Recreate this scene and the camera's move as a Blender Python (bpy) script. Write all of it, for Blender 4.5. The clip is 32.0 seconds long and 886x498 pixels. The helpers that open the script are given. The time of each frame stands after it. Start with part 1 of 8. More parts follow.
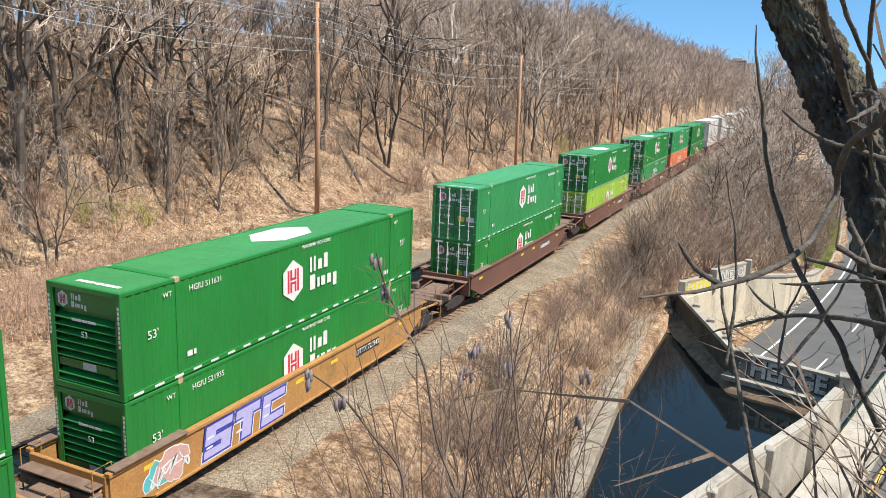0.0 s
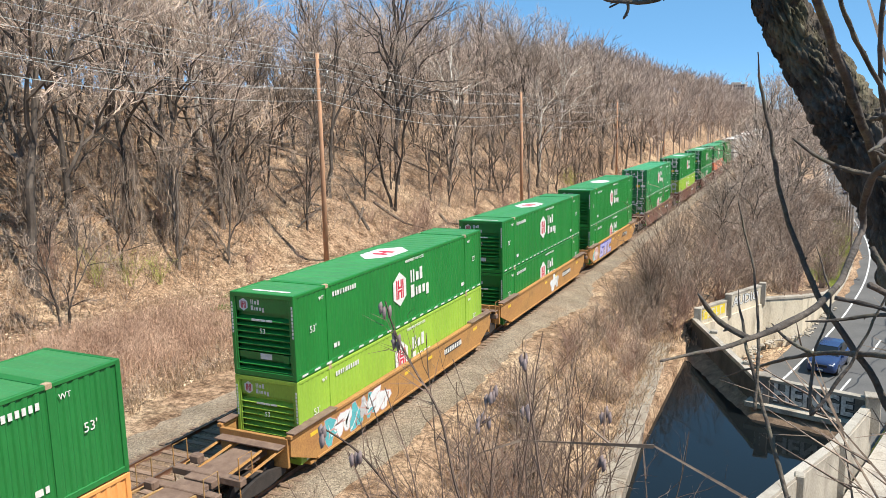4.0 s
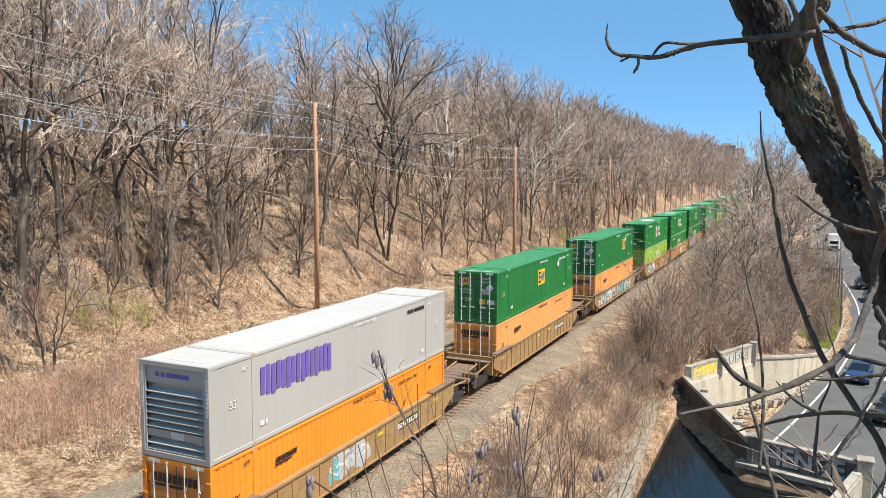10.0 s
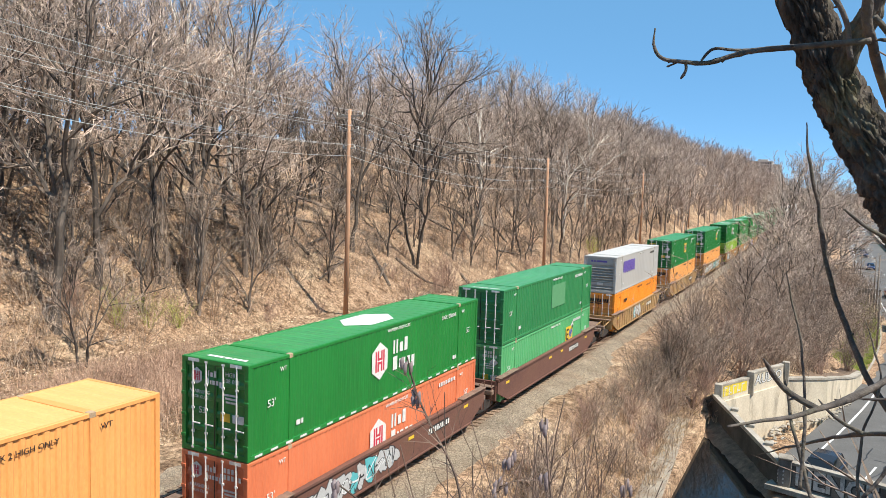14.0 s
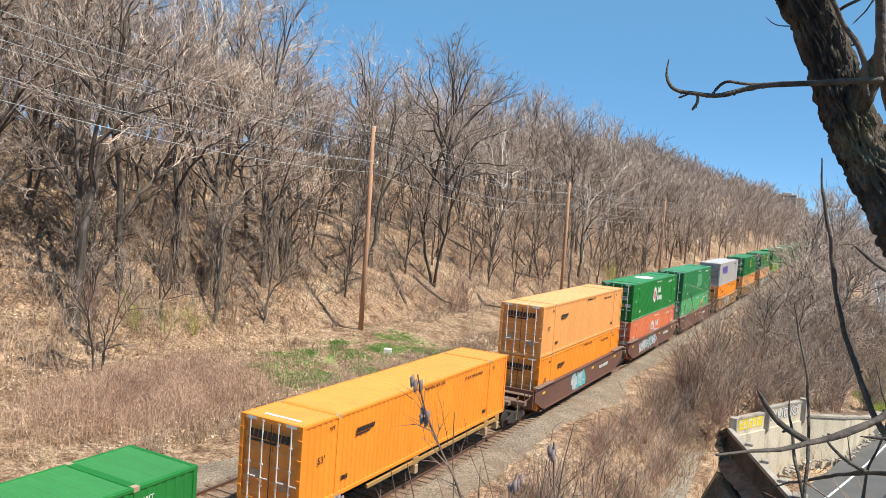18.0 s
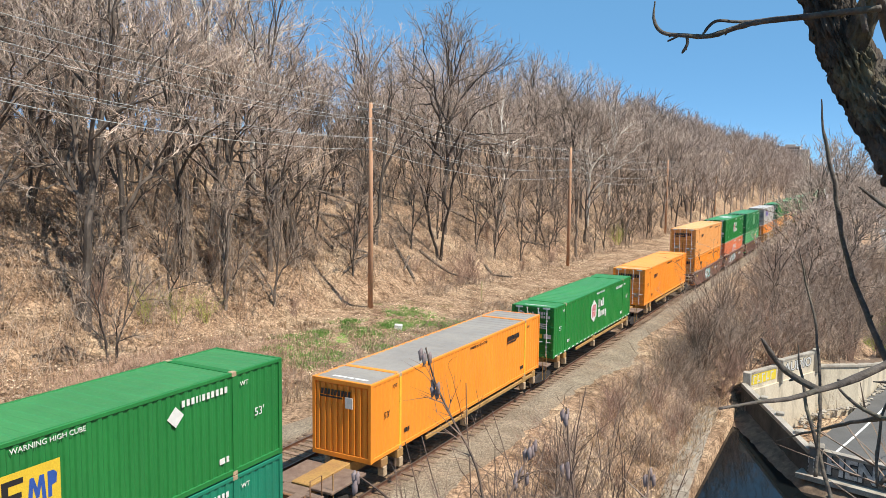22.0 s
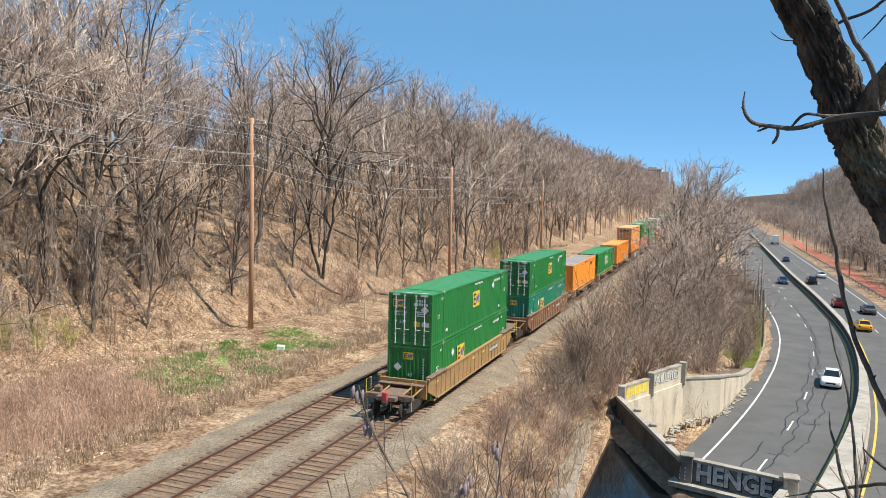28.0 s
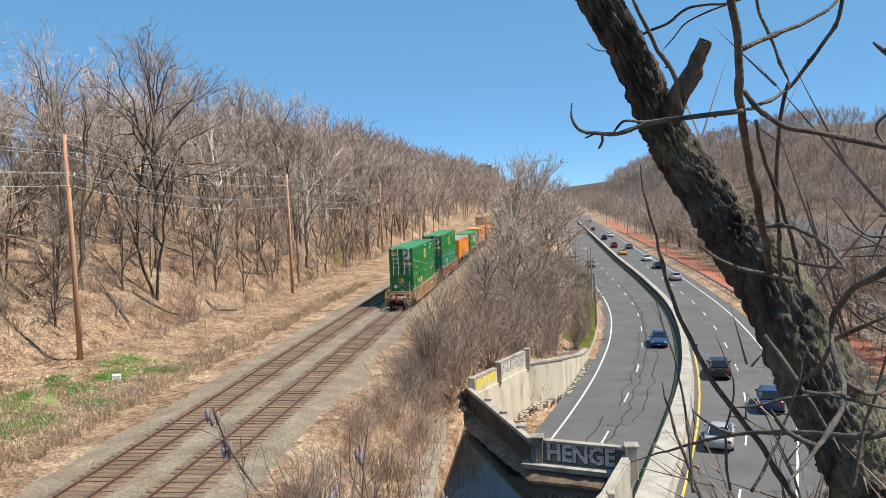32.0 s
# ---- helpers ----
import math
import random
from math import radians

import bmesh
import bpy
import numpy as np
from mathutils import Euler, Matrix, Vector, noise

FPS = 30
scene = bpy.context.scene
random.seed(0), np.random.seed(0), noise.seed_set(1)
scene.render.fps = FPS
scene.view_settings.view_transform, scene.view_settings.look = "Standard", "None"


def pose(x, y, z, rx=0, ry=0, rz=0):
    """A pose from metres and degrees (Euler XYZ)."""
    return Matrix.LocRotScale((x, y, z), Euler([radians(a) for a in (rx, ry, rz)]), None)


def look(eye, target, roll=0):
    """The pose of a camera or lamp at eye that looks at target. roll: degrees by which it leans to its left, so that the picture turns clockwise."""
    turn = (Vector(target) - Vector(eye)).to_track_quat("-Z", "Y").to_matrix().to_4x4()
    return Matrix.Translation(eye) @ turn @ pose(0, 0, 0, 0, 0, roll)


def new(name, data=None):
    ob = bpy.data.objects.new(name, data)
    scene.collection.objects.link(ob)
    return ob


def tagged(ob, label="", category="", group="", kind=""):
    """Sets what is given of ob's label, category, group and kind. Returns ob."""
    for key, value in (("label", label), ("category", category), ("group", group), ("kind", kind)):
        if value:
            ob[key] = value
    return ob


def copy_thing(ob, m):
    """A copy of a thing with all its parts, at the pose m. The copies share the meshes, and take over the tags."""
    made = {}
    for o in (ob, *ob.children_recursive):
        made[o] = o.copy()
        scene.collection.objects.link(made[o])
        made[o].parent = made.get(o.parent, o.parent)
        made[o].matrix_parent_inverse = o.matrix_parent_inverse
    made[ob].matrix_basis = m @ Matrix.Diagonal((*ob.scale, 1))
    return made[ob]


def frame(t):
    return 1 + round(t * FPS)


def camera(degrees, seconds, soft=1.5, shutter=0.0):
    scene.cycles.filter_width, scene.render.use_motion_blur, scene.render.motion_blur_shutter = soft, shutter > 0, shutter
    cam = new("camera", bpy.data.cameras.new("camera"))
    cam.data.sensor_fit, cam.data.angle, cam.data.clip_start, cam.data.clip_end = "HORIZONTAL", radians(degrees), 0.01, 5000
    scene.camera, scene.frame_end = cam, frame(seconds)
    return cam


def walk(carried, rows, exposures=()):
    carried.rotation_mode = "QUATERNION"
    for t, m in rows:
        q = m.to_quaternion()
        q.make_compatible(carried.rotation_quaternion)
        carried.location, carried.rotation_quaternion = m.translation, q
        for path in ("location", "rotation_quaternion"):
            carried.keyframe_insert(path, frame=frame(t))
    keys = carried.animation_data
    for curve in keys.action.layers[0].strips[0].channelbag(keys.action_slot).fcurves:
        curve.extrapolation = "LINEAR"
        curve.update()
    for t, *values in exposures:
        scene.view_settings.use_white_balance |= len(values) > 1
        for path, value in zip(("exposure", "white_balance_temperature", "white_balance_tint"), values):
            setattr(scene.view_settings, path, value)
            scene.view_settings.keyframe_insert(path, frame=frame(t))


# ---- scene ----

# ---------------------------------------------------------------- camera
cam = camera(59.5, 32.0, soft=0.45)
PATH = [
    (0, (16.121, 0.124, 11.661), (15.32, 1.906, 11.234), 2.2),
    (0.5, (16.125, 0.128, 11.663), (15.328, 1.912, 11.236), 1.3),
    (1, (16.127, 0.133, 11.665), (15.341, 1.922, 11.241), 0.9),
    (1.5, (16.125, 0.139, 11.668), (15.362, 1.94, 11.251), 0.7),
    (2, (16.119, 0.15, 11.67), (15.36, 1.956, 11.266), 0.3),
    (2.5, (16.113, 0.171, 11.673), (15.338, 1.973, 11.284), -0.5),
    (3, (16.108, 0.195, 11.677), (15.304, 1.989, 11.309), -0.9),
    (3.5, (16.103, 0.216, 11.68), (15.272, 2.003, 11.334), -1.1),
    (5.5, (16.073, 0.243, 11.682), (15.245, 2.042, 11.405), -1.3),
    (6, (16.074, 0.244, 11.682), (15.247, 2.046, 11.418), -0.7),
    (6.5, (16.077, 0.243, 11.682), (15.254, 2.05, 11.437), -0.3),
    (7, (16.079, 0.243, 11.681), (15.259, 2.052, 11.452), -0.1),
    (7.5, (16.076, 0.243, 11.679), (15.259, 2.055, 11.455), -0.1),
    (8, (16.067, 0.243, 11.676), (15.249, 2.055, 11.454), -0.1),
    (8.5, (16.057, 0.242, 11.673), (15.241, 2.055, 11.455), -0.1),
    (9, (16.051, 0.238, 11.671), (15.235, 2.052, 11.457), 0.1),
    (9.5, (16.052, 0.233, 11.671), (15.237, 2.048, 11.463), 0.2),
    (10, (16.057, 0.227, 11.67), (15.236, 2.04, 11.474), 0.4),
    (10.5, (16.056, 0.223, 11.669), (15.223, 2.031, 11.476), 0.7),
    (11, (16.045, 0.223, 11.665), (15.203, 2.027, 11.474), 1.1),
    (11.5, (16.032, 0.226, 11.66), (15.179, 2.026, 11.475), 1.5),
    (12, (16.021, 0.228, 11.656), (15.159, 2.024, 11.475), 1.5),
    (12.5, (16.013, 0.231, 11.652), (15.138, 2.02, 11.471), 1.6),
    (13, (16.014, 0.234, 11.652), (15.129, 2.018, 11.472), 1.6),
    (13.5, (16.022, 0.236, 11.652), (15.136, 2.02, 11.475), 1.7),
    (14, (16.031, 0.236, 11.654), (15.14, 2.018, 11.48), 1.8),
    (14.5, (16.036, 0.236, 11.655), (15.14, 2.016, 11.486), 1.9),
    (16.5, (16.06, 0.229, 11.656), (15.143, 2.0, 11.508), 3.3),
    (17, (16.062, 0.227, 11.656), (15.138, 1.995, 11.514), 3.8),
    (17.5, (16.064, 0.225, 11.656), (15.133, 1.99, 11.522), 4.0),
    (18, (16.065, 0.224, 11.656), (15.128, 1.986, 11.529), 4.2),
    (18.5, (16.068, 0.227, 11.655), (15.133, 1.99, 11.524), 3.9),
    (19, (16.07, 0.234, 11.653), (15.201, 2.029, 11.506), 3.5),
    (19.5, (16.072, 0.242, 11.65), (15.22, 2.044, 11.487), 2.9),
    (20, (16.076, 0.251, 11.646), (15.263, 2.07, 11.477), 2.0),
    (20.5, (16.077, 0.262, 11.641), (15.284, 2.09, 11.467), 1.4),
    (21, (16.074, 0.277, 11.637), (15.269, 2.099, 11.459), 1.3),
    (21.5, (16.073, 0.289, 11.635), (15.155, 2.056, 11.444), 0.9),
    (22, (16.07, 0.296, 11.635), (15.125, 2.048, 11.439), 0.7),
    (22.5, (16.068, 0.297, 11.637), (15.12, 2.047, 11.44), 0.5),
    (23, (16.073, 0.294, 11.639), (15.135, 2.05, 11.451), -0.0),
    (23.5, (16.083, 0.287, 11.64), (15.166, 2.057, 11.474), -0.5),
    (24, (16.089, 0.277, 11.642), (15.192, 2.059, 11.502), -0.2),
    (24.5, (16.094, 0.269, 11.642), (15.204, 2.054, 11.505), 0.4),
    (25, (16.098, 0.264, 11.642), (15.174, 2.032, 11.497), 0.8),
    (25.5, (16.098, 0.262, 11.642), (15.144, 2.013, 11.488), 1.0),
    (27.5, (15.765, 0.231, 11.743), (14.817, 1.985, 11.583), 2.4),
    (28, (15.593, 0.179, 11.776), (14.932, 2.061, 11.629), 1.5),
    (28.5, (15.565, 0.167, 11.784), (15.222, 2.133, 11.643), 0.0),
    (29, (15.589, 0.149, 11.791), (15.427, 2.136, 11.645), -0.6),
    (29.5, (15.591, 0.123, 11.796), (15.47, 2.114, 11.653), -1.1),
    (30, (15.575, 0.112, 11.795), (15.447, 2.103, 11.655), -1.3),
    (30.5, (15.569, 0.094, 11.794), (15.401, 2.082, 11.648), -1.6),
    (31, (15.57, 0.072, 11.795), (15.37, 2.057, 11.644), -1.8),
    (31.5, (15.569, 0.087, 11.801), (15.325, 2.066, 11.655), -1.9),
    (32, (15.568, 0.08, 11.803), (15.302, 2.058, 11.662), -2.1),
]
walk(cam, [(t, look(eye, target, roll)) for t, eye, target, roll in PATH], exposures=[(0, 0.56), (9, 0.58), (14.5, 0.57), (16.5, 0.46), (25.5, 0.46), (28, 0.46), (32, 0.42)])

# ---------------------------------------------------------------- light
SUN_DIR = Vector((0.54, -0.05, 0.86)).normalized()
world = bpy.data.worlds.new("sky")
scene.world = world
world.use_nodes = True
wn = world.node_tree
wn.nodes.clear()
sky = wn.nodes.new("ShaderNodeTexSky")
sky.sky_type = "NISHITA"
sky.sun_disc = False
sky.sun_elevation = math.asin(SUN_DIR.z)
sky.sun_rotation = math.atan2(SUN_DIR.x, SUN_DIR.y)
sky.altitude = 900
sky.air_density = 0.38
sky.dust_density = 0.0
sky.ozone_density = 3.0
bg = wn.nodes.new("ShaderNodeBackground")
bg.inputs["Strength"].default_value = 0.12
wout = wn.nodes.new("ShaderNodeOutputWorld")
tint = wn.nodes.new("ShaderNodeMix")
tint.data_type, tint.blend_type = "RGBA", "MULTIPLY"
tint.inputs["Factor"].default_value = 1.0
tint.inputs["B"].default_value = (0.88, 1.03, 1.06, 1)
wn.links.new(sky.outputs[0], tint.inputs["A"])
haze = wn.nodes.new("ShaderNodeMix")
haze.data_type = "RGBA"
haze.inputs["Factor"].default_value = 0.6
haze.inputs["B"].default_value = (1.2, 3.15, 5.4, 1)
wn.links.new(tint.outputs["Result"], haze.inputs["A"])
wn.links.new(haze.outputs["Result"], bg.inputs[0])
wn.links.new(bg.outputs[0], wout.inputs[0])
sun_data = bpy.data.lights.new("sun", "SUN")
sun_data.energy = 5.0
sun_data.angle = radians(0.53)
sun_data.color = (1.0, 0.925, 0.81)
sun = new("sun", sun_data)
sun.matrix_world = look(SUN_DIR * 200, (0, 0, 0))

# ---------------------------------------------------------------- materials
MATS = {}


def mat(name, c1, c2=None, scale=2.0, fine=30.0, rough=0.7, metal=0.0, bump=0.15, vary=0.0, island=0.0, stretch=(1, 1, 1), dirt=None, dirt_scale=0.8, dirt_amount=0.5, spec=0.5, grain=0.45):
    """A surface in two colours mixed by coarse noise, with fine grain, relief and, if given, dirt patches."""
    if name in MATS:
        return MATS[name]
    m = bpy.data.materials.new(name)
    m.use_nodes = True
    nt = m.node_tree
    N, L = nt.nodes, nt.links
    p = N["Principled BSDF"]
    tc = N.new("ShaderNodeTexCoord")
    mp = N.new("ShaderNodeMapping")
    mp.inputs["Scale"].default_value = stretch
    L.new(tc.outputs["Object"], mp.inputs[0])
    n1 = N.new("ShaderNodeTexNoise")
    n1.inputs["Scale"].default_value = scale
    n1.inputs["Detail"].default_value = 6
    n1.inputs["Roughness"].default_value = 0.6
    L.new(mp.outputs[0], n1.inputs["Vector"])
    n2 = N.new("ShaderNodeTexNoise")
    n2.inputs["Scale"].default_value = fine
    n2.inputs["Detail"].default_value = 4
    L.new(mp.outputs[0], n2.inputs["Vector"])
    c2 = c2 or tuple(v * 0.8 for v in c1)
    rp = N.new("ShaderNodeValToRGB")
    rp.color_ramp.elements[0].position, rp.color_ramp.elements[1].position = 0.32, 0.68
    rp.color_ramp.elements[0].color, rp.color_ramp.elements[1].color = (*c2, 1), (*c1, 1)
    L.new(n1.outputs["Fac"], rp.inputs[0])
    mx = N.new("ShaderNodeMix")
    mx.data_type, mx.blend_type = "RGBA", "OVERLAY"
    mx.inputs["Factor"].default_value = grain
    L.new(rp.outputs[0], mx.inputs["A"])
    L.new(n2.outputs["Fac"], mx.inputs["B"])
    col = mx.outputs["Result"]
    if dirt:
        n3 = N.new("ShaderNodeTexNoise")
        n3.inputs["Scale"].default_value = dirt_scale
        n3.inputs["Detail"].default_value = 8
        n3.inputs["Roughness"].default_value = 0.7
        L.new(mp.outputs[0], n3.inputs["Vector"])
        r3 = N.new("ShaderNodeValToRGB")
        r3.color_ramp.elements[0].position, r3.color_ramp.elements[1].position = 0.5, 0.72
        r3.color_ramp.elements[0].color, r3.color_ramp.elements[1].color = (0, 0, 0, 1), (dirt_amount,) * 3 + (1,)
        L.new(n3.outputs["Fac"], r3.inputs[0])
        md = N.new("ShaderNodeMix")
        md.data_type = "RGBA"
        L.new(r3.outputs[0], md.inputs["Factor"])
        L.new(col, md.inputs["A"])
        md.inputs["B"].default_value = (*dirt, 1)
        col = md.outputs["Result"]
    if vary or island:
        src = N.new("ShaderNodeObjectInfo").outputs["Random"] if vary else N.new("ShaderNodeNewGeometry").outputs["Random Per Island"]
        mr = N.new("ShaderNodeMapRange")
        mr.inputs["To Min"].default_value, mr.inputs["To Max"].default_value = 1 - (vary or island), 1 + (vary or island)
        L.new(src, mr.inputs["Value"])
        hv = N.new("ShaderNodeHueSaturation")
        L.new(mr.outputs[0], hv.inputs["Value"])
        L.new(col, hv.inputs["Color"])
        col = hv.outputs[0]
    L.new(col, p.inputs["Base Color"])
    p.inputs["Roughness"].default_value = rough
    p.inputs["Metallic"].default_value = metal
    p.inputs["Specular IOR Level"].default_value = spec
    if bump:
        bp = N.new("ShaderNodeBump")
        bp.inputs["Strength"].default_value = bump
        bp.inputs["Distance"].default_value = 0.02
        L.new(n2.outputs["Fac"], bp.inputs["Height"])
        L.new(bp.outputs[0], p.inputs["Normal"])
    MATS[name] = m
    return m


def plain(name, c, rough=0.5, metal=0.0, emit=0.0):
    if name in MATS:
        return MATS[name]
    m = mat(name, c, tuple(v * 0.88 for v in c), 3, 40, rough, metal, 0.03)
    if emit:
        p = m.node_tree.nodes["Principled BSDF"]
        p.inputs["Emission Color"].default_value = (*c, 1)
        p.inputs["Emission Strength"].default_value = emit
    return m


# ---------------------------------------------------------------- mesh helpers
class Geo:
    """Vertices and faces gathered piece by piece, made into one mesh."""

    def __init__(self):
        self.v, self.f = [], []

    def add(self, verts, faces):
        o = len(self.v)
        self.v.extend(verts)
        self.f.extend([tuple(i + o for i in f) for f in faces])
        return self

    def box(self, x0, x1, y0, y1, z0, z1, bevel=0.0):
        b = min(bevel, (x1 - x0) / 3, (y1 - y0) / 3, (z1 - z0) / 3)
        if b <= 0:
            vs = [(x, y, z) for z in (z0, z1) for y in (y0, y1) for x in (x0, x1)]
            return self.add(vs, [(0, 2, 3, 1), (4, 5, 7, 6), (0, 1, 5, 4), (2, 6, 7, 3), (0, 4, 6, 2), (1, 3, 7, 5)])
        vs = []
        for z, i in ((z0, b), (z0 + b, 0), (z1 - b, 0), (z1, b)):
            xa, xb, ya, yb = x0 + i, x1 - i, y0 + i, y1 - i
            c = b if i == 0 else b * 0.3
            vs += [(xa + c, ya, z), (xb - c, ya, z), (xb, ya + c, z), (xb, yb - c, z), (xb - c, yb, z), (xa + c, yb, z), (xa, yb - c, z), (xa, ya + c, z)]
        fs = [tuple(range(7, -1, -1)), tuple(range(24, 32))]
        for k in range(3):
            for j in range(8):
                a, n = k * 8 + j, k * 8 + (j + 1) % 8
                fs.append((a, n, n + 8, a + 8))
        return self.add(vs, fs)

    def tube(self, pts, rads, n=6, cap=True, point=False):
        pts = [Vector(p) for p in pts]
        vs, fs = [], []
        ref = Vector((0.31, 0.87, 0.38))
        for i, p in enumerate(pts):
            d = (pts[min(i + 1, len(pts) - 1)] - pts[max(i - 1, 0)])
            d = d.normalized() if d.length > 1e-9 else Vector((0, 0, 1))
            u = d.cross(ref)
            u = (u if u.length > 0.05 else d.cross(Vector((1, 0, 0)))).normalized()
            w = d.cross(u)
            for k in range(n):
                a = 2 * math.pi * k / n
                q = p + (u * math.cos(a) + w * math.sin(a)) * rads[i]
                vs.append((q.x, q.y, q.z))
        m = len(pts)
        for i in range(m - 1):
            for k in range(n):
                a, b = i * n + k, i * n + (k + 1) % n
                fs.append((a, b, b + n, a + n))
        if cap:
            fs.append(tuple(range(n - 1, -1, -1)))
            fs.append(tuple(range((m - 1) * n, m * n)))
        return self.add(vs, fs)

    def spike(self, a, b, r):
        """A twig of three sides that ends in a point."""
        a, b = Vector(a), Vector(b)
        d = (b - a).normalized()
        u = d.cross(Vector((0.3, 0.5, 0.81)))
        u = u.normalized() if u.length > 1e-3 else Vector((1, 0, 0))
        w = d.cross(u)
        vs = [a + u * r, a - u * r * 0.5 + w * r * 0.87, a - u * r * 0.5 - w * r * 0.87, b]
        return self.add([(q.x, q.y, q.z) for q in vs], [(0, 1, 3), (1, 2, 3), (2, 0, 3)])

    def disc(self, c, axis, r, h, n=16):
        c, d = Vector(c), Vector(axis).normalized()
        return self.tube([c - d * h / 2, c + d * h / 2], [r, r], n)

    def prism(self, poly, z0, z1):
        n = len(poly)
        vs = [(x, y, z0) for x, y in poly] + [(x, y, z1) for x, y in poly]
        return self.add(vs, [tuple(range(n - 1, -1, -1)), tuple(range(n, 2 * n))] + [(i, (i + 1) % n, (i + 1) % n + n, i + n) for i in range(n)])

    def mesh(self, name, material, smooth=False):
        me = bpy.data.meshes.new(name)
        me.from_pydata(self.v, [], self.f)
        me.materials.append(material)
        if smooth:
            me.shade_smooth()
        me.update()
        return me


def thing(name, label, category, group="", kind="", at=None):
    ob = tagged(new(name), label, category, group, kind)
    if at is not None:
        ob.matrix_basis = at
    return ob


def part(name, geo, material, parent=None, label="", smooth=False, at=None):
    me = geo.mesh(name, material, smooth) if isinstance(geo, Geo) else geo
    ob = new(name, me)
    if parent is not None:
        ob.parent = parent
    if label:
        ob["label"] = label
    if name in ("number_mark", "stencil_mark", "weight_mark", "size_mark", "warning_mark"):
        tagged(ob, label, kind="stuff")
    if at is not None:
        ob.matrix_basis = at
    return ob


def solid(name, geo, material, label, category, group="", kind="", smooth=False, at=None):
    return tagged(part(name, geo, material, None, "", smooth, at), label, category, group, kind)


TEXT = {}


def letters(words, size, material, depth=0.004, bold=0.0):
    """A mesh of raised letters in Blender's own font, in the x-y plane, centred."""
    key = (words, size, material.name, bold)
    if key not in TEXT:
        cu = bpy.data.curves.new("words", "FONT")
        cu.body, cu.size, cu.extrude, cu.align_x, cu.align_y = words, size, depth, "CENTER", "CENTER"
        cu.resolution_u = 2
        cu.offset = bold
        tmp = new("words", cu)
        me = bpy.data.meshes.new_from_object(tmp.evaluated_get(bpy.context.evaluated_depsgraph_get()))
        bpy.data.objects.remove(tmp)
        me.materials.clear()
        me.materials.append(material)
        me.name = "lettering"
        TEXT[key] = me
    return TEXT[key]


def smooth_line(pts, n):
    """A soft curve through the points, n steps between each pair."""
    p = [Vector(q) for q in pts]
    out = []
    for i in range(len(p) - 1):
        a, b, c, d = p[max(i - 1, 0)], p[i], p[i + 1], p[min(i + 2, len(p) - 1)]
        for k in range(n):
            t = k / n
            out.append(0.5 * (2 * b + (c - a) * t + (2 * a - 5 * b + 4 * c - d) * t * t + (3 * b - a - 3 * c + d) * t ** 3))
    return out + [p[-1]]


def rnd(a, b):
    return random.uniform(a, b)


def smoothstep(a, b, x):
    t = min(1, max(0, (x - a) / (b - a)))
    return t * t * (3 - 2 * t)

# ---------------------------------------------------------------- the lie of the land
ROAD_Z, WATER_Z = -5.6, -4.0
# edges of the parkway: distance ahead, outer line of the near carriageway, barrier, outer line of the far carriageway
ROAD = [(20, 8.0, 14.2, 21.5), (44, 13.0, 20.6, 28.8), (54, 15.6, 23.2, 32.2), (66, 18.5, 26.4, 35.4), (80, 21.1, 28.9, 37.3), (95, 23.2, 30.9, 38.9), (115, 24.5, 32.4, 40.2), (150, 23.8, 32.5, 40.8), (185, 22.6, 31.9, 40.8), (230, 22.3, 31.8, 40.5), (380, 23.0, 31.6, 39.6), (700, 23.0, 30.6, 38.2), (1500, 23.0, 30.0, 37.5)]


def road_at(y, n):
    for a, b in zip(ROAD, ROAD[1:]):
        if y <= b[0]:
            k = (y - a[0]) / (b[0] - a[0])
            return a[n] + (b[n] - a[n]) * k
    return ROAD[-1][n]


def road_smooth(y, n):
    return sum(road_at(y + d, n) for d in (-9, -4.5, 0, 4.5, 9)) / 5 if y > 40 else road_at(y, n)


WALL = [(54.4, 10.0), (62.3, 13.7), (66.0, 16.6), (80.0, 19.5)]


def wall_x(y):
    for (ya, xa), (yb, xb) in zip(WALL, WALL[1:]):
        if y <= yb:
            return xa + (xb - xa) * (y - ya) / (yb - ya)
    return WALL[-1][1]


def wall_top(y):
    return -2.2 - 2.3 * smoothstep(62, 80, y)


def RIVER_FAR(y):
    """The river's far shore."""
    return 112 + 0.10 * y - 112 * smoothstep(380, 900, y)


def ground_z(x, y):
    """Ground height, with the high bank on which the camera stands."""
    z = low_ground(x, y)
    if y < 24 and x > 2.5:
        bank = 9.7 - 1.0 * max(0.0, y - 2.9) - 1.05 * max(0.0, 13.5 - x)
        z = max(z, bank)
    return z


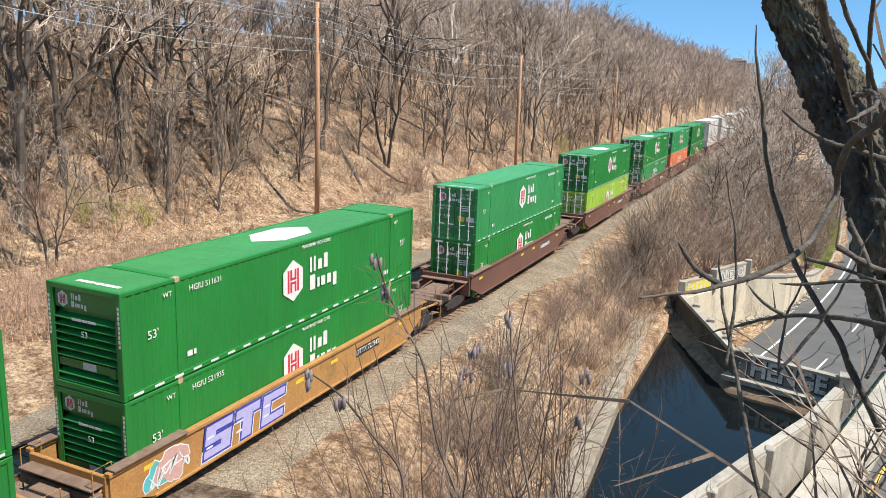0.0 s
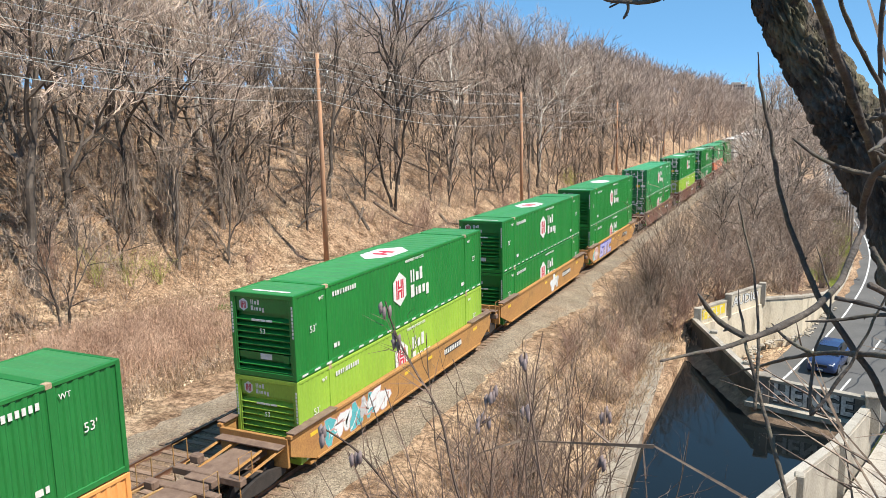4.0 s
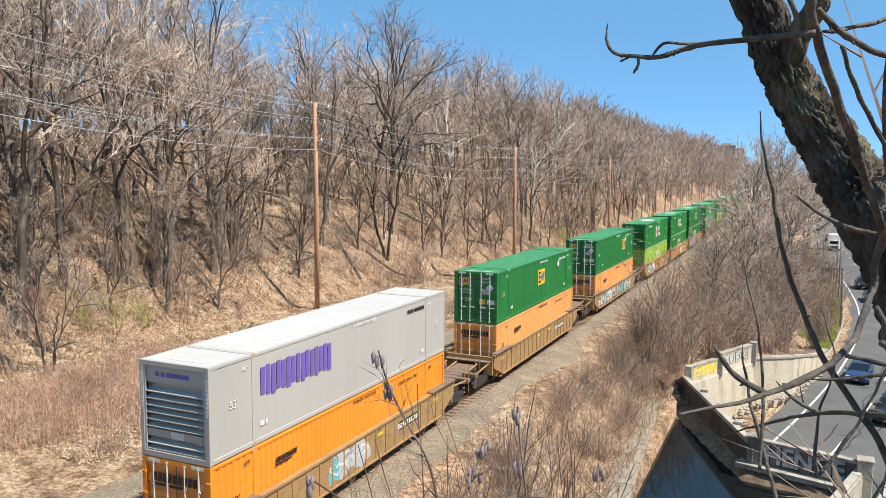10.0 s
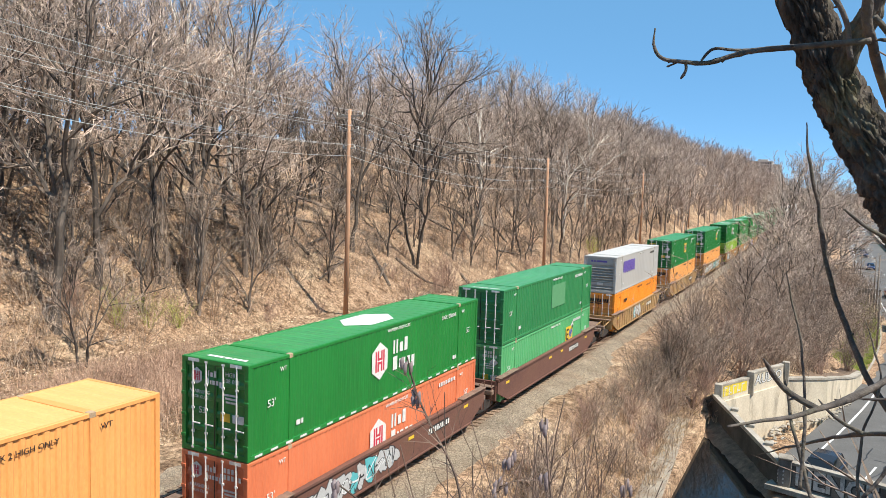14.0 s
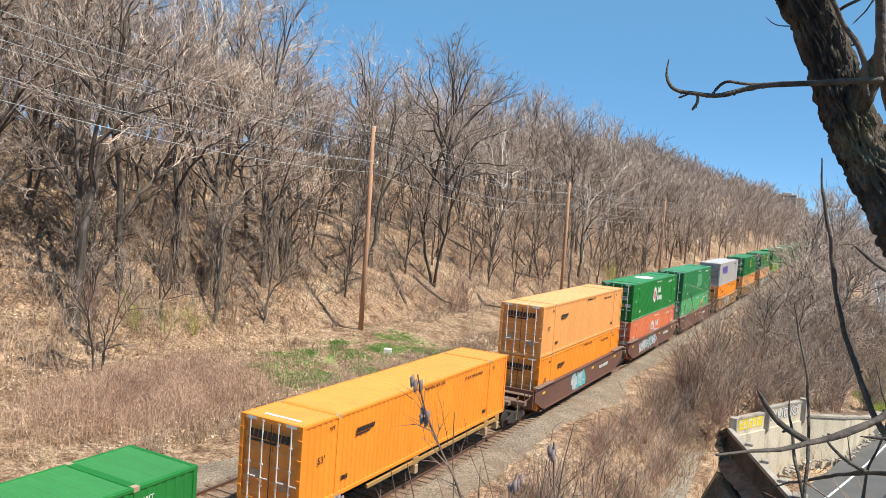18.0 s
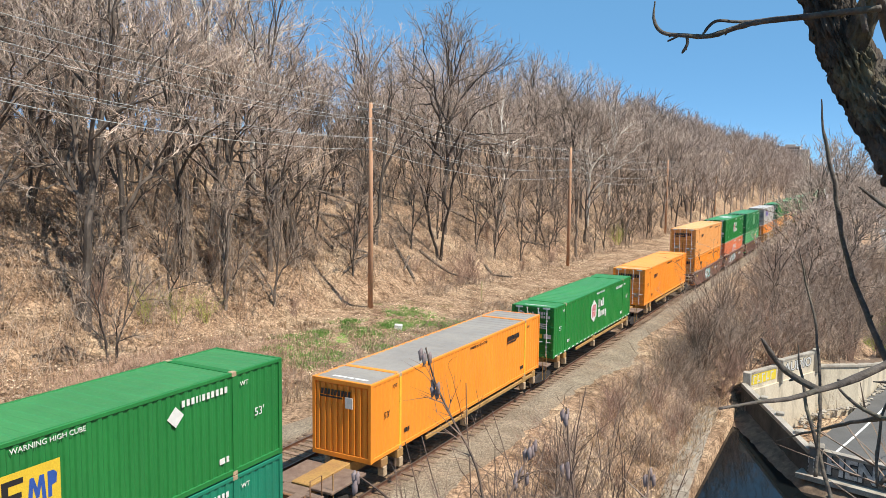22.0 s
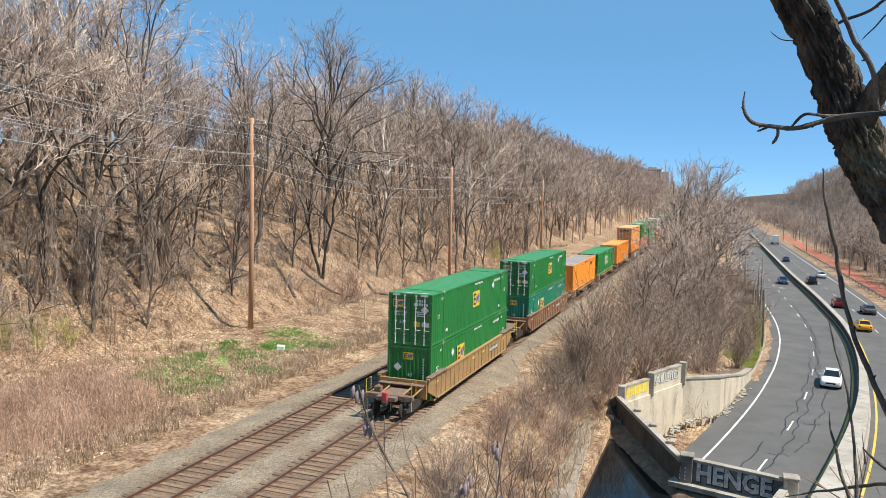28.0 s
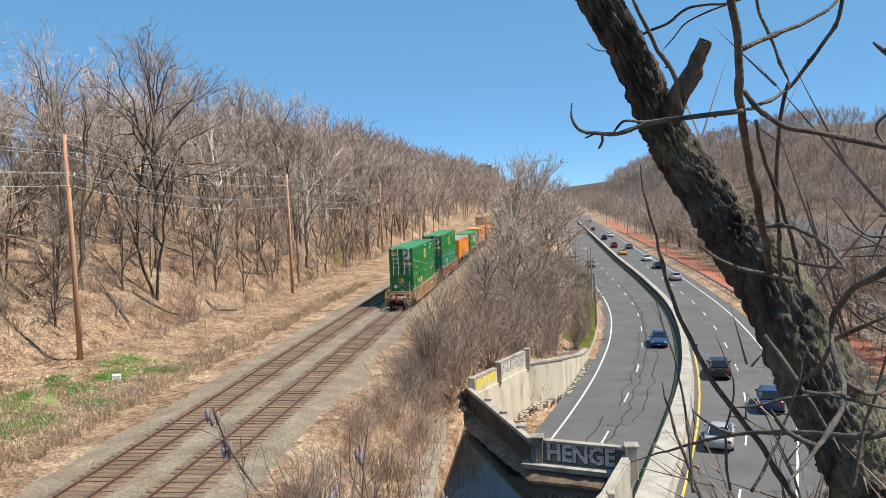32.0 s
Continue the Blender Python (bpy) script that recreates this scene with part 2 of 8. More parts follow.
def low_ground(x, y):
    """Height of the ground: rail bed, wooded hill, bank down to the canal and the parkway, river shore."""
    n = noise.noise((x * 0.13, y * 0.13, 0)) * 0.35 + noise.noise((x * 0.5, y * 0.5, 3)) * 0.12
    if x < -7.5:
        rise = 1.0 * smoothstep(-10, -18, x) * (1 - 0.9 * smoothstep(55, 95, y)) + n * smoothstep(-8, -13, x)
        foot = -20 - 3.0 * smoothstep(60, 30, y)
        hill = max(0.0, foot - x)
        top = 17.5 + 17.5 * smoothstep(200, 420, y) - 4 * smoothstep(600, 1000, y)
        rise += top * (1 - math.exp(-hill * (0.86 + 0.3 * smoothstep(200, 400, y)) / top)) + n * min(2.5, hill * 0.12)
        rise -= 10 * smoothstep(48, 100, hill) * (1 - smoothstep(180, 300, y))
        return -0.3 + rise
    if x < 3.2:
        return -0.3
    left = road_smooth(max(y, 20), 1)
    if y < 54.4 and x < 24:
        if x < 8.2:
            return -0.3 - 3.0 * smoothstep(3.4, 8.0, x) + n * 0.5
        return -3.35 if x < 9.6 else -6.3
    if y < 80 and x < 24:
        edge = wall_x(y)
        top = wall_top(y)
        if x > edge - 0.9:
            return -6.3
        return -0.3 + (top + 0.25) * smoothstep(3.5, edge - 0.5, x) + n * 0.4
    right = road_smooth(max(y, 20), 3)
    if x < left - 0.8:
        flat = min(left - 8.0, 12.0)
        z = -0.3 - 1.6 * smoothstep(3.5, flat, x)
        return z + (ROAD_Z + 0.06 - z) * smoothstep(flat, left - 1.4, x) + n * 0.5 * smoothstep(left - 2.5, left - 6, x)
    if x < right + 1.6:
        return ROAD_Z - 0.15
    z = ROAD_Z + 0.02 + n * 0.4 * smoothstep(right + 8, right + 12, x)
    shore = right + 14 + 5 * smoothstep(80, 200, y)
    z -= 3.5 * smoothstep(shore, shore + 10, x)
    far = RIVER_FAR(y)
    z += 3.5 * smoothstep(far - 8, far, x) + 31 * smoothstep(far, far + 135, x)
    return z + 34 * smoothstep(430, 720, y) * smoothstep(right + 22, right + 95, x)


def axis(*spans):
    out = []
    for a, b, step in spans:
        k = max(1, round((b - a) / step))
        out += [a + (b - a) * i / k for i in range(k)]
    return out + [spans[-1][1]]


def ground_material():
    m = bpy.data.materials.new("leaf_littered_ground")
    m.use_nodes = True
    N, L = m.node_tree.nodes, m.node_tree.links
    p = N["Principled BSDF"]
    tc = N.new("ShaderNodeTexCoord")

    def noise_of(scale, detail=6, rough=0.65):
        n = N.new("ShaderNodeTexNoise")
        n.inputs["Scale"].default_value, n.inputs["Detail"].default_value, n.inputs["Roughness"].default_value = scale, detail, rough
        L.new(tc.outputs["Object"], n.inputs["Vector"])
        return n.outputs["Fac"]

    def ramp(fac, a, b, ca, cb):
        r = N.new("ShaderNodeValToRGB")
        r.color_ramp.elements[0].position, r.color_ramp.elements[1].position = a, b
        r.color_ramp.elements[0].color, r.color_ramp.elements[1].color = (*ca, 1), (*cb, 1)
        L.new(fac, r.inputs[0])
        return r.outputs[0]

    def mix(f, a, b, how="MIX"):
        x = N.new("ShaderNodeMix")
        x.data_type, x.blend_type = "RGBA", how
        for key, v in (("Factor", f), ("A", a), ("B", b)):
            if isinstance(v, float):
                x.inputs[key].default_value = v
            elif isinstance(v, tuple):
                x.inputs[key].default_value = (*v, 1)
            else:
                L.new(v, x.inputs[key])
        return x.outputs["Result"]

    litter = ramp(noise_of(0.35), 0.3, 0.7, (0.30, 0.20, 0.13), (0.56, 0.405, 0.275))
    straw = ramp(noise_of(0.16, 6, 0.7), 0.50, 0.62, (0, 0, 0), (0.8, 0.8, 0.8))
    col = mix(straw, litter, (0.62, 0.485, 0.335))
    patch = ramp(noise_of(0.9, 8, 0.75), 0.40, 0.52, (0.42, 0.36, 0.32), (1, 1, 1))
    col = mix(0.85, col, patch, "MULTIPLY")
    fleck = ramp(noise_of(4.5, 10, 0.9), 0.44, 0.57, (0.25, 0.22, 0.2), (1.3, 1.25, 1.2))
    col = mix(0.9, col, fleck, "MULTIPLY")
    green_noise = noise_of(0.55, 7, 0.7)
    sep = N.new("ShaderNodeSeparateXYZ")
    L.new(tc.outputs["Object"], sep.inputs[0])

    def window(out, lo, hi, soft):
        a = N.new("ShaderNodeMapRange")
        a.inputs["From Min"].default_value, a.inputs["From Max"].default_value = lo - soft, lo + soft
        L.new(out, a.inputs["Value"])
        b = N.new("ShaderNodeMapRange")
        b.inputs["From Min"].default_value, b.inputs["From Max"].default_value = hi + soft, hi - soft
        L.new(out, b.inputs["Value"])
        k = N.new("ShaderNodeMath")
        k.operation = "MULTIPLY"
        L.new(a.outputs[0], k.inputs[0])
        L.new(b.outputs[0], k.inputs[1])
        return k.outputs[0]

    where = N.new("ShaderNodeMath")
    where.operation = "MULTIPLY"
    L.new(window(sep.outputs["X"], -18.0, -11.0, 2.0), where.inputs[0])
    L.new(window(sep.outputs["Y"], 36.0, 56.0, 5.0), where.inputs[1])
    cut = N.new("ShaderNodeMath")
    cut.operation = "MULTIPLY"
    L.new(where.outputs[0], cut.inputs[0])
    L.new(ramp(green_noise, 0.56, 0.63, (0, 0, 0), (0.85, 0.85, 0.85)), cut.inputs[1])
    col = mix(cut.outputs[0], col, (0.20, 0.35, 0.075))
    # darker floor of the woods across the road and the river
    col = mix(window(sep.outputs["X"], 54.0, 2000.0, 2.0), col, (0.15, 0.105, 0.075))
    # red earth path beside the river road
    path = N.new("ShaderNodeMath")
    path.operation = "MULTIPLY"
    L.new(window(sep.outputs["X"], 45.4, 49.4, 0.5), path.inputs[0])
    L.new(window(sep.outputs["Y"], 60.0, 420.0, 3.0), path.inputs[1])
    col = mix(path.outputs[0], col, (0.42, 0.16, 0.10))
    L.new(col, p.inputs["Base Color"])
    p.inputs["Roughness"].default_value = 0.95
    p.inputs["Specular IOR Level"].default_value = 0.15
    b = N.new("ShaderNodeBump")
    b.inputs["Strength"].default_value, b.inputs["Distance"].default_value = 0.9, 0.12
    L.new(noise_of(5.0, 9, 0.75), b.inputs["Height"])
    L.new(b.outputs[0], p.inputs["Normal"])
    return m


def build_ground():
    xs = axis((-900, -300, 60), (-300, -110, 14), (-110, -46, 3.2), (-46, -8, 1.1), (-8, 4, 2.0), (4, 24, 0.55), (24, 60, 1.3), (60, 130, 6), (130, 500, 20), (500, 1200, 70))
    ys = axis((-200, 0, 20), (0, 24, 1.5), (24, 72, 0.9), (72, 150, 2.0), (150, 400, 8), (400, 1000, 25), (1000, 4200, 160))
    g = Geo()
    n = len(ys)
    g.v = [(x, y, ground_z(x, y)) for x in xs for y in ys]
    g.f = [(i * n + j, (i + 1) * n + j, (i + 1) * n + j + 1, i * n + j + 1) for i in range(len(xs) - 1) for j in range(n - 1)]
    solid("ground", g, ground_material(), "dry leaf-littered ground with straw and green weeds", "ground", kind="structure", smooth=True)


build_ground()

def ballast_material():
    """Broken stones of 5 cm, each of its own grey or tan, stained in broad patches."""
    m = mat("ballast", (0.37, 0.312, 0.236), (0.22, 0.18, 0.133), 0.5, 26, 0.95, 0, 0.0, dirt=(0.30, 0.20, 0.13), dirt_scale=0.3, dirt_amount=0.6)
    N, L = m.node_tree.nodes, m.node_tree.links
    p = N["Principled BSDF"]
    col = p.inputs["Base Color"].links[0].from_socket
    tc = N["Texture Coordinate"]
    v = N.new("ShaderNodeTexVoronoi")
    v.inputs["Scale"].default_value = 19
    L.new(tc.outputs["Object"], v.inputs["Vector"])
    r = N.new("ShaderNodeValToRGB")
    r.color_ramp.elements[0].color, r.color_ramp.elements[1].color = (0.35, 0.33, 0.31, 1), (1.45, 1.42, 1.36, 1)
    L.new(v.outputs["Color"], r.inputs[0])
    x = N.new("ShaderNodeMix")
    x.data_type, x.blend_type = "RGBA", "MULTIPLY"
    x.inputs["Factor"].default_value = 1.0
    L.new(col, x.inputs["A"])
    L.new(r.outputs[0], x.inputs["B"])
    # rust and brake dust between and beside the rails of each track
    sep = N.new("ShaderNodeSeparateXYZ")
    L.new(tc.outputs["Object"], sep.inputs[0])
    far = N.new("ShaderNodeMath")
    far.operation = "ABSOLUTE"
    add = N.new("ShaderNodeMath")
    add.operation = "ADD"
    add.inputs[1].default_value = 2.05
    L.new(sep.outputs["X"], add.inputs[0])
    L.new(add.outputs[0], far.inputs[0])
    off = N.new("ShaderNodeMath")
    off.operation = "SUBTRACT"
    off.inputs[1].default_value = 2.05
    L.new(far.outputs[0], off.inputs[0])
    dist = N.new("ShaderNodeMath")
    dist.operation = "ABSOLUTE"
    L.new(off.outputs[0], dist.inputs[0])
    mr = N.new("ShaderNodeMapRange")
    mr.inputs["From Min"].default_value, mr.inputs["From Max"].default_value = 1.6, 0.9
    mr.inputs["To Max"].default_value = 0.75
    L.new(dist.outputs[0], mr.inputs["Value"])
    rust = N.new("ShaderNodeMix")
    rust.data_type, rust.blend_type = "RGBA", "MULTIPLY"
    rust.inputs["B"].default_value = (0.72, 0.54, 0.42, 1)
    L.new(mr.outputs[0], rust.inputs["Factor"])
    L.new(x.outputs["Result"], rust.inputs["A"])
    L.new(rust.outputs["Result"], p.inputs["Base Color"])
    b = N.new("ShaderNodeBump")
    b.inputs["Strength"].default_value, b.inputs["Distance"].default_value = 1.0, 0.05
    b.invert = True
    L.new(v.outputs["Distance"], b.inputs["Height"])
    L.new(b.outputs[0], p.inputs["Normal"])
    return m


M_BALLAST = ballast_material()
M_TIE = mat("old_tie", (0.26, 0.175, 0.12), (0.11, 0.072, 0.05), 3, 30, 0.95, 0, 0.4, vary=0.25, stretch=(1, 4, 4))
M_TIE_FAR = mat("old_tie_row", (0.26, 0.175, 0.12), (0.11, 0.072, 0.05), 3, 30, 0.95, 0, 0.4, island=0.25)
M_RAIL = mat("rusty_rail", (0.20, 0.10, 0.06), (0.12, 0.065, 0.045), 6, 40, 0.7, 0.3, 0.1)
M_RAILTOP = mat("worn_rail_head", (0.42, 0.38, 0.34), (0.30, 0.26, 0.23), 6, 40, 0.35, 0.9, 0.02)


def build_tracks():
    # bed of broken stone, raised under the ties
    prof = [(-9.2, -0.45), (-7.2, -0.30), (-5.9, -0.16), (-2.6, -0.16), (-2.05, -0.22), (-1.5, -0.16), (1.6, -0.16), (3.0, -0.36), (4.0, -0.62), (4.5, -1.6)]
    g = Geo()
    ys = axis((-40, 20, 4), (20, 90, 0.7), (90, 300, 5), (300, 1500, 60))
    g.v = []
    for x, z in prof:
        for y in ys:
            e = 0.3 if x in (-9.2, 4.0, 4.5) else 0.0
            g.v.append((x + e * 2.4 * noise.noise((y * 0.3, x, 0)), y, z + 0.05 * noise.noise((x * 2, y * 2, 1))))
    n = len(ys)
    g.f = [(i * n + j, (i + 1) * n + j, (i + 1) * n + j + 1, i * n + j + 1) for i in range(len(prof) - 1) for j in range(n - 1)]
    solid("ballast_bed", g, M_BALLAST, "grey crushed stone ballast bed under the rails", "ballast", kind="stuff", smooth=True)
    tie = Geo().box(-1.3, 1.3, -0.115, 0.115, -0.23, -0.12, 0.012).mesh("tie", M_TIE)
    plate = Geo().box(-0.93, -0.57, -0.10, 0.10, -0.125, -0.1, 0.0).box(0.57, 0.93, -0.10, 0.10, -0.125, -0.1, 0.0).mesh("tie_plate", M_RAIL)
    for cx, label in ((-4.1, "empty railway track with rusty rails and weathered ties"), (0.0, "railway track with rusty rails that the train runs on")):
        tr = thing("railway_track", label, "railway track", "railway tracks", at=pose(cx, 0, 0))
        for sx in (-0.75, 0.75):
            r = Geo()
            r.box(sx - 0.075, sx + 0.075, -40, 1500, -0.165, -0.145)
            r.box(sx - 0.012, sx + 0.012, -40, 1500, -0.145, -0.035)
            r.box(sx - 0.037, sx + 0.037, -40, 1500, -0.035, -0.004)
            rail = part("rail", r, M_RAIL, tr)
            part("rail_head", Geo().box(sx - 0.026, sx + 0.026, -40, 1500, -0.004, 0.0), M_RAILTOP, rail, "worn bright rail head")
        row = Geo()
        y, k = -38.0, 0
        while y < 420:
            a, dx, dy = rnd(-1.2, 1.2), rnd(-0.05, 0.05), rnd(-0.03, 0.03)
            if 16 < y < 88 and k < 140:
                part("tie", tie, None, tr, at=pose(dx, y + dy, rnd(-0.02, 0.01), 0, 0, a))
                k += 1
            else:
                row.box(dx - 1.3, dx + 1.3, y + dy - 0.115, y + dy + 0.115, -0.23, -0.125)
            y += 0.53
        tagged(part("tie_rest", row, M_TIE_FAR, tr, "further weathered wooden ties"), kind="stuff")


build_tracks()

# ---------------------------------------------------------------- parkway
M_ASPHALT = mat("asphalt", (0.118, 0.115, 0.111), (0.086, 0.084, 0.081), 0.35, 45, 0.9, 0, 0.35, dirt=(0.165, 0.157, 0.147), dirt_scale=0.12, dirt_amount=0.6)
M_WHITE = mat("road_paint_white", (0.72, 0.72, 0.70), (0.5, 0.5, 0.48), 6, 50, 0.8, 0, 0.1)
M_YELLOW = mat("road_paint_yellow", (0.72, 0.48, 0.08), (0.52, 0.34, 0.07), 6, 50, 0.8, 0, 0.1)
M_TAR = mat("crack_sealer", (0.02, 0.02, 0.022), None, 6, 40, 0.6, 0, 0.1)
M_CONCRETE = mat("weathered_concrete", (0.44, 0.40, 0.335), (0.29, 0.26, 0.215), 0.8, 22, 0.92, 0, 0.35, dirt=(0.14, 0.115, 0.09), dirt_scale=0.7, dirt_amount=0.8, stretch=(1, 1, 0.45))
M_CONCRETE_LIGHT = mat("pale_concrete", (0.66, 0.58, 0.45), (0.52, 0.45, 0.335), 0.6, 20, 0.92, 0, 0.3, dirt=(0.20, 0.17, 0.135), dirt_scale=0.8, dirt_amount=0.8, stretch=(1, 1, 0.35))
M_BARRIER = mat("barrier_concrete", (0.46, 0.42, 0.36), (0.32, 0.29, 0.245), 0.5, 20, 0.92, 0, 0.3, dirt=(0.20, 0.17, 0.135), dirt_scale=0.9, dirt_amount=0.8)
M_SHADE_CONCRETE = mat("shade_dark_concrete", (0.075, 0.068, 0.06), (0.03, 0.028, 0.025), 0.7, 20, 0.95, 0, 0.3)
M_CONCRETE_DARK = mat("shaded_stained_concrete", (0.20, 0.185, 0.165), (0.115, 0.105, 0.095), 0.9, 20, 0.95, 0, 0.4, dirt=(0.05, 0.048, 0.04), dirt_scale=0.8, dirt_amount=0.7)


def ribbon(y0, y1, step, lo, hi, z):
    """A strip along the parkway between two edges given as functions of the distance."""
    g = Geo()
    n = max(1, round((y1 - y0) / step))
    for i in range(n + 1):
        y = y0 + (y1 - y0) * i / n
        zz = z(y) if callable(z) else z
        g.v += [(lo(y), y, zz), (hi(y), y, zz)]
    g.f = [(2 * i, 2 * i + 1, 2 * i + 3, 2 * i + 2) for i in range(n)]
    return g


def L_(y):
    return road_smooth(y, 1)


def C_(y):
    return road_smooth(y, 2)


def R_(y):
    return road_smooth(y, 3)


def med_w(y):
    return 0.75 + 0.9 * smoothstep(85, 45, y)


def build_road():
    g = ribbon(20, 160, 2, lambda y: max(wall_x(y) if 54.4 < y < 80 else -99, L_(y) - 1.6), lambda y: R_(y) + 1.5, ROAD_Z)
    g2 = ribbon(160, 1500, 20, lambda y: L_(y) - 1.6, lambda y: R_(y) + 1.5, ROAD_Z)
    g.add(g2.v, g2.f)
    solid("road", g, M_ASPHALT, "grey asphalt parkway of two carriageways curving away", "road", kind="structure")
    line = lambda f, w, y0, y1, s=2: ribbon(y0, y1, s, lambda y: f(y) - w / 2, lambda y: f(y) + w / 2, ROAD_Z + 0.006)
    marks = thing("road_markings", "white and yellow painted lane lines on asphalt", "road marking", kind="structure")
    part("edge_line", line(L_, 0.16, 40, 400), M_WHITE, marks, "solid white edge line")
    part("edge_line", line(R_, 0.16, 40, 400), M_WHITE, marks, "solid white edge line")
    part("median_line", line(lambda y: C_(y) - 0.45, 0.16, 36, 400), M_YELLOW, marks, "solid yellow line beside the barrier")
    part("median_line", line(lambda y: C_(y) + med_w(y) + 0.55, 0.16, 30, 400), M_YELLOW, marks, "solid yellow line beside the barrier")
    y = 42.0
    while y < 330:
        for f in (lambda q: (L_(q) + C_(q) - 0.45) / 2, lambda q: (C_(q) + med_w(q) + 0.55 + R_(q)) / 2):
            part("lane_dash", line(f, 0.13, y, y + 3.0, 1), M_WHITE, marks)
        y += 10.7
    # sealed cracks that wander along the lane joint
    for k, (f0, y0, y1) in enumerate(((0.50, 46, 150), (0.36, 62, 96), (0.62, 58, 84), (0.28, 48, 60), (0.44, 84, 130), (0.75, 90, 120))):
        pts, y = [], y0
        while y < y1:
            w = noise.noise((y * 0.35, k * 7.1, 0)) * 0.28 + noise.noise((y * 1.3, k * 3.3, 5)) * 0.10
            a, b = L_(y), C_(y)
            pts.append((a + (b - a) * f0 + w * 1.6 + (0.5 if k else 0.25), y))
            y += 0.45
        g = Geo()
        for i, (x, yy) in enumerate(pts):
            h = 0.035 + 0.03 * abs(noise.noise((yy, k, 9)))
            g.v += [(x - h, yy, ROAD_Z + 0.009), (x + h, yy, ROAD_Z + 0.009)]
        g.f = [(2 * i, 2 * i + 1, 2 * i + 3, 2 * i + 2) for i in range(len(pts) - 1)]
        part("sealed_crack", g, M_TAR, marks, "black sealed crack in the asphalt")
    for k, yc in enumerate((52, 57, 66, 71, 79, 88, 97, 108)):
        g, f0 = Geo(), 0.30 + 0.12 * (k % 3)
        a, b = L_(yc), C_(yc)
        n = 9
        for i in range(n):
            x = a + (b - a) * (f0 + 0.22 * i / n)
            yy = yc + 0.35 * noise.noise((x * 2.1, k, 2)) * 2
            g.v += [(x, yy - 0.04, ROAD_Z + 0.012), (x, yy + 0.05, ROAD_Z + 0.012)]
        g.f = [(2 * i, 2 * i + 2, 2 * i + 3, 2 * i + 1) for i in range(n - 1)]
        part("sealed_crack", g, M_TAR, marks, "black sealed crack in the asphalt")
    # drain grate
    g = Geo()
    for i in range(7):
        g.box(21.2 + i * 0.12, 21.27 + i * 0.12, 90.0, 90.8, ROAD_Z, ROAD_Z + 0.02)
    part("drain_grate", g, M_TAR, marks, "dark iron drain grate")
    # barrier between the carriageways, in sections with joints
    med = thing("median_barrier", "pale concrete median barrier between the carriageways", "barrier", kind="structure")
    y = 28.0
    while y < 420:
        step = 4.0 if y < 130 else 12.0
        g = Geo()
        n = 4
        for i in range(n + 1):
            q = y + 0.02 + (step - 0.04) * i / n
            c, w = C_(q), med_w(q)
            for dx, z in ((-0.04, 0.0), (-0.03, 0.18), (0.0, 0.42), (0.01, 1.04), (0.04, 1.08), (w - 0.06, 1.08), (w - 0.03, 1.02), (w, 0.42), (w + 0.1, 0.18), (w + 0.12, 0.0)):
                g.v.append((c + dx, q, ROAD_Z + z))
        for i in range(n):
            for j in range(9):
                a = i * 10 + j
                g.f.append((a, a + 1, a + 11, a + 10))
        g.f += [tuple(range(9, -1, -1)), tuple(range(n * 10, n * 10 + 10))]
        sec = part("barrier_section", g, M_BARRIER, med)
        # thin dark sheet that puts the left face's shade into its colour
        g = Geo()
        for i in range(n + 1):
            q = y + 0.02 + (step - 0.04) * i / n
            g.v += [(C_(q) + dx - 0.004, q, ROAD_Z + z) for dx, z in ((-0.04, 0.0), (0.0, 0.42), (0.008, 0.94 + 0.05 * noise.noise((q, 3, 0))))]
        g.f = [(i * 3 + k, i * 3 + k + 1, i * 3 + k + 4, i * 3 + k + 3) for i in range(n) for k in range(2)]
        part("stained_face", g, M_SHADE_CONCRETE, sec, "lower face darkened to show shade")
        y += step
    # kerb on the bank side beyond the wall
    kerb = thing("kerb", "weathered concrete kerb along the asphalt", "kerb", kind="structure")
    for i in range(40):
        y0 = 80 + i * 4
        g = Geo()
        for q in (y0 + 0.01, y0 + 1.99, y0 + 3.99):
            x = L_(q) - 1.6
            g.v += [(x - 0.22, q, ROAD_Z - 0.1), (x - 0.22, q, ROAD_Z + 0.15), (x - 0.03, q, ROAD_Z + 0.15), (x, q, ROAD_Z - 0.1)]
        for i2 in range(2):
            for j in range(3):
                a = i2 * 4 + j
                g.f.append((a, a + 1, a + 5, a + 4))
        g.f += [(3, 2, 1, 0), (8, 9, 10, 11)]
        part("kerb_stone", g, M_CONCRETE, kerb)


build_road()


def wall_between(a, b, z0, z1, th, z1b=None):
    """An upright slab from a to b, th thick to its left side, whose top may slope."""
    a, b = Vector((*a, 0)), Vector((*b, 0))
    d = (b - a).normalized()
    n = Vector((-d.y, d.x, 0)) * th
    z1b = z1 if z1b is None else z1b
    vs = [(*p.xy, z0) for p in (a, b, b + n, a + n)] + [(*a.xy, z1), (*b.xy, z1b), (*(b + n).xy, z1b), (*(a + n).xy, z1)]
    return Geo().add(vs, [(3, 2, 1, 0), (4, 5, 6, 7), (0, 1, 5, 4), (1, 2, 6, 5), (2, 3, 7, 6), (3, 0, 4, 7)])


